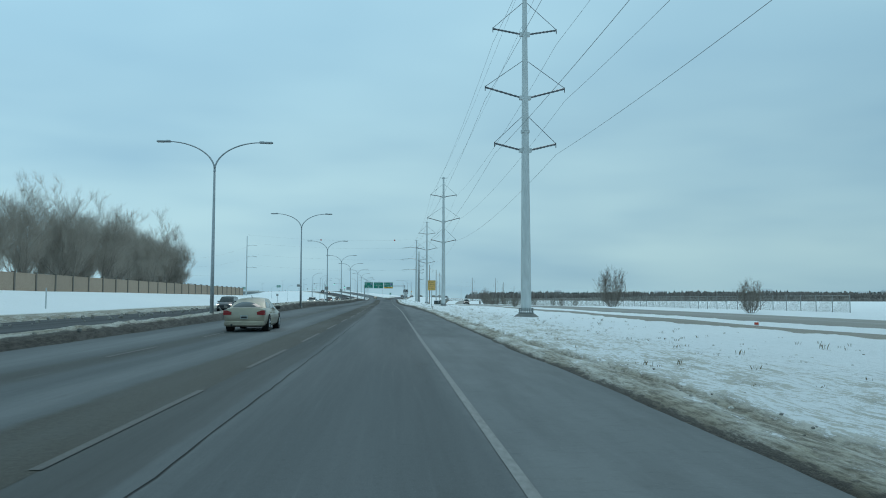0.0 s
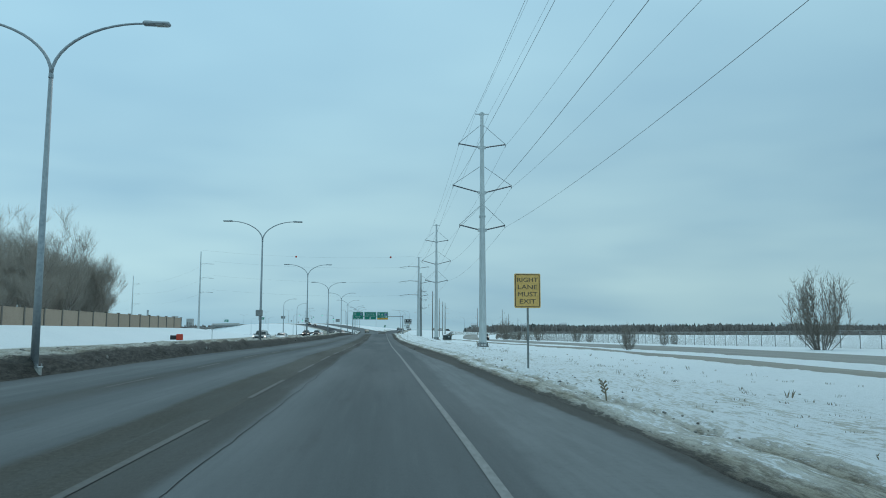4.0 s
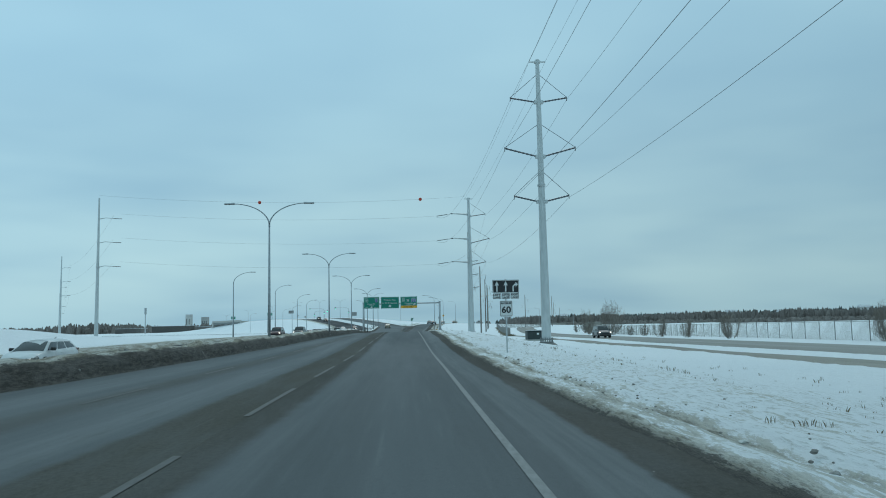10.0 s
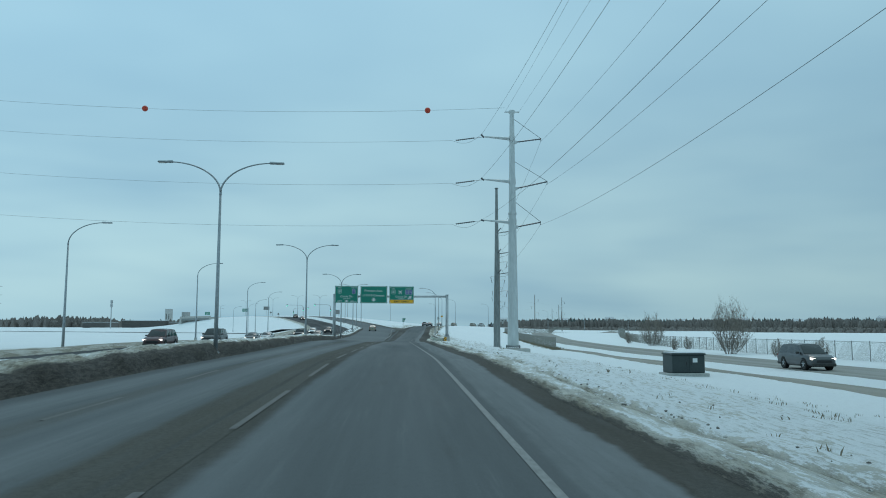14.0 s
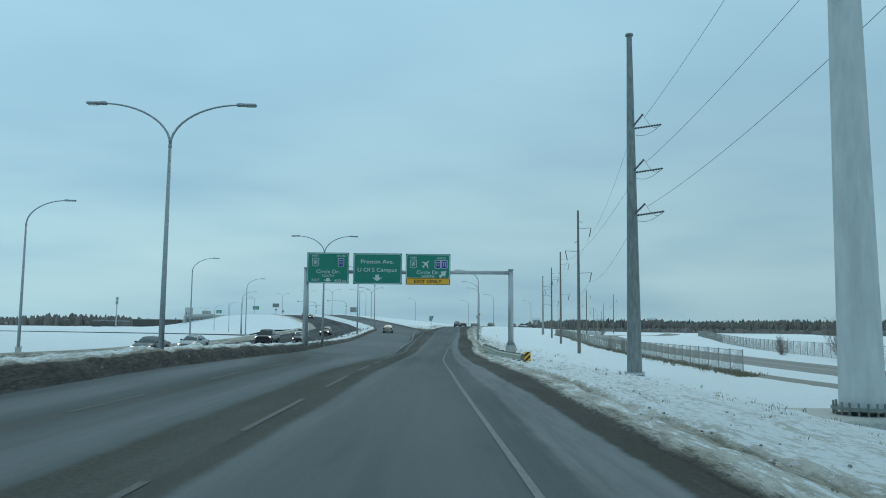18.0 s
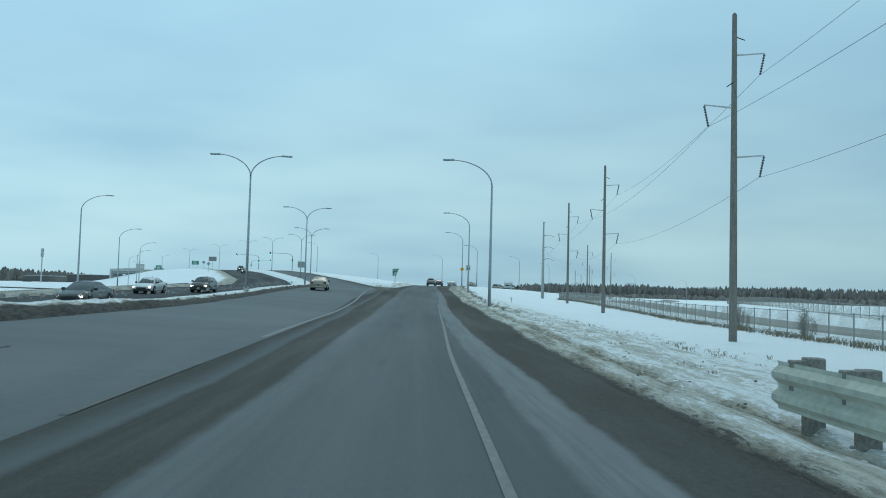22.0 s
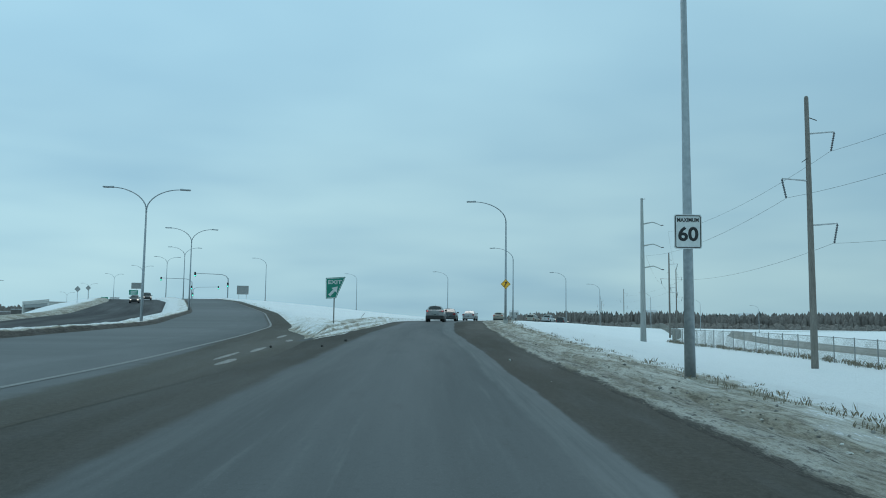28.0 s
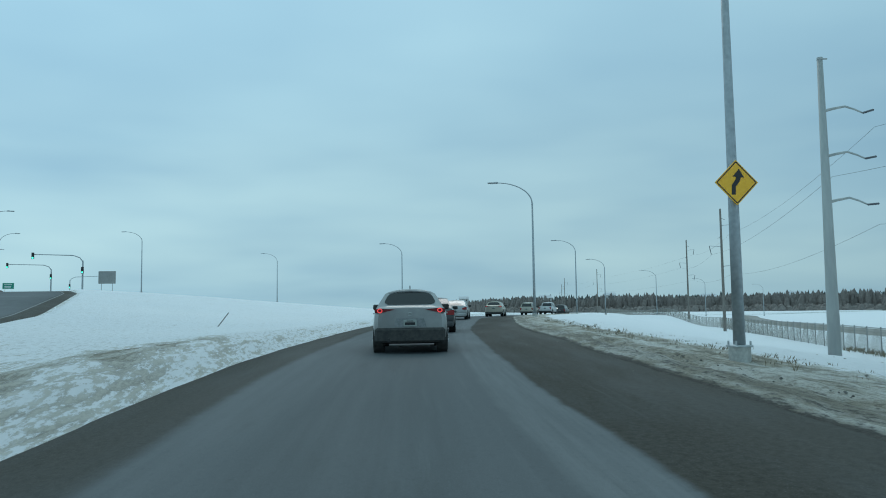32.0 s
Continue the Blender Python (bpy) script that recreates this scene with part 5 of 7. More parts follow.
t = thing("lane_use_sign", 4.33, 182.96, 3.12, "black lane-use sign with three white arrows, on a post in snow", "road sign")
bm = bmesh.new()
plate(bm, rounded(-0.63, 0.63, -0.16, 0.46, 0.04), -0.012, 0.0)
face = part("sign_face", bm, M_BLACK, t)
part("border", frame_bm(-0.615, 0.615, -0.15, 0.445, 0.02, -0.016, -0.011, 0.04), M_WHITE, face)
for x, kind in ((-0.42, 0), (0.0, 0), (0.42, 1)):
    bm = bmesh.new()
    if kind == 0:
        plate(bm, [(x - 0.03, -0.1), (x + 0.03, -0.1), (x + 0.03, 0.2), (x + 0.1, 0.2), (x, 0.4), (x - 0.1, 0.2), (x - 0.03, 0.2)], -0.018, -0.011)
    else:
        plate(bm, [(x - 0.1, -0.1), (x - 0.04, -0.1), (x - 0.04, 0.12), (x + 0.02, 0.2), (x + 0.05, 0.2), (x + 0.05, 0.12), (x + 0.17, 0.24), (x + 0.05, 0.36), (x + 0.05, 0.27), (x, 0.27), (x - 0.1, 0.15)], -0.018, -0.011)
    part("arrow", bm, M_WHITE, face)
    bm = bmesh.new()
    plate(bm, rounded(x - 0.2, x + 0.2, -0.44, -0.175, 0.03), -0.012, 0.0)
    tab = part("lane_plate", bm, M_WHITE, t)
    w = {-0.42: "LEFT", 0.0: "CENTRE", 0.42: "RIGHT"}[x]
    lettering(w, 0.115, M_BLACK, tab, x, -0.014, -0.25, bold=0.003, width=0.34)
    lettering("LANE", 0.115, M_BLACK, tab, x, -0.014, -0.37, bold=0.003, width=0.3)
    part("border", frame_bm(x - 0.19, x + 0.19, -0.43, -0.185, 0.012, -0.016, -0.011, 0.03), M_BLACK, tab)

M_GRIME = surf("grimed_black", (0.07, 0.062, 0.05), (0.15, 0.125, 0.085), 3.0, 0.7)
t = thing("lane_exit_sign", 6.88, 75.0, 2.83, "grimy yellow lane must exit sign on a post in snow", "road sign", "", 0)
bm = bmesh.new()
plate(bm, rounded(-0.46, 0.46, -0.6, 0.6, 0.05), -0.012, 0.0)
face = part("sign_face", bm, M_DIRTYEL, t)
part("border", frame_bm(-0.43, 0.43, -0.57, 0.57, 0.022, -0.016, -0.011, 0.05), M_BLACK, face)
for k, (w, width) in enumerate((("RIGHT", 0.72), ("LANE", 0.68), ("MUST", 0.68), ("EXIT", 0.56))):
    lettering(w, 0.22, M_GRIME, face, 0, -0.014, 0.37 - 0.25 * k, bold=0.0, width=width)
bm = bmesh.new()
box(bm, -0.02, 0.045, 0.02, 0.085, -3.4, 0.55, 0.006)
part("post", bm, M_WEATHER, t, "dark square steel post")

EZ = land(-3.55, 453.6)
t = thing("exit_sign", -3.55, 453.6, 0, "green tapered exit sign with a white arrow, in the snowy gore", "road sign")
tz = 4.7
bm = bmesh.new()
plate(bm, [(-0.55, 3.48), (0.04, 3.52), (0.56, tz + 0.06), (-0.58, tz - 0.02)], -0.015, 0.0)
face = part("sign_face", bm, M_GREEN, t)
for a, b in (((-0.52, 3.52), (0.01, 3.555)), ((0.01, 3.555), (0.50, 4.71)), ((0.50, 4.71), (-0.545, 4.64)), ((-0.545, 4.64), (-0.52, 3.52))):
    bm = bmesh.new()
    d = Vector((b[0] - a[0], b[1] - a[1])).normalized() * 0.016
    plate(bm, [(a[0] - d.y, a[1] + d.x), (a[0] + d.y, a[1] - d.x), (b[0] + d.y, b[1] - d.x), (b[0] - d.y, b[1] + d.x)], -0.019, -0.014)
    part("border", bm, M_WHITE, face)
lettering("EXIT", 0.31, M_WHITE, face, -0.05, -0.018, 4.43, bold=0.008, width=0.78)
bm = bmesh.new()
pts = [(-0.075, -0.36), (0.075, -0.36), (0.075, 0.05), (0.21, 0.05), (0, 0.36), (-0.21, 0.05), (-0.075, 0.05)]
c, s = math.cos(radians(-42)), math.sin(radians(-42))
plate(bm, [(-0.12 + u * c - v * s, 3.93 + u * s + v * c) for u, v in pts], -0.021, -0.014)
part("arrow", bm, M_WHITE, face)
bm = bmesh.new()
box(bm, -0.11, -0.045, 0.02, 0.085, EZ - 0.6, 4.6, 0.006)
part("post", bm, M_WOOD, t, "dark wooden post")

t = thing("curve_warning_sign", 9.49, 477.1, 5.6, "yellow diamond curve warning sign strapped to a lamp pole", "road sign")
bm = bmesh.new()
plate(bm, [(-0.45, 0), (0, -0.45), (0.45, 0), (0, 0.45)], -0.012, 0.0)
face = part("sign_face", bm, M_YELLOW, t)
bm = bmesh.new()
plate(bm, [(-0.11, -0.24), (-0.03, -0.24), (-0.02, -0.08), (0.07, 0.03), (0.09, 0.1), (0.16, 0.1), (0.06, 0.27), (-0.08, 0.12), (0.0, 0.11), (-0.02, 0.06), (-0.1, -0.05)], -0.018, -0.011)
part("arrow", bm, M_BLACK, face)
for a, b in (((-0.41, 0), (0, -0.41)), ((0, -0.41), (0.41, 0)), ((0.41, 0), (0, 0.41)), ((0, 0.41), (-0.41, 0))):
    bm = bmesh.new()
    d = Vector((b[0] - a[0], b[1] - a[1])).normalized() * 0.01
    plate(bm, [(a[0] - d.y, a[1] + d.x), (a[0] + d.y, a[1] - d.x), (b[0] + d.y, b[1] - d.x), (b[0] - d.y, b[1] + d.x)], -0.016, -0.011)
    part("border", bm, M_BLACK, face)
bm = bmesh.new()
box(bm, -0.2, 0.2, 0.0, 0.08, -0.06, 0.06)
part("bracket", bm, M_GALV, t)


# ---- guardrail, cabinet, fences ----
rail_pts = [(3.02, 306.6, 0.44), (2.82, 310.5, 0.46), (2.6, 314.5, 0.48), (2.5, 318.5, 0.51), (2.46, 321.0, 0.58), (2.35, 325.0, 0.66), (2.15, 330.6, 0.73)]
M_RAIL = surf("dull_rail_zinc", (0.58, 0.59, 0.53), (0.74, 0.75, 0.69), 1.2, 0.65, 0.1)
guard = thing("guardrail", 3.0, 320.0, 0, "weathered steel guardrail on timber posts, shielding the gantry leg", "guardrail")


def rail_x(y):
    return float(np.interp(y, [p[1] for p in rail_pts], [p[0] for p in rail_pts]))


def rail_z(y):
    return float(np.interp(y, [p[1] for p in rail_pts], [p[2] for p in rail_pts])) + float(lane_z(y)) + 0.02


wave = [(0.0, 0.0), (0.0, -0.03), (-0.075, -0.075), (-0.075, -0.115), (0.0, -0.16), (-0.0, -0.19), (-0.075, -0.235), (-0.075, -0.275), (0.0, -0.315), (0.0, -0.34)]
for y0, y1 in ((306.6, 311.0), (311.0, 315.4), (315.4, 319.8), (319.8, 324.2), (324.2, 327.4), (327.4, 330.6)):
    bm = bmesh.new()
    rings = []
    for y in np.linspace(y0, y1 + 0.05, 7):
        x, z = rail_x(y) - 3.0, rail_z(y)
        deep = 1.0 + 0.5 * float(smooth01((y - 317.5) / 4.0))
        rings.append([bm.verts.new((x + u, y - 320.0, z + v * deep)) for u, v in wave])
    for a, b in zip(rings, rings[1:]):
        for k in range(len(wave) - 1):
            bm.faces.new((a[k], b[k], b[k + 1], a[k + 1]))
    bmesh.ops.solidify(bm, geom=bm.faces[:], thickness=0.008)
    rail = part("rail", bm, M_RAIL, guard, smooth=True)
    rail.data.set_sharp_from_angle(angle=radians(30))
post_ys = [307.2, 309.2, 311.2, 313.1, 315.0, 316.9, 318.8, 320.7, 322.6, 324.0, 325.4, 326.8, 328.2, 329.5, 330.4]
M_TIMBER = surf("grey_timber", (0.16, 0.15, 0.135), (0.30, 0.28, 0.25), 3.0, 0.9, bump=0.003)
for k, y in enumerate(post_ys):
    x, z = rail_x(y) - 3.0, rail_z(y)
    bm = bmesh.new()
    box(bm, x + 0.16, x + 0.34, y - 320 - 0.09, y - 320 + 0.09, float(lane_z(y)) - 0.4, z + 0.02 + 0.02 * (k % 3), 0.012)
    p = part("post", bm, M_TIMBER, guard, "grey timber post")
    bm = bmesh.new()
    box(bm, x + 0.0, x + 0.17, y - 320 - 0.07, y - 320 + 0.07, z - 0.34, z + 0.03, 0.01)
    part("spacer_block", bm, M_TIMBER, p)
t = thing("hazard_marker", 3.32, 306.3, float(lane_z(306.4)) - 0.12, "yellow and black striped hazard board at the guardrail's end", "hazard marker", "", -4)
bm = bmesh.new()
box(bm, -0.18, 0.18, -0.02, 0.0, 0.2, 0.74, 0.004)
face = part("board", bm, M_YELLOW, t)


def band(lo, hi, x0, x1, z0, z1):
    """The part of a board between two 45 degree lines z - x = lo and hi."""
    pts = [(x0, z0), (x1, z0), (x1, z1), (x0, z1)]
    for c, s in ((lo, 1), (hi, -1)):
        out = []
        for p, q in zip(pts, pts[1:] + pts[:1]):
            a, b = s * (p[1] - p[0] - c), s * (q[1] - q[0] - c)
            if a >= 0:
                out.append(p)
            if a * b < 0:
                k = a / (a - b)
                out.append((p[0] + (q[0] - p[0]) * k, p[1] + (q[1] - p[1]) * k))
        pts = out
    return pts


for lo in (-0.02, 0.28, 0.58):
    bm = bmesh.new()
    plate(bm, band(lo, lo + 0.15, -0.175, 0.175, 0.205, 0.735), -0.026, -0.019)
    part("stripe", bm, M_BLACK, face)
bm = bmesh.new()
box(bm, -0.03, 0.03, 0.0, 0.05, -0.4, 0.6)
part("post", bm, M_GALV, t)

M_CAB = surf("dark_green_cabinet", (0.022, 0.035, 0.036), (0.035, 0.052, 0.052), 1.2, 0.5)
t = thing("transformer_cabinet", 15.75, 253.0, land(15.75, 253.0) + 0.12, "dark green pad-mounted transformer cabinet capped with snow, on the verge", "utility cabinet", "", 6)
bm = bmesh.new()
box(bm, -1.05, 1.05, -0.7, 0.7, 0.1, 1.2, 0.04)
part("body", bm, M_CAB, t)
bm = bmesh.new()
box(bm, -1.1, 1.1, -0.76, 0.76, 1.2, 1.3, 0.03)
part("lid", bm, M_CAB, t)
bm = bmesh.new()
box(bm, -1.02, 1.02, -0.68, 0.68, 1.3, 1.36, 0.03)
part("snow_cap", bm, M_SNOW, t, "thin layer of snow")
bm = bmesh.new()
box(bm, -1.25, 1.25, -0.9, 0.9, -0.6, 0.1, 0.03)
part("pad", bm, M_CONC, t)
for x in (-0.52, 0.52):
    bm = bmesh.new()
    box(bm, x - 0.48, x + 0.48, -0.72, -0.695, 0.16, 1.14, 0.008)
    d = part("door", bm, M_CAB, t)
    bm = bmesh.new()
    box(bm, x + (0.34 if x < 0 else -0.4), x + (0.4 if x < 0 else -0.34), -0.745, -0.72, 0.6, 0.78, 0.006)
    part("handle", bm, M_DARK, d)
bm = bmesh.new()
plate(bm, [(0.25, 0.75), (0.55, 0.75), (0.55, 1.0), (0.25, 1.0)], -0.73, -0.722)
part("warning_label", bm, M_WHITE, t)

# noise barrier left of the far carriageway
fence_y = 228.35 - 5.9 * np.arange(33)
wall = tagged(new("noise_barrier"), "tan panelled noise barrier with dark posts along a snow bank", "noise barrier", "", "structure")
bm = bmesh.new()
box(bm, -2.82, 2.82, -0.06, 0.06, -0.6, 2.2, 0.02)
box(bm, -2.84, 2.84, -0.09, 0.09, 2.15, 2.26, 0.02)
me_panel = bpy.data.meshes.new("panel")
bm.to_mesh(me_panel)
bm.free()
me_panel.materials.append(M_PANEL)
bm = bmesh.new()
box(bm, -0.17, 0.17, -0.17, 0.17, -0.6, 2.3, 0.02)
box(bm, -0.25, 0.25, -0.25, 0.25, 2.3, 2.42, 0.02)
me_post = bpy.data.meshes.new("post")
bm.to_mesh(me_post)
bm.free()
me_post.materials.append(M_POSTD)
for y in fence_y:
    for name, me, yy in (("panel", me_panel, y - 2.95), ("post", me_post, y)):
        xx = -47.0 - 0.012 * (yy - 228.35)
        o = new(name, me)
        o.parent = wall
        o.matrix_world = pose(xx, yy, land(xx, yy) + 0.1, 0, 0, 90.7)

# chain-link fences
me_link = bpy.data.meshes.new("mesh_panel")
bm = bmesh.new()
for k in range(-13, 26):
    for s in (1, -1):
        a, b = (k * 0.12, 0.05), (k * 0.12 + s * 1.75, 1.8)
        lo, hi = sorted((a, b))
        if hi[0] <= 0 or lo[0] >= 3.0:
            continue
        m = (hi[1] - lo[1]) / (hi[0] - lo[0])
        x0, x1 = max(lo[0], 0), min(hi[0], 3.0)
        z0, z1 = lo[1] + m * (x0 - lo[0]), lo[1] + m * (x1 - lo[0])
        tube(bm, [(x0, 0, z0), (x1, 0, z1)], 0.005, 3, False)
bm.to_mesh(me_link)
bm.free()
me_link.materials.append(M_FENCE)
me_fpost = bpy.data.meshes.new("post")
bm = bmesh.new()
tube(bm, [(0, 0, -0.3), (0, 0, 1.9)], 0.045, 6)
bm.to_mesh(me_fpost)
bm.free()
me_fpost.materials.append(M_SIGNBACK)
me_frail = bpy.data.meshes.new("top_rail")
bm = bmesh.new()
tube(bm, [(0, 0, 1.82), (3.0, 0, 1.82)], 0.025, 6)
bm.to_mesh(me_frail)
bm.free()
me_frail.materials.append(M_SIGNBACK)


def chain_fence(points, label):
    top = tagged(new("chain_link_fence"), label, "fence")
    pts, left = [Vector(points[0])], 0.0
    for a, b in zip(points, points[1:]):
        a, b = Vector(a), Vector(b)
        d, n = (b - a).length, 0
        u = 3.0 - left
        while u <= d:
            pts.append(a.lerp(b, u / d))
            u += 3.0
        left = d - (u - 3.0)
    home = Vector((pts[0].x, pts[0].y, land(*pts[0])))
    top.location = home
    for a, b in zip(pts, pts[1:]):
        ang = math.degrees(math.atan2(b.y - a.y, b.x - a.x))
        za, zb = land(*a), land(*b)
        for name, me in (("mesh_panel", me_link), ("top_rail", me_frail), ("post", me_fpost)):
            o = new(name, me)
            o.parent = top
            o.matrix_basis = Matrix.Translation(-home) @ pose(a.x, a.y, za, 0, -math.degrees(math.atan2(zb - za, 3.0)) if name != "post" else 0, ang)


chain_fence([(50.0, 60.0), (45.0, 150.0), (41.0, 210.0), (41.5, 300.0), (43, 336), (49, 375), (60.0, 430.0), (73, 480), (95, 550)], "grey chain-link fence beyond the service road, bushes along it")
chain_fence([(19.8, 317.0), (23.6, 366.0), (27.6, 416.0), (31.5, 462.0), (35.2, 507.0), (68, 593), (95, 700), (130, 840)], "grey chain-link fence beside the service road, along the snowy slope")

fence_line = curve_of([(317, 19.8), (366, 23.6), (416, 27.6), (462, 31.5), (507, 35.2), (593, 68)], 1)

# ---- the loop ramp and its overpass in the distance ----
loop_pts = [(-36, 438), (-46, 457), (-64, 474), (-100, 496), (-180, 535), (-330, 605), (-520, 690)]
rows, uvs = [], []
for k in range(len(loop_pts) - 1):
    a, b = Vector(loop_pts[k]), Vector(loop_pts[k + 1])
    for j in range(8):
        p = a.lerp(b, j / 8)
        d = (b - a).normalized()
        n = Vector((-d.y, d.x))
        rows.append([(p.x + n.x * s, p.y + n.y * s, max(land(p.x + n.x * s, p.y + n.y * s), land(p.x, p.y)) + 0.12) for s in (-4.0, -1.3, 1.3, 4.0)])
        uvs.append([(s + 4, k * 30 + j * 4) for s in (-4.0, -1.3, 1.3, 4.0)])
tagged(grid_mesh("road_loop", rows, M_FAR_ROAD, None, uvs), "dark asphalt loop ramp crossing the snowy field", "road", "", "structure")
t = thing("overpass", -142.0, 722.0, 0, "concrete overpass carrying the road, dark beneath its deck", "bridge", "", 33)
for name, a, m, lab in (("deck", (-3, 3, -32, 32, 6.9, 7.5, 0.05), M_CONC, ""), ("girder", (-2.6, -2.2, -32, 32, 5.6, 6.9, 0.03), M_WEATHER, "steel girder"), ("parapet", (-3.1, -2.8, -32, 32, 7.5, 8.3, 0.03), M_CONC, ""),
                        ("girder", (2.2, 2.6, -32, 32, 5.6, 6.9, 0.03), M_WEATHER, ""), ("pier", (-2.4, 2.4, -0.7, 0.7, -2.0, 5.6, 0.1), M_CONC, ""), ("abutment", (-3, 3, 29, 33, -2.0, 6.9, 0.1), M_CONC, ""),
                        ("abutment", (-3, 3, -33, -29, -2.0, 6.9, 0.1), M_CONC, "")):
    bm = bmesh.new()
    box(bm, *a)
    part(name, bm, m, t, lab)


# ---- distant signs, signals ----
def back_sign(x, y, z, w, h, label, legs=2, ground=None, turn=0.0, material=None):
    t = thing("road_sign", x, y, 0, label, "road sign", "", turn)
    bm = bmesh.new()
    plate(bm, rounded(-w / 2, w / 2, z - h / 2, z + h / 2, min(0.06, h / 5)), -0.02, 0.02)
    p = part("sign_face", bm, material or M_SIGNBACK, t)
    if material:
        part("border", frame_bm(-w / 2 + 0.03, w / 2 - 0.03, z - h / 2 + 0.03, z + h / 2 - 0.03, 0.04, -0.026, -0.019, 0.1), M_WHITE, p)
        for k, q in enumerate((0.22, -0.08, -0.3)):
            bm = bmesh.new()
            plate(bm, [(-w * 0.32, z + h * q - h * 0.05), (w * 0.32 - 0.2 * k, z + h * q - h * 0.05), (w * 0.32 - 0.2 * k, z + h * q + h * 0.05), (-w * 0.32, z + h * q + h * 0.05)], -0.026, -0.019)
            part("legend_bar", bm, M_WHITE, p)
    g = land(x, y) - 0.4 if ground is None else ground
    for s in ((-0.32 * w, 0.32 * w) if legs == 2 else (0.0,)):
        bm = bmesh.new()
        box(bm, s - 0.05, s + 0.05, 0.02, 0.1, g, z + h * 0.3, 0.01)
        part("post", bm, M_GALV, t)
    for q in (-0.25, 0.25):
        bm = bmesh.new()
        box(bm, -w * 0.42, w * 0.42, 0.02, 0.06, z + q * h - 0.03, z + q * h + 0.03)
        part("stiffener", bm, M_GALV, p)
    return t


back_sign(-39.7, 604, 9.3, 2.9, 2.2, "weathered grey back of a large sign on two posts")
back_sign(-87.9, 669, 12.6, 3.4, 2.0, "grey back of a guide sign on a tall post", 1)
back_sign(-178, 880, 12.6, 4.2, 2.6, "green guide sign far along the elevated road", 2, None, 0, M_GREEN)
back_sign(-120, 760, 13.2, 4.0, 2.2, "green guide sign beyond the overpass", 2, None, 0, M_GREEN)
back_sign(-28.1, 178.2, 2.1, 0.55, 0.55, "small grey sign back on a thin post in snow", 1)
back_sign(-10.0, 118.55, 3.05, 0.62, 0.56, "grey back of a small sign strapped to a lamp pole", 1, 2.4)
for x, y in ((-62, 560), (-70, 585)):
    t = thing("warning_sign", x, y, land(x, y), "small diamond warning sign on a post in the snow", "road sign", "small warning signs")
    bm = bmesh.new()
    plate(bm, [(-0.6, 2.6), (0, 2.0), (0.6, 2.6), (0, 3.2)], -0.02, 0.0)
    part("sign_face", bm, M_SIGNBACK, t)
    sign_post(t, 0, -0.4, 2.6, 0.04)
t = thing("marker_post", -31.0, 58.2, land(-31, 58.2), "slim grey marker post in roadside snow", "post")
bm = bmesh.new()
box(bm, -0.05, 0.05, -0.05, 0.05, -0.4, 2.1, 0.01)
part("post", bm, M_GALV, t)
t = thing("tower_mast", -262, 885, land(-262, 885), "slim telecom mast with antenna panels, far over the snow", "mast")
bm = bmesh.new()
tube(bm, [(0, 0, -2.5), (0, 0, 23.0)], [0.5, 0.4], 10)
part("mast", bm, M_GALV, t)
for k in range(6):
    a = 2 * math.pi * k / 6
    for z in (18.4, 21.6):
        bm = bmesh.new()
        box(bm, 0.75 * math.cos(a) - 0.28, 0.75 * math.cos(a) + 0.28, 0.75 * math.sin(a) - 0.28, 0.75 * math.sin(a) + 0.28, z, z + 2.8, 0.05)
        part("antenna_panel", bm, M_GALV, t)
M_GO = gloss("green_signal", (0.02, 0.5, 0.3), 0.3, emit=(0.05, 1.0, 0.62), power=3.0)


def signal(x, y, z, reach, side, label):
    t = thing("traffic_signal", x, y, z, label, "traffic light", "traffic lights")
    bm = bmesh.new()
    tube(bm, [(0, 0, -0.5), (0, 0, 5.2)], [0.16, 0.12], 10)
    part("pole", bm, M_LAMP, t)
    bm = bmesh.new()
    tube(bm, [(0, 0, 5.0), (side * 0.5, 0, 5.7), (side * 1.6, 0, 6.1), (side * reach, 0, 6.3)], [0.1, 0.09, 0.08, 0.06], 8)
    arm = part("mast_arm", bm, M_LAMP, t)
    for hx, hz, par in ((side * reach, 6.1, arm), (0.0, 3.6, t)):
        bm = bmesh.new()
        box(bm, hx - 0.2, hx + 0.2, -0.3, -0.05, hz - 0.6, hz + 0.5, 0.03)
        h = part("signal_head", bm, M_BLACK, par, "dark signal head showing green")
        for k in range(3):
            bm = bmesh.new()
            tube(bm, [(hx, -0.33, hz + 0.3 - 0.35 * k), (hx, -0.3, hz + 0.3 - 0.35 * k)], 0.13, 12)
            part("lens", bm, M_GO if k == 2 else M_DARK, h)
    return t


signal(-42.5, 600, land(-42.5, 600), 8.0, -1, "mast-arm traffic signal showing green at the ramp's head")
signal(-62, 640, land(-62, 640), 9.0, -1, "mast-arm traffic signal showing green beyond the crest")
signal(-75, 690, land(-75, 690), 9.0, 1, "mast-arm traffic signal over the far carriageway")

t = thing("leaning_stake", -5.1, 505.2, land(-5.1, 505.2), "thin wooden stake leaning out of the snow", "stake")
bm = bmesh.new()
tube(bm, [(-0.1, 0, -0.2), (0.75, 0.1, 0.95)], 0.03, 6)
part("stake", bm, M_WOOD, t)
t = thing("delineator", 20.5, 18.7, land(20.5, 18.7), "small orange marker barrel in the snowy field", "barrel")
for k, (z0, z1, m) in enumerate(((-0.1, 0.35, M_RED), (0.35, 0.5, M_WHITE), (0.5, 0.8, M_RED))):
    bm = bmesh.new()
    tube(bm, [(0, 0, z0 * 0.38), (0, 0, z1 * 0.38)], 0.13 - 0.015 * k, 12)
    part("band", bm, m, t)
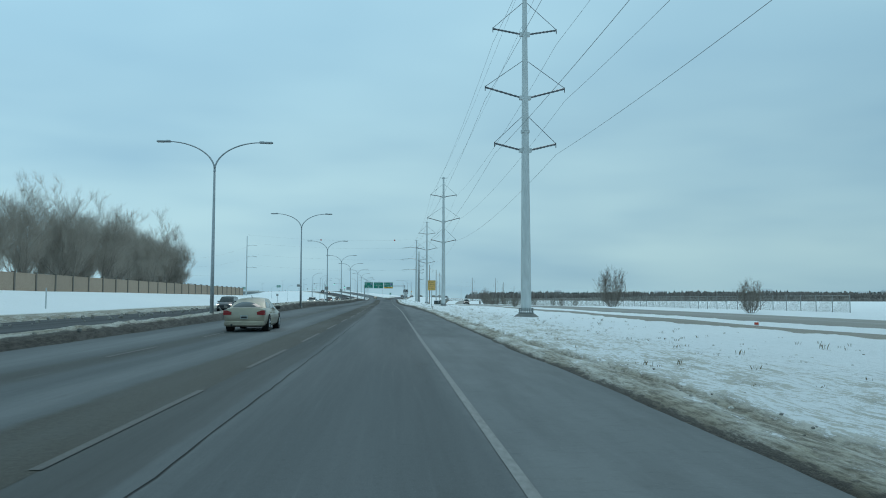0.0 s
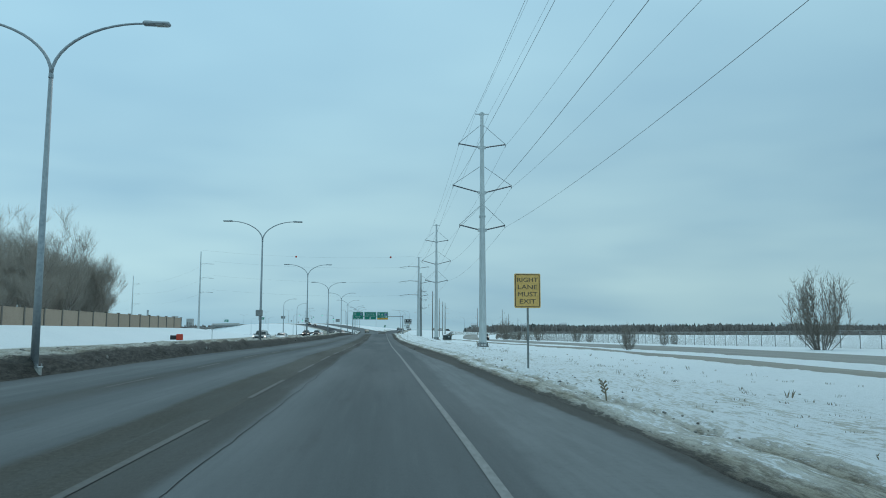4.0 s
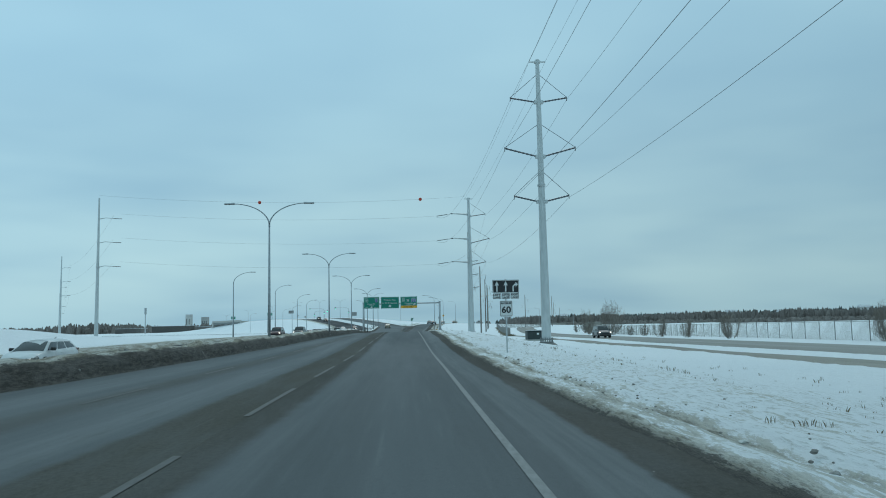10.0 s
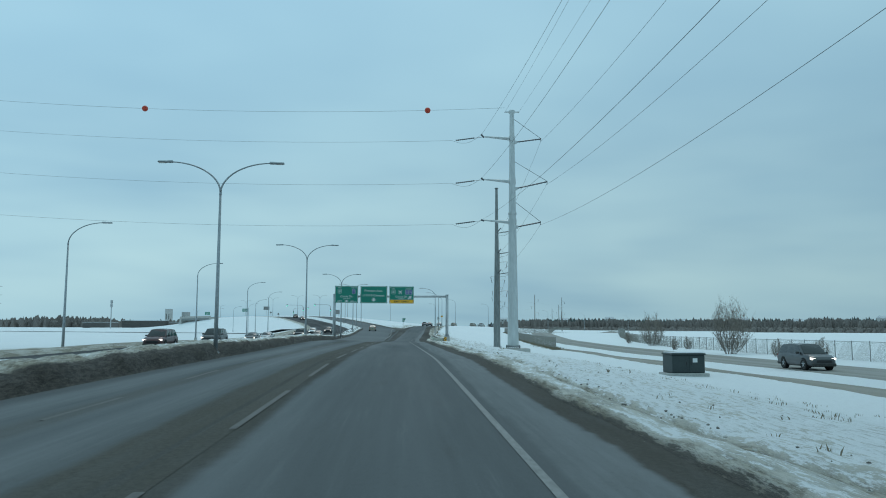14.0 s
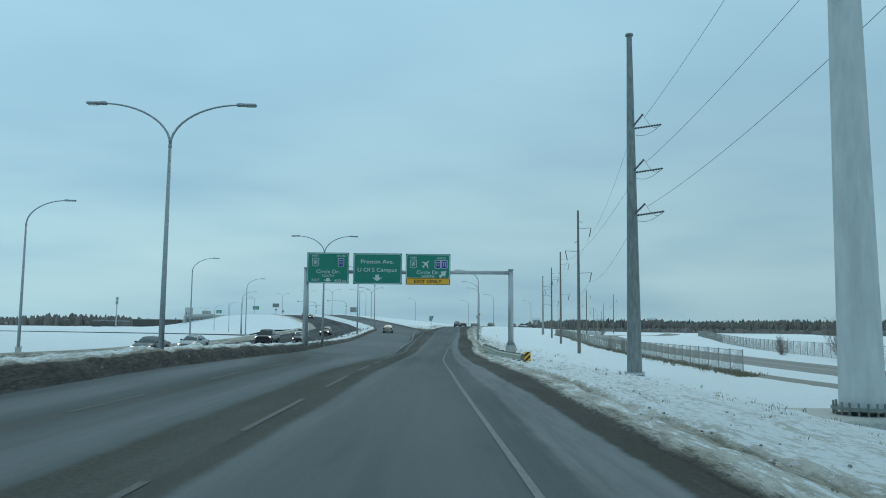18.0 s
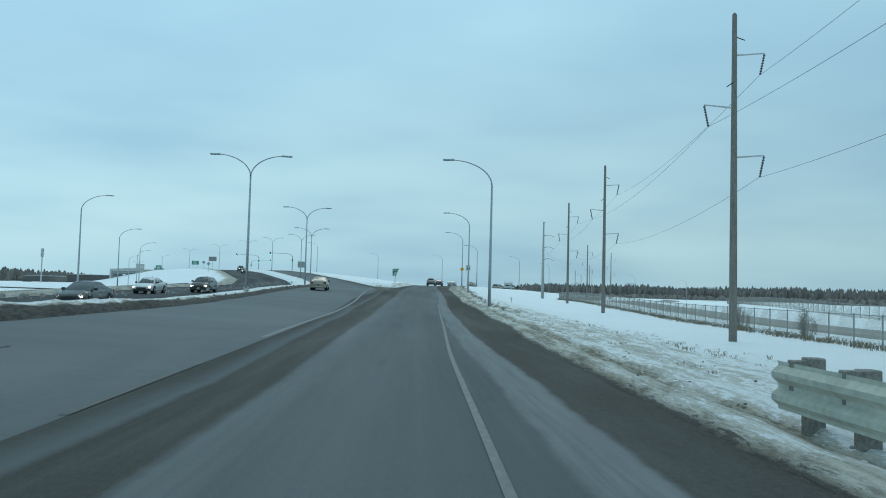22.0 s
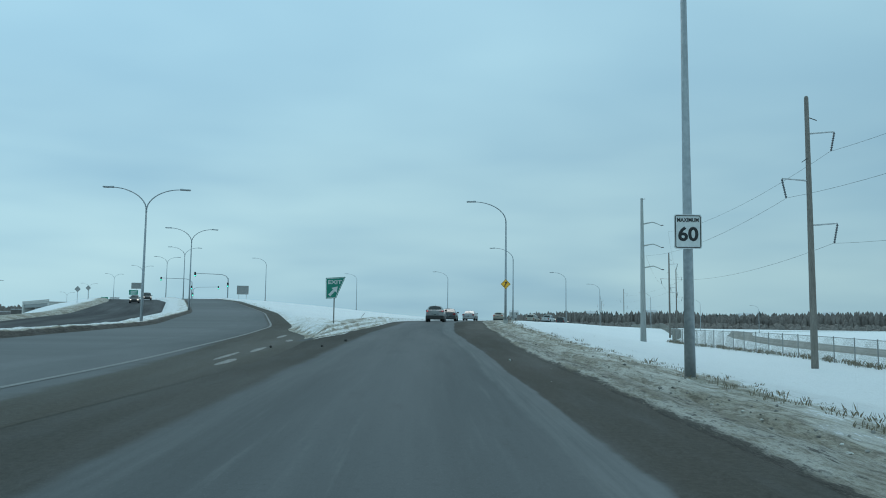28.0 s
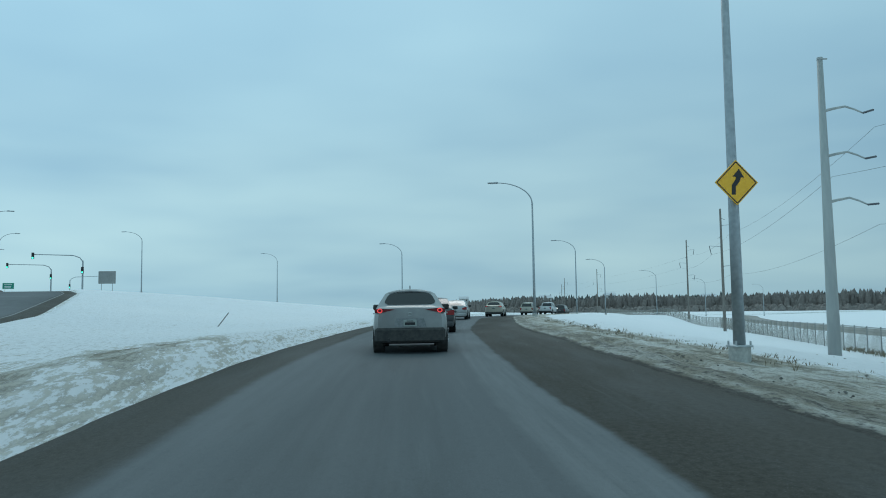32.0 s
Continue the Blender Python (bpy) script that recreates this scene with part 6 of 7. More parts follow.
t = thing("barrier_trolley", -31.2, 168.8, land(-31.2, 168.8), "red and black barrier trolley standing in the snow", "road barrier")
bm = bmesh.new()
box(bm, -0.9, 0.0, -0.3, 0.3, 0.1, 0.75, 0.05)
part("black_case", bm, M_BLACK, t)
bm = bmesh.new()
box(bm, 0.0, 0.9, -0.3, 0.3, 0.0, 0.95, 0.08)
part("red_case", bm, M_RED, t)


# ---- vehicles ----
M_GLASS = gloss("car_glass", (0.012, 0.016, 0.018), 0.06, 0.0, 0.3)
M_TYRE = surf("dirty_tyre", (0.012, 0.012, 0.012), (0.035, 0.034, 0.032), 6, 0.85)
M_RIM = gloss("alloy", (0.42, 0.43, 0.44), 0.35, 0.8)
M_CLAD = surf("road_grimed_plastic", (0.022, 0.023, 0.024), (0.06, 0.058, 0.054), 1.6, 0.7)
M_TAIL = gloss("tail_lamp", (0.16, 0.008, 0.012), 0.2, coat=0.5)
M_RING = gloss("lit_tail_ring", (0.5, 0.02, 0.03), 0.3, emit=(1.0, 0.10, 0.10), power=0.7)
M_TAILOFF = gloss("tail_lens", (0.28, 0.012, 0.014), 0.2, coat=0.5)
M_HEAD = gloss("headlamp", (0.8, 0.8, 0.78), 0.15, emit=(1.0, 0.93, 0.8), power=2.5)
# silver paint darkened to stand for the shade in the plate recess
M_RECESS = surf("shaded_silver", (0.20, 0.21, 0.215), (0.30, 0.31, 0.315), 2.0, 0.5, 0.3)
M_PLATE = gloss("plate", (0.36, 0.39, 0.37), 0.5)
M_ARCH = gloss("wheel_well", (0.008, 0.008, 0.008), 0.9)


def car_paint(name, c, metal=0.5):
    k = [min(1, v * 0.62 + 0.03) for v in c]
    m = surf(name, tuple(k), c, 0.8, 0.38, metal, big=0.8)
    m.node_tree.nodes["Principled BSDF"].inputs["Coat Weight"].default_value = 0.4
    return m


def quad_panel(bm, a, b, c, d, out, n=4, bow=0.0):
    """A thin raised panel on the quad a b c d, lifted along its normal."""
    a, b, c, d = map(Vector, (a, b, c, d))
    nor = (b - a).cross(d - a).normalized()
    if nor.dot(Vector(out)) < 0:
        nor = -nor
    grid = [[bm.verts.new(a.lerp(b, i / n).lerp(d.lerp(c, i / n), j / n) + nor * (0.008 + bow * (1 - (2 * i / n - 1) ** 2) * (1 - (2 * j / n - 1) ** 2))) for j in range(n + 1)] for i in range(n + 1)]
    for i in range(n):
        for j in range(n):
            bm.faces.new((grid[i][j], grid[i + 1][j], grid[i + 1][j + 1], grid[i][j + 1]))
    return bm


def inset(q, left, right, low, high):
    a, b, c, d = map(Vector, q)
    lo = lambda u: a.lerp(b, u)
    hi = lambda u: d.lerp(c, u)
    return [lo(left).lerp(hi(left), low), lo(1 - right).lerp(hi(1 - right), low), lo(1 - right).lerp(hi(1 - right), 1 - high), lo(left).lerp(hi(left), 1 - high)]


KINDS = {
    # stations from tail to nose: y, half width, bottom, shoulder height; then the cabin and the wheels
    "suv": dict(L=4.4, st=[(-2.2, 0.76, 0.42, 1.05), (-2.12, 0.85, 0.32, 1.11), (-1.8, 0.89, 0.26, 1.12), (-0.6, 0.9, 0.22, 1.07), (0.6, 0.9, 0.22, 1.03), (1.15, 0.89, 0.23, 1.0), (1.75, 0.86, 0.25, 0.9), (2.1, 0.76, 0.3, 0.74), (2.2, 0.6, 0.36, 0.62)],
                cab=(-2.06, -1.66, 0.35, 1.2, 0.80, 0.60, 1.55), wheels=(-1.32, 1.33, 0.345, 0.2), split=(-0.95, 0.05)),
    "sedan": dict(L=4.85, st=[(-2.42, 0.7, 0.42, 0.82), (-2.32, 0.83, 0.3, 0.98), (-1.9, 0.88, 0.25, 1.0), (-0.6, 0.89, 0.2, 0.94), (0.6, 0.89, 0.2, 0.92), (1.3, 0.88, 0.22, 0.89), (1.9, 0.85, 0.24, 0.8), (2.3, 0.74, 0.28, 0.68), (2.42, 0.58, 0.34, 0.58)],
                  cab=(-1.75, -0.85, 0.35, 1.35, 0.78, 0.57, 1.45), wheels=(-1.4, 1.45, 0.33, 0.2), split=(-0.55, 0.3)),
    "pickup": dict(L=5.8, st=[(-2.9, 0.86, 0.5, 1.1), (-2.85, 0.95, 0.42, 1.22), (-1.5, 1.0, 0.38, 1.22), (-0.4, 1.0, 0.36, 1.2), (0.9, 1.0, 0.36, 1.2), (1.5, 0.99, 0.38, 1.22), (2.3, 0.97, 0.4, 1.18), (2.75, 0.92, 0.42, 1.1), (2.88, 0.84, 0.46, 0.98)],
                   cab=(-1.1, -0.95, 0.7, 1.45, 0.88, 0.7, 1.92), wheels=(-1.75, 1.85, 0.41, 0.26), split=(-0.25, 0.55)),
    "van": dict(L=4.9, st=[(-2.45, 0.82, 0.42, 0.98), (-2.4, 0.92, 0.32, 1.06), (-1.8, 0.95, 0.28, 1.08), (-0.6, 0.96, 0.25, 1.08), (0.6, 0.96, 0.25, 1.06), (1.3, 0.95, 0.26, 1.04), (1.9, 0.92, 0.28, 1.0), (2.3, 0.84, 0.3, 0.86), (2.45, 0.7, 0.38, 0.7)],
                cab=(-2.35, -2.05, 0.45, 1.3, 0.87, 0.7, 1.78), wheels=(-1.42, 1.45, 0.37, 0.22), split=(-0.9, 0.15)),
}


def wheel_parts(parent, x, y, r, w):
    s = 1 if x > 0 else -1
    bm = bmesh.new()
    prof = [(-w / 2, r * 0.62), (-w / 2, r * 0.93), (-w * 0.36, r), (w * 0.36, r), (w / 2, r * 0.93), (w / 2, r * 0.62)]
    n = 20
    rings = [[bm.verts.new((x + u, y + q * math.cos(a), r + q * math.sin(a))) for u, q in prof] for a in (2 * math.pi * k / n for k in range(n))]
    for k in range(n):
        a, b = rings[k], rings[(k + 1) % n]
        for j in range(len(prof) - 1):
            bm.faces.new((a[j], b[j], b[j + 1], a[j + 1]))
        bm.faces.new((a[-1], b[-1], b[0], a[0]))
    wh = part("wheel", bm, M_TYRE, parent, "grimy black tyre", True)
    bm = bmesh.new()
    tube(bm, [(x + s * w * 0.30, y, r), (x + s * w * 0.34, y, r)], r * 0.62, 16)
    for k in range(5):
        a = 2 * math.pi * k / 5 + 0.3
        c, d = math.cos(a), math.sin(a)
        tube(bm, [(x + s * w * 0.42, y + 0.05 * c, r + 0.05 * d), (x + s * w * 0.38, y + r * 0.58 * c, r + r * 0.58 * d)], [0.045, 0.03], 6)
    tube(bm, [(x + s * w * 0.3, y, r), (x + s * w * 0.47, y, r)], 0.06, 10)
    part("rim", bm, M_RIM, wh, "alloy rim")


def vehicle(kind, paint, label, category, clad=False, lit=True):
    K = KINDS[kind]
    t = thing({"suv": "suv", "sedan": "sedan_car", "pickup": "pickup_truck", "van": "large_suv"}[kind], 0, 0, 0, label, category)
    bm = bmesh.new()
    ys = [q[0] for q in K["st"]]
    fine = sorted(set(np.linspace(ys[0], ys[-1], 26).round(3)) | set(ys))
    rings = []
    for y in fine:
        w, zb, zs = (float(np.interp(y, ys, [q[k] for q in K["st"]])) for k in (1, 2, 3))
        h = zs - zb
        half = [(0.0, zb), (w * 0.86, zb), (w * 0.965, zb + 0.12 * h), (w, zb + 0.42 * h), (w * 0.992, zb + 0.66 * h), (w * 0.955, zb + 0.88 * h), (w * 0.88, zb + 0.985 * h), (w * 0.55, zs + 0.02), (0.0, zs + 0.03)]
        pts = half + [(-u, v) for u, v in half[-2:0:-1]]
        rings.append([bm.verts.new((u, y, v)) for u, v in pts])
    m = len(rings[0])
    for a, b in zip(rings, rings[1:]):
        for k in range(m):
            bm.faces.new((a[k], a[(k + 1) % m], b[(k + 1) % m], b[k]))
    bm.faces.new(rings[0][::-1])
    bm.faces.new(rings[-1])
    bmesh.ops.recalc_face_normals(bm, faces=bm.faces[:])
    body = part("body", bm, paint, t, "", True)
    body.data.set_sharp_from_angle(angle=radians(38))
    rb, rt, ft, fb, wb, wr, zr_ = K["cab"]
    zs = lambda y: float(np.interp(y, ys, [q[3] for q in K["st"]]))
    wr = wr if wr > 0.3 else 0.6
    z0r, z0f = zs(rb) - 0.02, zs(fb) - 0.02
    bm = bmesh.new()
    n = 12
    rings = []
    prof = []
    for k in range(n + 1):
        u = k / n
        y = rt + (ft - rt) * u
        prof.append((y, zr_ - (0.02 if kind == "suv" and u < 0.5 else 0.05) * (2 * u - 1) ** 2 - 0.035 * max(0, 1 - 2 * u) * (kind in ("pickup", "van"))))
    crown = 0.05 if kind == "suv" else 0.0
    slope = (rt - rb) / (zr_ - 0.02 - z0r)
    top = []
    for y, z in prof:
        back = slope if kind == "suv" and y == rt else 0.0
        top.append([bm.verts.new((s * wr * c, y - back * (0.06 * c * c + crown * c ** 6), z - 0.06 * c * c - crown * c ** 6)) for s, c in ((-1, 1), (-1, 0.85), (-1, 0.45), (1, 0), (1, 0.45), (1, 0.85), (1, 1))])
    base_l = [bm.verts.new((-wb, rb + (fb - rb) * k / n, zs(rb + (fb - rb) * k / n) - 0.03)) for k in range(n + 1)]
    base_r = [bm.verts.new((wb, rb + (fb - rb) * k / n, zs(rb + (fb - rb) * k / n) - 0.03)) for k in range(n + 1)]
    for k in range(n):
        for j in range(6):
            bm.faces.new((top[k][j], top[k][j + 1], top[k + 1][j + 1], top[k + 1][j]))
        bm.faces.new((base_l[k], top[k][0], top[k + 1][0], base_l[k + 1]))
        bm.faces.new((base_r[k + 1], top[k + 1][6], top[k][6], base_r[k]))
    bm.faces.new([base_l[0], base_r[0]] + top[0][::-1])
    bm.faces.new([base_r[n], base_l[n]] + top[n])
    bmesh.ops.recalc_face_normals(bm, faces=bm.faces[:])
    cab = part("cabin", bm, paint, t, "", True)
    cab.data.set_sharp_from_angle(angle=radians(35))
    zt = zr_ - 0.11
    rear = [(-wb, rb, z0r), (wb, rb, z0r), (wr, rt, zt - 0.035), (-wr, rt, zt - 0.035)]
    front = [(wb, fb, z0f), (-wb, fb, z0f), (-wr, ft, zt), (wr, ft, zt)]
    for name, q, out, ins in (("rear_window", rear, (0, -1, 0.3), (0.07, 0.07, 0.16, 0.06)), ("windscreen", front, (0, 1, 0.3), (0.06, 0.06, 0.08, 0.04))):
        bm = bmesh.new()
        if kind == "suv" and name == "rear_window":
            half = [(0.0, 1.165), (0.5, 1.17), (0.575, 1.19), (0.6, 1.225), (0.585, 1.27), (0.535, 1.36), (0.49, 1.405), (0.41, 1.43), (0.2, 1.445), (0.0, 1.448)]
            edge = half + [(-x, z) for x, z in half[-2:0:-1]]
            pane = [bm.verts.new((x, rb + slope * (z - z0r) - 0.012, z)) for x, z in edge]
            bm.faces.new(pane)
            rim = [bm.verts.new((x * 1.02, rb + slope * (z - z0r) + 0.01, 1.3 + (z - 1.3) * 1.03)) for x, z in edge]
            for k in range(len(edge)):
                j = (k + 1) % len(edge)
                bm.faces.new((pane[k], pane[j], rim[j], rim[k]))
            bmesh.ops.recalc_face_normals(bm, faces=bm.faces[:])
        else:
            quad_panel(bm, *inset(q, *ins), out, 6, 0.03)
        part(name, bm, M_GLASS, t, "dark tinted glass", name == "windscreen" or kind != "suv")
    for s in (-1, 1):
        side = [(s * wb, rb, z0r), (s * wb, fb, z0f), (s * wr, ft, zt), (s * wr, rt, zt - 0.02)]
        lo, hi = K["split"]
        cuts = [(0.05, 1 - (lo - rb) / (fb - rb) + 0.015), ((lo - rb) / (fb - rb) + 0.015, 1 - (hi - rb) / (fb - rb) + 0.015), ((hi - rb) / (fb - rb) + 0.015, 0.05)]
        for l_, r_ in cuts:
            bm = bmesh.new()
            quad_panel(bm, *inset(side, max(l_, 0.03), max(r_, 0.03), 0.1, 0.1), (s, 0, 0.2), 3, 0.01)
            part("side_window", bm, M_GLASS, t, "", True)
        bm = bmesh.new()
        box(bm, min(s * (wb + 0.02), s * (wb + 0.24)), max(s * (wb + 0.02), s * (wb + 0.24)), fb - 0.55, fb - 0.42, zs(fb) + 0.02, zs(fb) + 0.17, 0.03)
        part("wing_mirror", bm, M_CLAD, t)
        for y in (lo + 0.0, hi + 0.05):
            bm = bmesh.new()
            w = float(np.interp(y, ys, [q[1] for q in K["st"]]))
            box(bm, min(s * w * 0.98, s * (w + 0.025)), max(s * w * 0.98, s * (w + 0.025)), y - 0.42, y - 0.24, zs(y) - 0.16, zs(y) - 0.125, 0.008)
            part("door_handle", bm, paint, t)
        for y in K["wheels"][:2]:
            w = float(np.interp(y, ys, [q[1] for q in K["st"]]))
            r, tw = K["wheels"][2:]
            bm = bmesh.new()
            tube(bm, [(s * (w - 0.25), y, r + 0.02), (s * (w + 0.004), y, r + 0.02)], r + 0.055, 20)
            part("wheel_arch", bm, M_CLAD if clad else M_ARCH, t)
            wheel_parts(t, s * (w - tw / 2 + 0.018), y, r, tw)
    y0, y1 = ys[0], ys[-1]
    zb0, zs0, w0 = K["st"][1][2], K["st"][1][3], K["st"][1][1]
    # tail: lamps, bumper, plate recess, pipe
    for s in (-1, 1):
        bm = bmesh.new()
        if kind == "suv":
            plate(bm, [(s * 0.83, zs0 - 0.145), (s * 0.84, zs0 - 0.05), (s * 0.66, zs0 - 0.04), (s * 0.36, zs0 - 0.065), (s * 0.62, zs0 - 0.13)][::-s], ys[0] - 0.02, ys[0] + 0.22)
        elif kind == "sedan":
            plate(bm, [(s * 0.85, zs0 - 0.27), (s * 0.85, zs0 - 0.07), (s * 0.70, zs0 - 0.08), (s * 0.52, zs0 - 0.15), (s * 0.54, zs0 - 0.26)][::-s], ys[0] - 0.03, ys[0] + 0.2)
        else:
            plate(bm, [(s * w0 * 0.97, zs0 - 0.42), (s * w0 * 0.97, zs0 - 0.08), (s * w0 * 0.82, zs0 - 0.08), (s * w0 * 0.82, zs0 - 0.42)][::-s], ys[0] - 0.02, ys[0] + 0.2)
        bmesh.ops.recalc_face_normals(bm, faces=bm.faces[:])
        lamp = part("tail_lamp", bm, M_TAIL if kind == "suv" else M_TAILOFF, t, "red tail lamp")
        bm = bmesh.new()
        if kind == "suv":
            tube(bm, [(s * 0.71 + 0.052 * math.cos(a), y0 - 0.03, zs0 - 0.092 + 0.045 * math.sin(a)) for a in (2 * math.pi * k / 16 for k in range(17))], 0.011, 6)
        else:
            tube(bm, [(s * 0.70, y0 - 0.045, zs0 - 0.16), (s * 0.70, y0 - 0.03, zs0 - 0.16)], 0.05, 14)
        part("lamp_ring", bm, M_RING if kind == "suv" else M_TAILOFF, lamp)
        yf = K["st"][-2][0]
        wf, zf = K["st"][-2][1], K["st"][-2][3]
        bm = bmesh.new()
        plate(bm, [(s * wf * 1.0, zf - 0.16), (s * wf * 1.0, zf - 0.02), (s * wf * 0.52, zf - 0.08), (s * wf * 0.55, zf - 0.18)][::s], yf - 0.12, yf + 0.075)
        bmesh.ops.recalc_face_normals(bm, faces=bm.faces[:])
        part("headlamp", bm, M_HEAD, t, "lit headlamp")
    bm = bmesh.new()
    top = 0.61 if clad else zb0 + 0.16
    box(bm, -w0 * 0.985, w0 * 0.985, y0 - 0.055, y0 + 0.35, zb0 - 0.06, top, 0.05)
    part("rear_bumper", bm, paint if kind == "sedan" else M_CLAD, t, "body-coloured bumper" if kind == "sedan" else "dirty dark plastic bumper")
    bm = bmesh.new()
    box(bm, -K["st"][-2][1] * 0.98, K["st"][-2][1] * 0.98, y1 - 0.32, y1 + 0.03, K["st"][-2][2] - 0.04, K["st"][-2][2] + 0.18, 0.05)
    part("front_bumper", bm, M_CLAD, t)
    bm = bmesh.new()
    box(bm, -K["st"][-1][1] * 0.75, K["st"][-1][1] * 0.75, y1 - 0.03, y1 + 0.02, K["st"][-1][3] - 0.2, K["st"][-1][3] - 0.02, 0.015)
    part("grille", bm, M_BLACK, t)
    if clad:
        for s in (-1, 1):
            bm = bmesh.new()
            box(bm, min(s * 0.84, s * 0.912), max(s * 0.84, s * 0.912), -0.95, 0.95, 0.2, 0.40, 0.02)
            part("sill_cladding", bm, M_CLAD, t)
        # flat panel, no real hollow: the recess's shade is in its colour
        bm = bmesh.new()
        plate(bm, [(-0.39, 0.63), (0.39, 0.63), (0.33, 0.83), (-0.33, 0.83)], y0 - 0.012, y0 + 0.03)
        part("plate_recess", bm, M_RECESS, t, "shaded recess round the plate")
        bm = bmesh.new()
        tube(bm, [(0.05 * math.cos(a), y0 - 0.02, 0.93 + 0.036 * math.sin(a)) for a in (2 * math.pi * k / 14 for k in range(15))], 0.008, 5)
        part("badge", bm, M_RIM, t)
        bm = bmesh.new()
        lip = [(-0.52 + 1.04 * k / 10) for k in range(11)]
        rows = [[bm.verts.new((x, rt + dy, zr_ - 0.024 + dz - 0.17 * x * x - 1.1 * x ** 6)) for x in lip] for dy, dz in ((0.1, 0.006), (-0.1, -0.022), (-0.1, -0.05), (0.0, -0.05))]
        for p, q in zip(rows, rows[1:]):
            for k in range(10):
                bm.faces.new((p[k], p[k + 1], q[k + 1], q[k]))
        part("spoiler", bm, paint, t)
    zp = 0.72 if clad else zs0 - (0.26 if kind != "sedan" else 0.36)
    bm = bmesh.new()
    box(bm, -0.155, 0.155, y0 - 0.045, y0 - 0.02, zp - 0.08, zp + 0.08, 0.006)
    pl = part("number_plate", bm, M_PLATE, t, "pale number plate")
    bm = bmesh.new()
    plate(bm, [(-0.12, zp - 0.045), (0.12, zp - 0.045), (0.12, zp + 0.02), (-0.12, zp + 0.02)], y0 - 0.05, y0 - 0.044)
    plate(bm, [(-0.08, zp + 0.04), (0.08, zp + 0.04), (0.08, zp + 0.06), (-0.08, zp + 0.06)], y0 - 0.05, y0 - 0.044)
    part("plate_bar", bm, M_BLACK, pl)
    bm = bmesh.new()
    tube(bm, [(-0.5, y0 - 0.07, zb0 - 0.0), (-0.5, y0 + 0.1, zb0 - 0.0)], 0.045, 10)
    part("exhaust_pipe", bm, M_DARK, t)
    bm = bmesh.new()
    box(bm, -w0 * 0.8, w0 * 0.8, y0 + 0.3, y1 - 0.3, zb0 - 0.1, zb0 + 0.05, 0.02)
    part("underbody", bm, M_ARCH, t)
    bm = bmesh.new()
    tube(bm, [(0, rt + 0.25, zr_ - 0.02), (0, rt + 0.05, zr_ + 0.06)], 0.012, 6)
    part("aerial", bm, M_CLAD, t)
    if kind == "pickup":
        bm = bmesh.new()
        box(bm, -0.82, 0.82, -2.72, -1.2, 1.18, 1.258, 0.01)
        part("bed_cover", bm, M_CLAD, t)
    return t


P_SILVER = car_paint("silver_paint", (0.43, 0.435, 0.435), 0.35)
P_BEIGE = car_paint("beige_paint", (0.42, 0.37, 0.28), 0.35)
P_WHITE = car_paint("white_paint", (0.68, 0.69, 0.69), 0.0)
P_BLACK = car_paint("black_paint", (0.02, 0.021, 0.023), 0.2)
P_GREY = car_paint("dark_grey_paint", (0.07, 0.075, 0.08), 0.4)
P_MAROON = car_paint("maroon_paint", (0.09, 0.03, 0.03), 0.3)
P_CREAM = car_paint("dusty_cream_paint", (0.48, 0.44, 0.36), 0.1)


def park(ob, x, y, road, turn):
    slope = math.degrees(math.atan2(float(road(y + 2) - road(y - 2)), 4.0))
    ob.matrix_world = pose(x, y, float(road(y)) + 0.005, slope * (1 if abs(turn) < 90 else -1), 0, turn)


park(vehicle("suv", P_SILVER, "silver compact suv with dark grimy lower cladding on the ramp", "car", True), 3.58, 483.4, lane_z, heading(drive_x, 478))
park(vehicle("sedan", P_BEIGE, "dusty beige sedan with red tail lamps on the main carriageway", "car"), float(lamp_x(408)) + 4.05, 408.0, main_z, heading(lamp_x, 408))
park(vehicle("sedan", P_BEIGE, "dusty beige sedan with red tail lamps in the inner lane", "car"), float(lamp_x(17)) + 5.25, 17.0, main_z, heading(lamp_x, 17))
park(vehicle("sedan", P_GREY, "dark grey sedan ahead on the ramp", "car"), 5.65, 496.0, lane_z, heading(drive_x, 494))
park(vehicle("sedan", P_SILVER, "pale silver sedan queued on the curving ramp", "car"), 10.2, 520.5, lane_z, heading(drive_x, 520))
park(vehicle("suv", P_CREAM, "dusty cream suv queued on the curving ramp", "car"), 17.2, 541.0, lane_z, heading(drive_x, 541))
park(vehicle("van", P_CREAM, "dusty pale large suv further along the ramp", "car"), 28.0, 571.0, lane_z, heading(drive_x, 568))
park(vehicle("pickup", P_WHITE, "white pickup truck far along the ramp", "pickup truck"), 32.5, 577.5, lane_z, heading(drive_x, 577))
park(vehicle("van", P_BLACK, "black large suv far along the ramp", "car"), 38.5, 591.0, lane_z, heading(drive_x, 591))
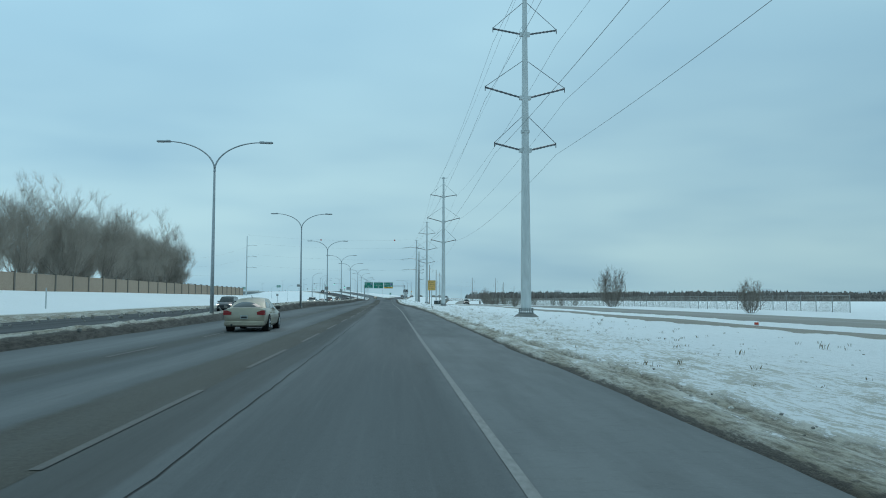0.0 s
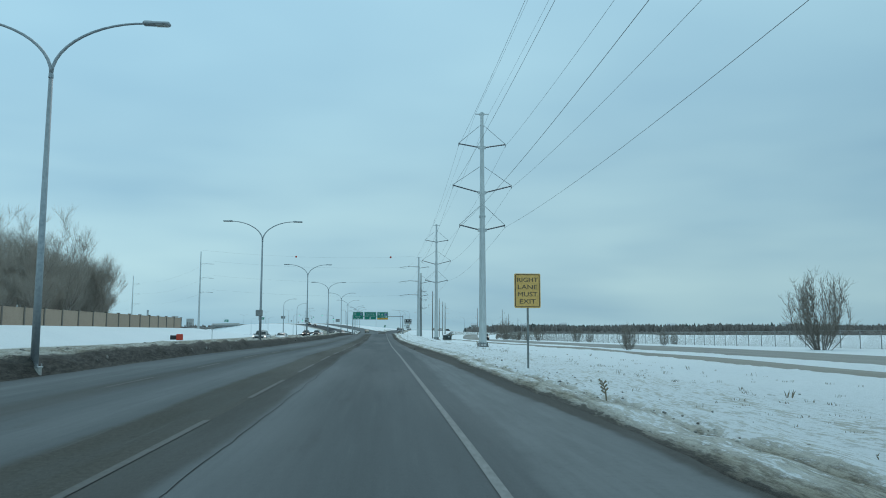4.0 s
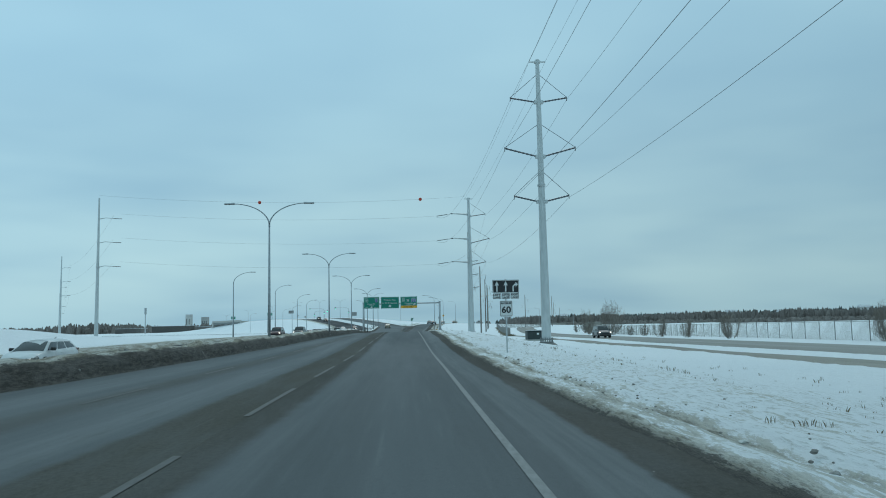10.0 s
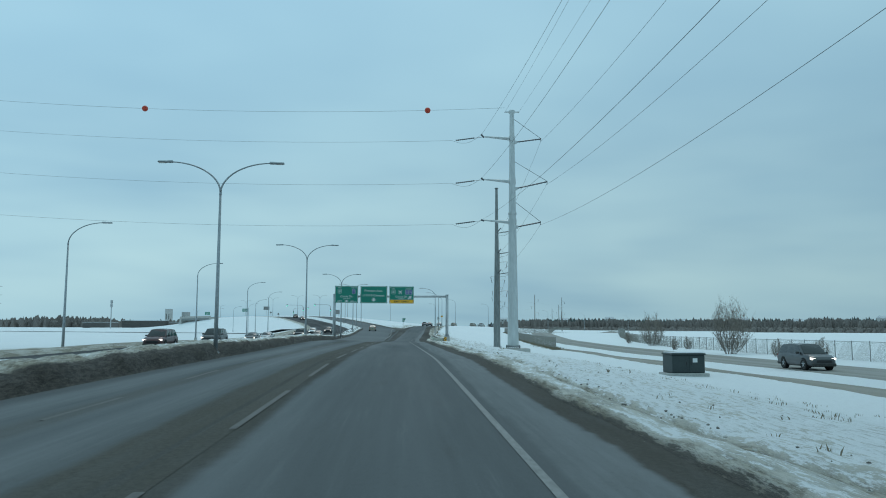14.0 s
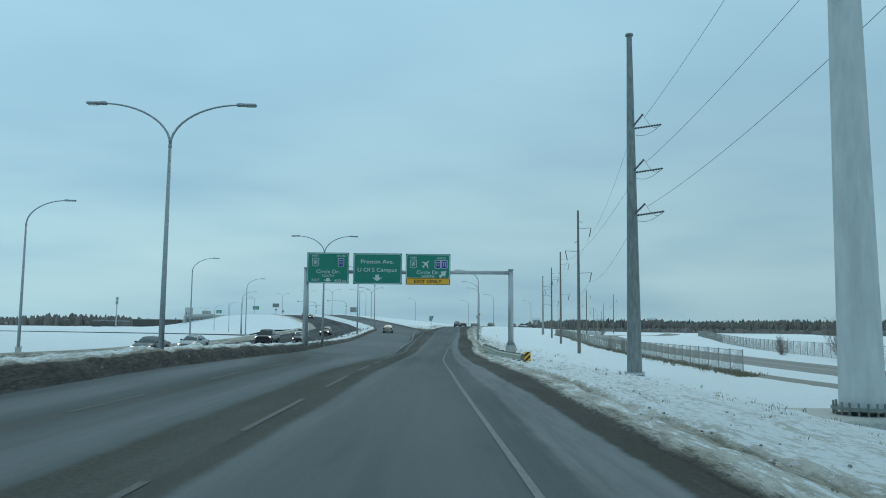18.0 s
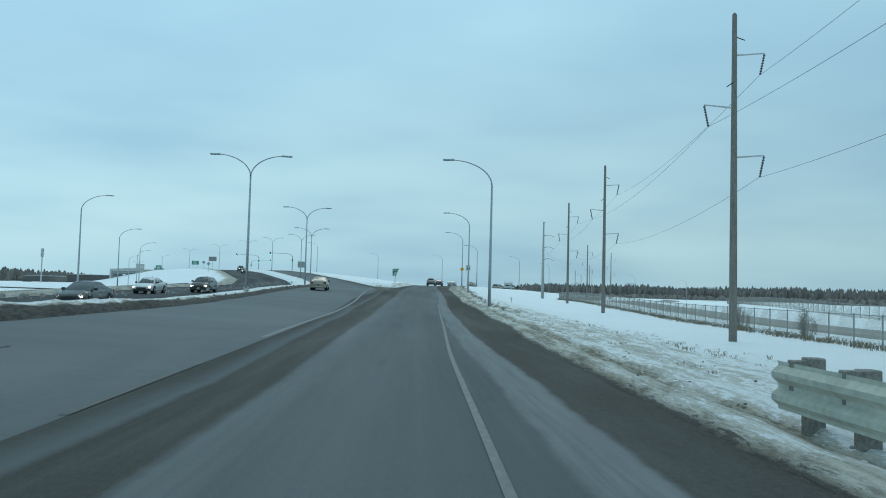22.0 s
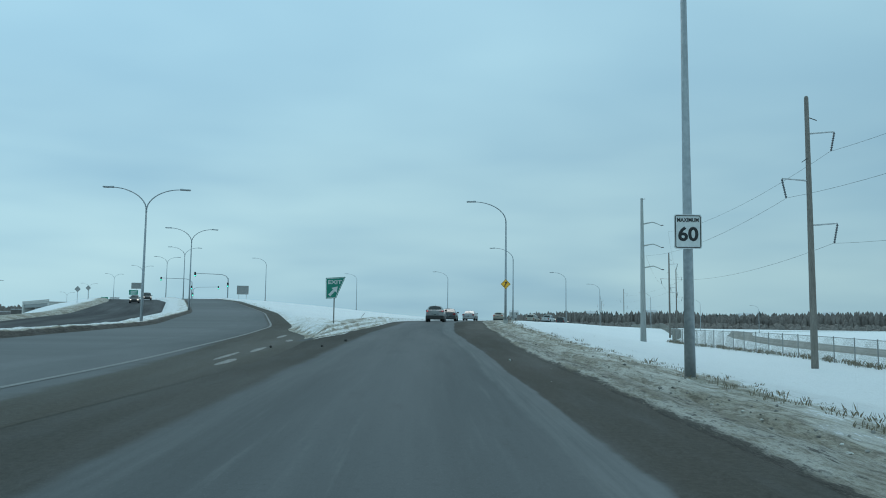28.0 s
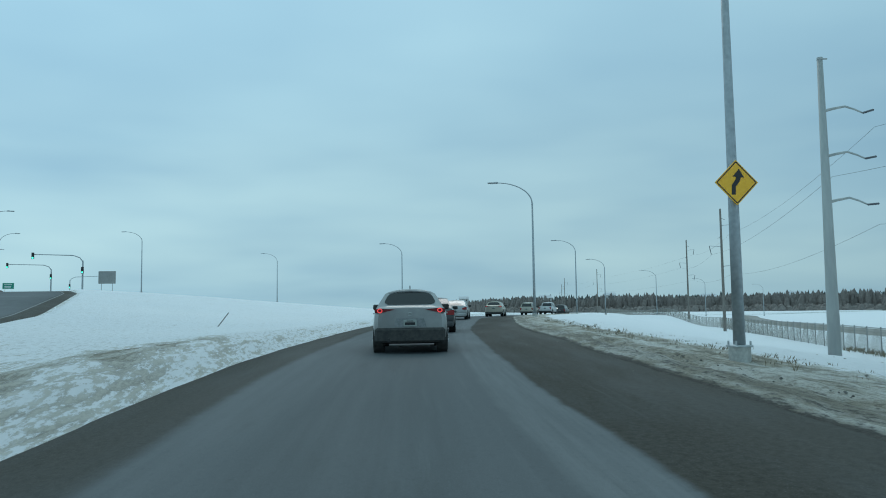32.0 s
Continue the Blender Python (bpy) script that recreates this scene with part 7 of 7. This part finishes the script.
oncoming = [("pickup", P_SILVER, "silver pickup truck with lit headlamps, oncoming", "pickup truck", -18.0, 167.0), ("suv", P_WHITE, "white suv oncoming beyond the snow bank", "car", -17.4, 183.0),
            ("van", P_GREY, "dark grey large suv oncoming beyond the snow bank", "car", -17.6, 76.0), ("van", P_MAROON, "dark maroon suv with a roof rack line, oncoming", "car", -24.2, 278.0),
            ("van", P_BLACK, "black suv oncoming with lit headlamps", "car", -22.3, 290.0), ("sedan", P_GREY, "dark grey sedan oncoming", "car", -25.8, 327.0), ("sedan", P_SILVER, "silver sedan oncoming behind another", "car", -25.4, 337.0),
            ("pickup", P_BLACK, "black pickup truck oncoming with lit headlamps", "pickup truck", -22.7, 357.0), ("sedan", P_BLACK, "black sedan oncoming by the snow bank", "car", -20.8, 369.0),
            ("sedan", P_WHITE, "white sedan oncoming round the bend", "car", -24.9, 393.0), ("suv", P_BLACK, "black suv oncoming round the bend", "car", -21.9, 400.0),
            ("van", P_GREY, "grey suv oncoming near the crest", "car", float(lamp_x(590)) - 6, 590.0), ("suv", P_BLACK, "black suv oncoming near the crest", "car", float(lamp_x(560)) - 9, 560.0)]
for kind, paint, label, cat, x, y in oncoming:
    x = min(x, float(lamp_x(y)) - 5.0)
    park(vehicle(kind, paint, label, cat), x, y, lambda v: main_z(v) - 0.35, 180 + heading(lamp_x, y))
sv = vehicle("van", P_GREY, "dark grey suv with lit headlamps on the service road", "car")
park(sv, 26.6, 259.0, lambda y: land(26.6, y) + 0.17, 180 + heading(service_x, 259))


# ---- trees and bushes ----
def bare_tree(seed, tall, spread, limbs, twigs, trunk_r):
    """Two bmeshes: the trunk with its limbs, and the fine twigs of the crown."""
    rnd = random.Random(seed)
    wood, fine = bmesh.new(), bmesh.new()
    tips = []

    def grow(p, d, length, r, depth):
        pts, rad = [p], [r]
        n = 4
        for k in range(n):
            d = (d + Vector((rnd.uniform(-1, 1), rnd.uniform(-1, 1), rnd.uniform(-0.3, 0.7))) * 0.16).normalized()
            p = p + d * length / n
            pts.append(p)
            rad.append(max(r * (1 - 0.8 * (k + 1) / n), 0.008))
        tube(wood, pts, rad, 5 if depth < 2 else 3, False)
        tips.extend((q, d) for q in pts[2:])
        if depth < 3:
            for _ in range(limbs if depth == 0 else 4):
                k = rnd.randint(1 if depth else 1, n)
                a = rnd.uniform(0, 2 * math.pi)
                side = Vector((math.cos(a), math.sin(a), 0)) * spread + Vector((0, 0, rnd.uniform(0.5, 1.1)))
                grow(pts[k], (d * 0.35 + side).normalized(), length * rnd.uniform(0.42, 0.7), rad[k] * 0.6, depth + 1)

    grow(Vector((0, 0, -0.3)), Vector((0, 0, 1)), tall * 0.55, trunk_r, 0)
    for _ in range(twigs):
        q, d = rnd.choice(tips)
        e = (d * 0.8 + Vector((rnd.uniform(-1, 1), rnd.uniform(-1, 1), rnd.uniform(-0.2, 1.2)))).normalized()
        m = q + e * rnd.uniform(0.3, 0.8) * tall / 12
        z = m + (e + Vector((rnd.uniform(-0.6, 0.6), rnd.uniform(-0.6, 0.6), 0.35))).normalized() * rnd.uniform(0.4, 0.9) * tall / 12
        tube(fine, [q, m, z], [0.010, 0.007, 0.003], 3, False)
    return wood, fine


def tree_thing(name, seed, tall, spread, limbs, twigs, trunk_r, label, category, group):
    t = thing(name, 0, 0, 0, label, category, group)
    wood, fine = bare_tree(seed, tall, spread, limbs, twigs, trunk_r)
    part("trunk", wood, M_BARK, t, "", True)
    part("crown", fine, M_TWIG, t, "leafless twigs")
    return t


kinds = [tree_thing("bare_tree", 11, 16, 0.62, 10, 2400, 0.17, "tall leafless poplar with upswept branches behind the barrier", "tree", "bare trees behind the barrier"),
         tree_thing("bare_tree", 12, 14.5, 0.75, 11, 2500, 0.15, "leafless spreading tree with dense twigs behind the barrier", "tree", "bare trees behind the barrier"),
         tree_thing("bare_tree", 13, 13, 0.6, 14, 3600, 0.13, "dense leafless bushy tree behind the barrier", "tree", "bare trees behind the barrier")]
rnd = random.Random(5)
spots = []
for k in range(62):
    u = k / 61
    y = 82 + 146 * u + rnd.uniform(-3, 3)
    x = -54 - 13 * u - rnd.uniform(0, 9 + 10 * u)
    spots.append((k, x, y))
for k in range(16):
    spots.append((2, -70 - rnd.uniform(0, 15), 238 + 1.2 * k))
for which in range(3):
    mine = [(x, y, land(x, y), rnd.uniform(0, 360), rnd.uniform(0.88, 1.15) * (0.93 + 0.46 * max(0.0, (y - 90) / 165))) for k, x, y in spots if (2 if y > 225 or rnd.random() < 0.35 else k % 2) == which]
    for i, (x, y, z, turn, sc) in enumerate(mine):
        m = pose(x, y, z, 0, 0, turn) @ Matrix.Scale(sc, 4)
        if i == 0:
            kinds[which].matrix_world = m
        else:
            c = copy_thing(kinds[which], pose(x, y, z, 0, 0, turn))
            c.scale = (sc, sc, sc)
def bush_thing(seed, tall, stems, twigs, label, category, girth=0.42):
    """Many stems that rise from a patch of ground into a rounded crown, forked and filled with fine twigs from low down."""
    rg = random.Random(seed)
    t = thing("bare_bush", 0, 0, 0, label, category, "bare bushes")
    wood, fine = bmesh.new(), bmesh.new()
    tips = []
    for k in range(stems):
        a, far = rg.uniform(0, 6.283), math.sqrt(rg.random())
        side = Vector((math.cos(a), math.sin(a), 0)) * far
        foot = side * 0.10 * tall + Vector((0, 0, -0.2))
        head = side * girth * tall * rg.uniform(0.85, 1.15) + Vector((0, 0, tall * (1 - 0.45 * far * far) * rg.uniform(0.82, 1.05)))
        pts = []
        for q in range(8):
            u = q / 7
            p = foot.lerp(head, u) + side * 0.10 * tall * math.sin(math.pi * u) + Vector((rg.uniform(-1, 1), rg.uniform(-1, 1), 0)) * 0.02 * tall * u
            pts.append(p)
        tube(wood, pts, [0.0045 * tall * (1 - 0.11 * q) + 0.004 for q in range(8)], 4, False)
        for q in range(1, 8):
            d = (pts[q] - pts[q - 1]).normalized()
            tips.append((pts[q], d))
            for fork in range(2):
                e = (d + Vector((rg.uniform(-1, 1), rg.uniform(-1, 1), rg.uniform(0.0, 0.5))) * 0.9).normalized()
                b1 = pts[q] + e * tall * rg.uniform(0.07, 0.14)
                b2 = b1 + (e + Vector((0, 0, 0.5))).normalized() * tall * rg.uniform(0.04, 0.09)
                tube(wood, [pts[q], b1, b2], [0.0026 * tall, 0.0018 * tall, 0.006], 3, False)
                tips += [(b1, e), (b2, e)]
    for k in range(twigs):
        q, d = rg.choice(tips)
        e = (d * 0.7 + Vector((rg.uniform(-1, 1), rg.uniform(-1, 1), rg.uniform(-0.2, 0.9)))).normalized()
        m = q + e * rg.uniform(0.03, 0.07) * tall
        z = m + (e + Vector((rg.uniform(-0.6, 0.6), rg.uniform(-0.6, 0.6), 0.3))).normalized() * rg.uniform(0.03, 0.07) * tall
        tube(fine, [q, m, z], [0.009, 0.007, 0.003], 3, False)
    part("trunk", wood, M_BARK, t, "", True)
    part("crown", fine, M_SCRUB, t, "leafless twigs")
    return t


bush_kinds = [bush_thing(21, 3.2, 22, 1700, "leafless brown bush beside the service road fence", "bush"), bush_thing(22, 2.2, 20, 1300, "low leafless scrub along the fence", "bush"),
              bush_thing(23, 6.4, 26, 2600, "tall leafless shrub in the snow beyond the service road", "bush")]
bspots = {0: [(38.8, 152.2), (23.2, 117.0), (36.2, 262.0), (36.8, 252.0), (38, 240), (44.5, 366)], 1: [(42, 205), (43.5, 185), (45, 165), (39, 280), (37.5, 318), (41, 322), (24.5, 372), (25.4, 384), (39, 289)],
          2: [(37.8, 298.8), (43.2, 346.5)]}
for which, places in bspots.items():
    for i, (x, y) in enumerate(places):
        sc = rnd.uniform(0.75, 0.95) * (0.7 if y < 160 else 1)
        c = bush_kinds[which] if i == 0 else copy_thing(bush_kinds[which], Matrix())
        c.matrix_world = pose(x, y, land(x, y), 0, 0, rnd.uniform(0, 360))
        c.scale = (sc, sc, sc)

field_tree = bush_thing(24, 6.2, 30, 3600, "rounded leafless tree in snow beyond the service road", "tree")
field_tree.name = "bare_tree"
for i, (x, y, sc) in enumerate(((40.3, 115.5, 1.0), (38.6, 58.2, 0.5), (41.5, 214.0, 0.5))):
    c = field_tree if i == 0 else copy_thing(field_tree, Matrix())
    tagged(c, "rounded leafless tree in snow beyond the service road", "tree", "small field trees")
    c.matrix_world = pose(x, y, land(x, y), 0, 0, x * 9)
    c.scale = (sc, sc, sc)


def soup(name, verts, faces, material, label, category):
    me = bpy.data.meshes.new(name)
    me.from_pydata(verts, [], faces)
    me.materials.append(material)
    return tagged(new(name, me), label, category, "", "stuff")


def spindles(spots, seed, sides=6):
    """Uneven tree shapes: rings of jittered points that taper to a top."""
    rg = random.Random(seed)
    vs, fs = [], []
    for x, y, z, h, w, conic in spots:
        base = len(vs)
        levels = [(0.0, 0.55), (0.25, 1.0), (0.5, 0.75), (0.75, 0.42)] if conic else [(0.0, 0.7), (0.3, 1.0), (0.65, 0.95), (0.88, 0.55)]
        for q, r in levels:
            for k in range(sides):
                a = 2 * math.pi * k / sides + rg.uniform(-0.3, 0.3)
                rr = w * r * rg.uniform(0.6, 1.25)
                vs.append((x + rr * math.cos(a), y + rr * math.sin(a), z + h * q + rg.uniform(-0.05, 0.05) * h))
        vs.append((x + rg.uniform(-0.2, 0.2) * w, y, z + h))
        for lv in range(len(levels) - 1):
            for k in range(sides):
                a, b = base + lv * sides + k, base + lv * sides + (k + 1) % sides
                fs.append((a, b, b + sides, a + sides))
        for k in range(sides):
            a, b = base + (len(levels) - 1) * sides + k, base + (len(levels) - 1) * sides + (k + 1) % sides
            fs.append((a, b, base + len(levels) * sides))
    return vs, fs


woods, pines = [], []
front = lambda x: float(np.interp(x, [60, 120, 260, 420, 800, 2000], [1250, 1080, 930, 850, 800, 800]))
for k in range(15000):
    x = rnd.uniform(110, 1400)
    y = front(x) - 130 + rnd.uniform(0, 260)
    woods.append((x, y, -4.0, rnd.uniform(9.5, 14.0) * (0.95 + 0.3 * noise.noise((x * 0.02, y * 0.02, 3))), rnd.uniform(0.8, 2.1), False))
for k in range(6000):
    x = rnd.uniform(105, 1300)
    woods.append((x, front(x) - 150 + rnd.uniform(0, 40), -4.0, rnd.uniform(3.5, 7.0), rnd.uniform(1.3, 3.0), False))
for k in range(4200):
    x = rnd.uniform(125, 2000)
    y = front(x) + 200 + rnd.uniform(0, 190)
    pines.append((x, y, -4.0, rnd.uniform(15.0, 18.5) * (1.12 if rnd.random() < 0.10 else 1) * (0.9 + 0.3 * noise.noise((x * 0.012, 2, 3))), rnd.uniform(2.8, 5.6), True))
for k in range(6000):
    x = rnd.uniform(-1900, -150)
    woods.append((x, 1080 + rnd.uniform(0, 200) - 0.16 * x, -3.0, rnd.uniform(9, 17) * (0.85 + 0.5 * noise.noise((x * 0.01, 7, 3))), rnd.uniform(1.2, 3.5), False))
soup("far_woods", *spindles(woods, 1, 5), M_WOODS, "brown leafless woods beyond the snowy fields", "woods")
soup("far_conifers", *spindles(pines, 2), M_CONIFER, "dark conifer belt along the horizon", "woods")

# ---- distant houses and silos ----
M_WALLH = surf("pale_house_wall", (0.34, 0.34, 0.33), (0.52, 0.51, 0.49), 0.2, 0.8, vary=0.3)
M_SHED = surf("dark_shed_cladding", (0.10, 0.09, 0.085), (0.17, 0.155, 0.145), 0.1, 0.8, vary=0.3)
M_ROOFH = surf("snowy_roof", (0.45, 0.46, 0.48), (0.7, 0.72, 0.74), 0.3, 0.8)
M_WIN = gloss("dark_window", (0.03, 0.035, 0.04), 0.2)


def house(x, y, z, w, d, h, label, flat=False, turn=0.0, glazed=True):
    t = thing("house" if not flat else "industrial_building", x, y, z, label, "house" if not flat else "building", "distant houses" if not flat else "", turn)
    bm = bmesh.new()
    box(bm, -w / 2, w / 2, -d / 2, d / 2, -2.0, h)
    part("wall", bm, M_WALLH if glazed else M_SHED, t)
    bm = bmesh.new()
    if flat:
        box(bm, -w / 2 - 0.2, w / 2 + 0.2, -d / 2 - 0.2, d / 2 + 0.2, h, h + 0.4, 0.05)
    else:
        vs = [bm.verts.new(p) for p in ((-w / 2 - 0.4, -d / 2 - 0.4, h), (w / 2 + 0.4, -d / 2 - 0.4, h), (w / 2 + 0.4, d / 2 + 0.4, h), (-w / 2 - 0.4, d / 2 + 0.4, h), (-w / 2 - 0.4, 0, h + d * 0.3), (w / 2 + 0.4, 0, h + d * 0.3))]
        for f in ((0, 1, 5, 4), (2, 3, 4, 5), (0, 4, 3), (1, 2, 5), (3, 2, 1, 0)):
            bm.faces.new([vs[i] for i in f])
    part("roof", bm, M_ROOFH, t)
    for k in range(max(2, int(w / 3.5)) if glazed else 0):
        wx = -w / 2 + (k + 0.5) * w / max(2, int(w / 3.5))
        bm = bmesh.new()
        box(bm, wx - 0.6, wx + 0.6, -d / 2 - 0.05, -d / 2 + 0.02, h * 0.45, h * 0.75)
        part("window", bm, M_WIN, t)
    return t


for k in range(16):
    x = 120 + k * 62 + rnd.uniform(-20, 20)
    house(x, front(x) + 175 + rnd.uniform(-5, 15), 5.5 + rnd.uniform(0, 3.5), rnd.uniform(8, 13), 8, rnd.uniform(2.5, 4.5), "pale suburban house with a snowy roof among far trees")
for x, y, w, h in ((-285, 1040, 42, 9.0), (-243, 1050, 34, 7.5), (-340, 1060, 30, 7.0)):
    house(x, y, -2, w, 20, h, "long low dark industrial shed on the far skyline", True, 0.0, False)
for x, y, w, h in ((-432, 1590, 9, 33), (-405, 1600, 11, 28)):
    house(x, y, -2, w, 14, h, "tall pale tower block on the far skyline", True)
for k in range(12):
    house(-300 - k * 75 + rnd.uniform(-20, 20), 1200 + rnd.uniform(-60, 100), -2, rnd.uniform(25, 60), 20, rnd.uniform(4, 9), "low pale industrial shed on the far skyline", True, rnd.uniform(-8, 8))


# ---- dead weeds and clods on the verges ----
vs, fs = [], []
for k in range(6500):
    y = rnd.uniform(-15, 340) if rnd.random() < 0.5 else rnd.uniform(340, 510)
    side = rnd.random()
    if side < 0.78:
        o = rnd.choice((rnd.gauss(3.2, 0.9), rnd.uniform(2.0, 11.0), rnd.gauss(4.8, 0.7))) if y < 370 else rnd.gauss(2.2 + 0.7 * float(smooth01((y - 405) / 25)), 0.35)
        x = float(edge_r(y)) + max(o, 1.5)
    else:
        y = rnd.uniform(445, 520)
        a, b = float(gore_l(y)), float(gore_r(y))
        if b - a < 2:
            continue
        x = rnd.uniform(a + 0.8, b - 0.8)
    z = land(x, y) + 0.02
    tallw = rnd.uniform(0.03, 0.11) * (2.0 if rnd.random() < 0.05 else 1) * (1.25 if y > 370 else 1)
    for j in range(rnd.randint(3, 7)):
        a, lean = rnd.uniform(0, 6.28), rnd.uniform(0.1, 0.7) * tallw
        bx, by = x + rnd.uniform(-0.1, 0.1), y + rnd.uniform(-0.1, 0.1)
        c, s = math.cos(a), math.sin(a)
        w = 0.0022
        n0 = len(vs)
        vs += [(bx - s * w, by + c * w, z - 0.05), (bx + s * w, by - c * w, z - 0.05), (bx + c * lean * 0.4 + s * w, by + s * lean * 0.4, z + tallw * 0.6), (bx + c * lean, by + s * lean, z + tallw)]
        fs += [(n0, n0 + 1, n0 + 2), (n0, n0 + 2, n0 + 3), (n0 + 1, n0 + 3, n0 + 2)]
for k in range(1300):
    y = 316 + 200 * rnd.random() ** 1.4
    x = float(fence_line(y)) + rnd.gauss(0.1, 0.45)
    z, tallw = land(x, y) + 0.02, rnd.uniform(0.12, 0.42)
    for j in range(5):
        a, lean = rnd.uniform(0, 6.28), rnd.uniform(0.2, 0.8) * tallw
        bx, by = x + rnd.uniform(-0.2, 0.2), y + rnd.uniform(-0.2, 0.2)
        c, s = math.cos(a), math.sin(a)
        n0 = len(vs)
        vs += [(bx - s * 0.012, by + c * 0.012, z - 0.08), (bx + s * 0.012, by - c * 0.012, z - 0.08), (bx + c * lean * 0.4 + s * 0.012, by + s * lean * 0.4, z + tallw * 0.6), (bx + c * lean, by + s * lean, z + tallw)]
        fs += [(n0, n0 + 1, n0 + 2), (n0, n0 + 2, n0 + 3), (n0 + 1, n0 + 3, n0 + 2)]
soup("dead_weeds", vs, fs, M_STRAW, "thin dead weeds poking through roadside snow", "weeds")
M_CLOD = surf("dirty_ice", (0.10, 0.092, 0.08), (0.34, 0.33, 0.31), 1.5, 0.8)
clods = []
for k in range(2200):
    y = rnd.uniform(-15, 490)
    o = abs(rnd.gauss(0.0, 0.9)) * (1 if rnd.random() < 0.93 else -0.8)
    r = rnd.uniform(0.008, 0.024) * (1.8 if rnd.random() < 0.04 else 1) * (1.0 if o > 0 else 0.55)
    x = float(edge_r(y)) + o + 0.25
    clods.append((x, y, (land(x, y) if o > 0.1 else float(lane_z(y))) - 0.01 + (0.10 if o > 0.4 else 0.0), r * 1.5, r * 1.3, False))
for k in range(900):
    y = rnd.uniform(-15, 420)
    o = rnd.uniform(-2.0, 0.9)
    r = rnd.uniform(0.03, 0.11)
    clods.append((float(lamp_x(y)) + o, y, float(main_z(y)) + (0.55 if o < 0.3 else 0.25), r * 1.6, r, False))
soup("ice_clods", *spindles(clods, 4, 5), M_CLOD, "dirty ice lumps scattered along the road edges", "ice lumps")

M_CHUNK = surf("ploughed_snow", (0.36, 0.345, 0.31), (0.74, 0.74, 0.72), 1.2, 0.8)
chunks = []
for k in range(4200):
    y = rnd.uniform(-15, 380) if rnd.random() < 0.8 else rnd.uniform(380, 520)
    o = rnd.uniform(0.4, 1.6) if rnd.random() < 0.25 else rnd.uniform(2.0, 7.0) if rnd.random() < 0.8 else rnd.uniform(5, 11)
    if noise.noise((o * 0.6, y * 0.12, 3)) < -0.1:
        continue
    r = rnd.uniform(0.015, 0.045) * (1.5 if rnd.random() < 0.05 else 1)
    x = float(edge_r(y)) + o
    chunks.append((x, y, land(x, y) - 0.01 + (0.06 if o < 2 else 0.02), r * 0.75, r, False))
soup("snow_chunks", *spindles(chunks, 6, 5), M_CHUNK, "broken lumps of ploughed snow on the verge", "snow lumps")

# a few single weeds and lumps that stand out
for x, y, h in ((9.1, 112.2, 0.62), (9.15, 156.1, 0.78), (8.4, 396.0, 0.62), (6.6, 64.0, 0.4)):
    t = thing("tall_weed", x, y, land(x, y), "single tall dead weed stalk standing in the snow", "weed", "tall weeds")
    bm = bmesh.new()
    tube(bm, [(0, 0, -0.2), (-0.03, 0, h * 0.5), (-0.1, 0.02, h)], [0.02, 0.015, 0.01], 5)
    part("stalk", bm, M_STRAW, t)
    for k in range(7):
        bm = bmesh.new()
        z = h * (0.35 + 0.09 * k)
        s = 1 if k % 2 else -1
        tube(bm, [(-0.1 * z / h, 0, z), (-0.1 * z / h + s * 0.07, 0.02, z + 0.07)], [0.012, 0.022], 5)
        part("seed_head", bm, M_STRAW, t)

M_LUMP = surf("frozen_grit", (0.022, 0.021, 0.02), (0.07, 0.066, 0.06), 9.0, 0.85)
for x, y, r, pale in ((3.73, 107.2, 0.05, 0), (3.41, 142.3, 0.05, 0), (3.33, 430.5, 0.035, 1), (2.19, 250.9, 0.05, 0), (3.12, 214.8, 0.055, 0), (-2.56, 437.0, 0.05, 0), (3.72, 177.9, 0.06, 0), (2.56, 265.0, 0.05, 0),
                      (-2.04, 441.5, 0.06, 0), (-4.24, 436.2, 0.05, 0), (-2.85, 461.2, 0.11, 0)):
    t = thing("ice_lump", x, y, max(float(lane_z(y)), land(x, y)) + 0.01, "single lump of clean white snow on the road edge" if pale else "single dark lump of frozen grit on the road edge", "ice lump", "single ice lumps")
    bm = bmesh.new()
    bmesh.ops.create_icosphere(bm, subdivisions=2, radius=r)
    for v in bm.verts:
        v.co *= 1 + 0.5 * noise.noise(v.co * 16 + Vector((x, y, 0)))
        v.co.z = max(v.co.z * 0.8 + r * 0.4, -0.05)
    part("lump", bm, M_CHUNK if pale else M_LUMP, t)

# thin slush left on the asphalt before the gore
M_SLUSH = surf("grey_slush", (0.085, 0.087, 0.083), (0.21, 0.215, 0.205), 2.5, 0.6, stretch=(1.0, 0.3, 1.0))
for x, y, w, long, turn in ((-5.6, 447.4, 0.13, 2.4, 3), (-4.5, 442.4, 0.16, 1.1, 4), (-4.43, 434.9, 0.13, 1.7, 1), (-4.7, 431.6, 0.10, 2.0, 1), (-4.2, 429.2, 0.14, 1.3, 0)):
    z = float(main_top(x, y)) + 0.004
    bm = bmesh.new()
    rims = []
    for f, h in ((1.0, -0.02), (0.8, 0.008), (0.35, 0.016)):
        rims.append([bm.verts.new((w * f * math.cos(a) * (1 + 0.5 * noise.noise((x + 2 * math.cos(a), y, a))), long * f * math.sin(a), h + (float(main_top(x, y + long * f * math.sin(a))) + 0.004 - z))) for a in (6.2832 * k / 28 for k in range(28))])
    for p, q in zip(rims, rims[1:]):
        for k in range(28):
            bm.faces.new((p[k], p[(k + 1) % 28], q[(k + 1) % 28], q[k]))
    bm.faces.new(rims[-1])
    t = thing("slush_patch", x, y, z, "thin long patch of grey slush frozen to the asphalt", "slush", "slush patches", turn)
    part("slush", bm, M_SLUSH, t, "", True)
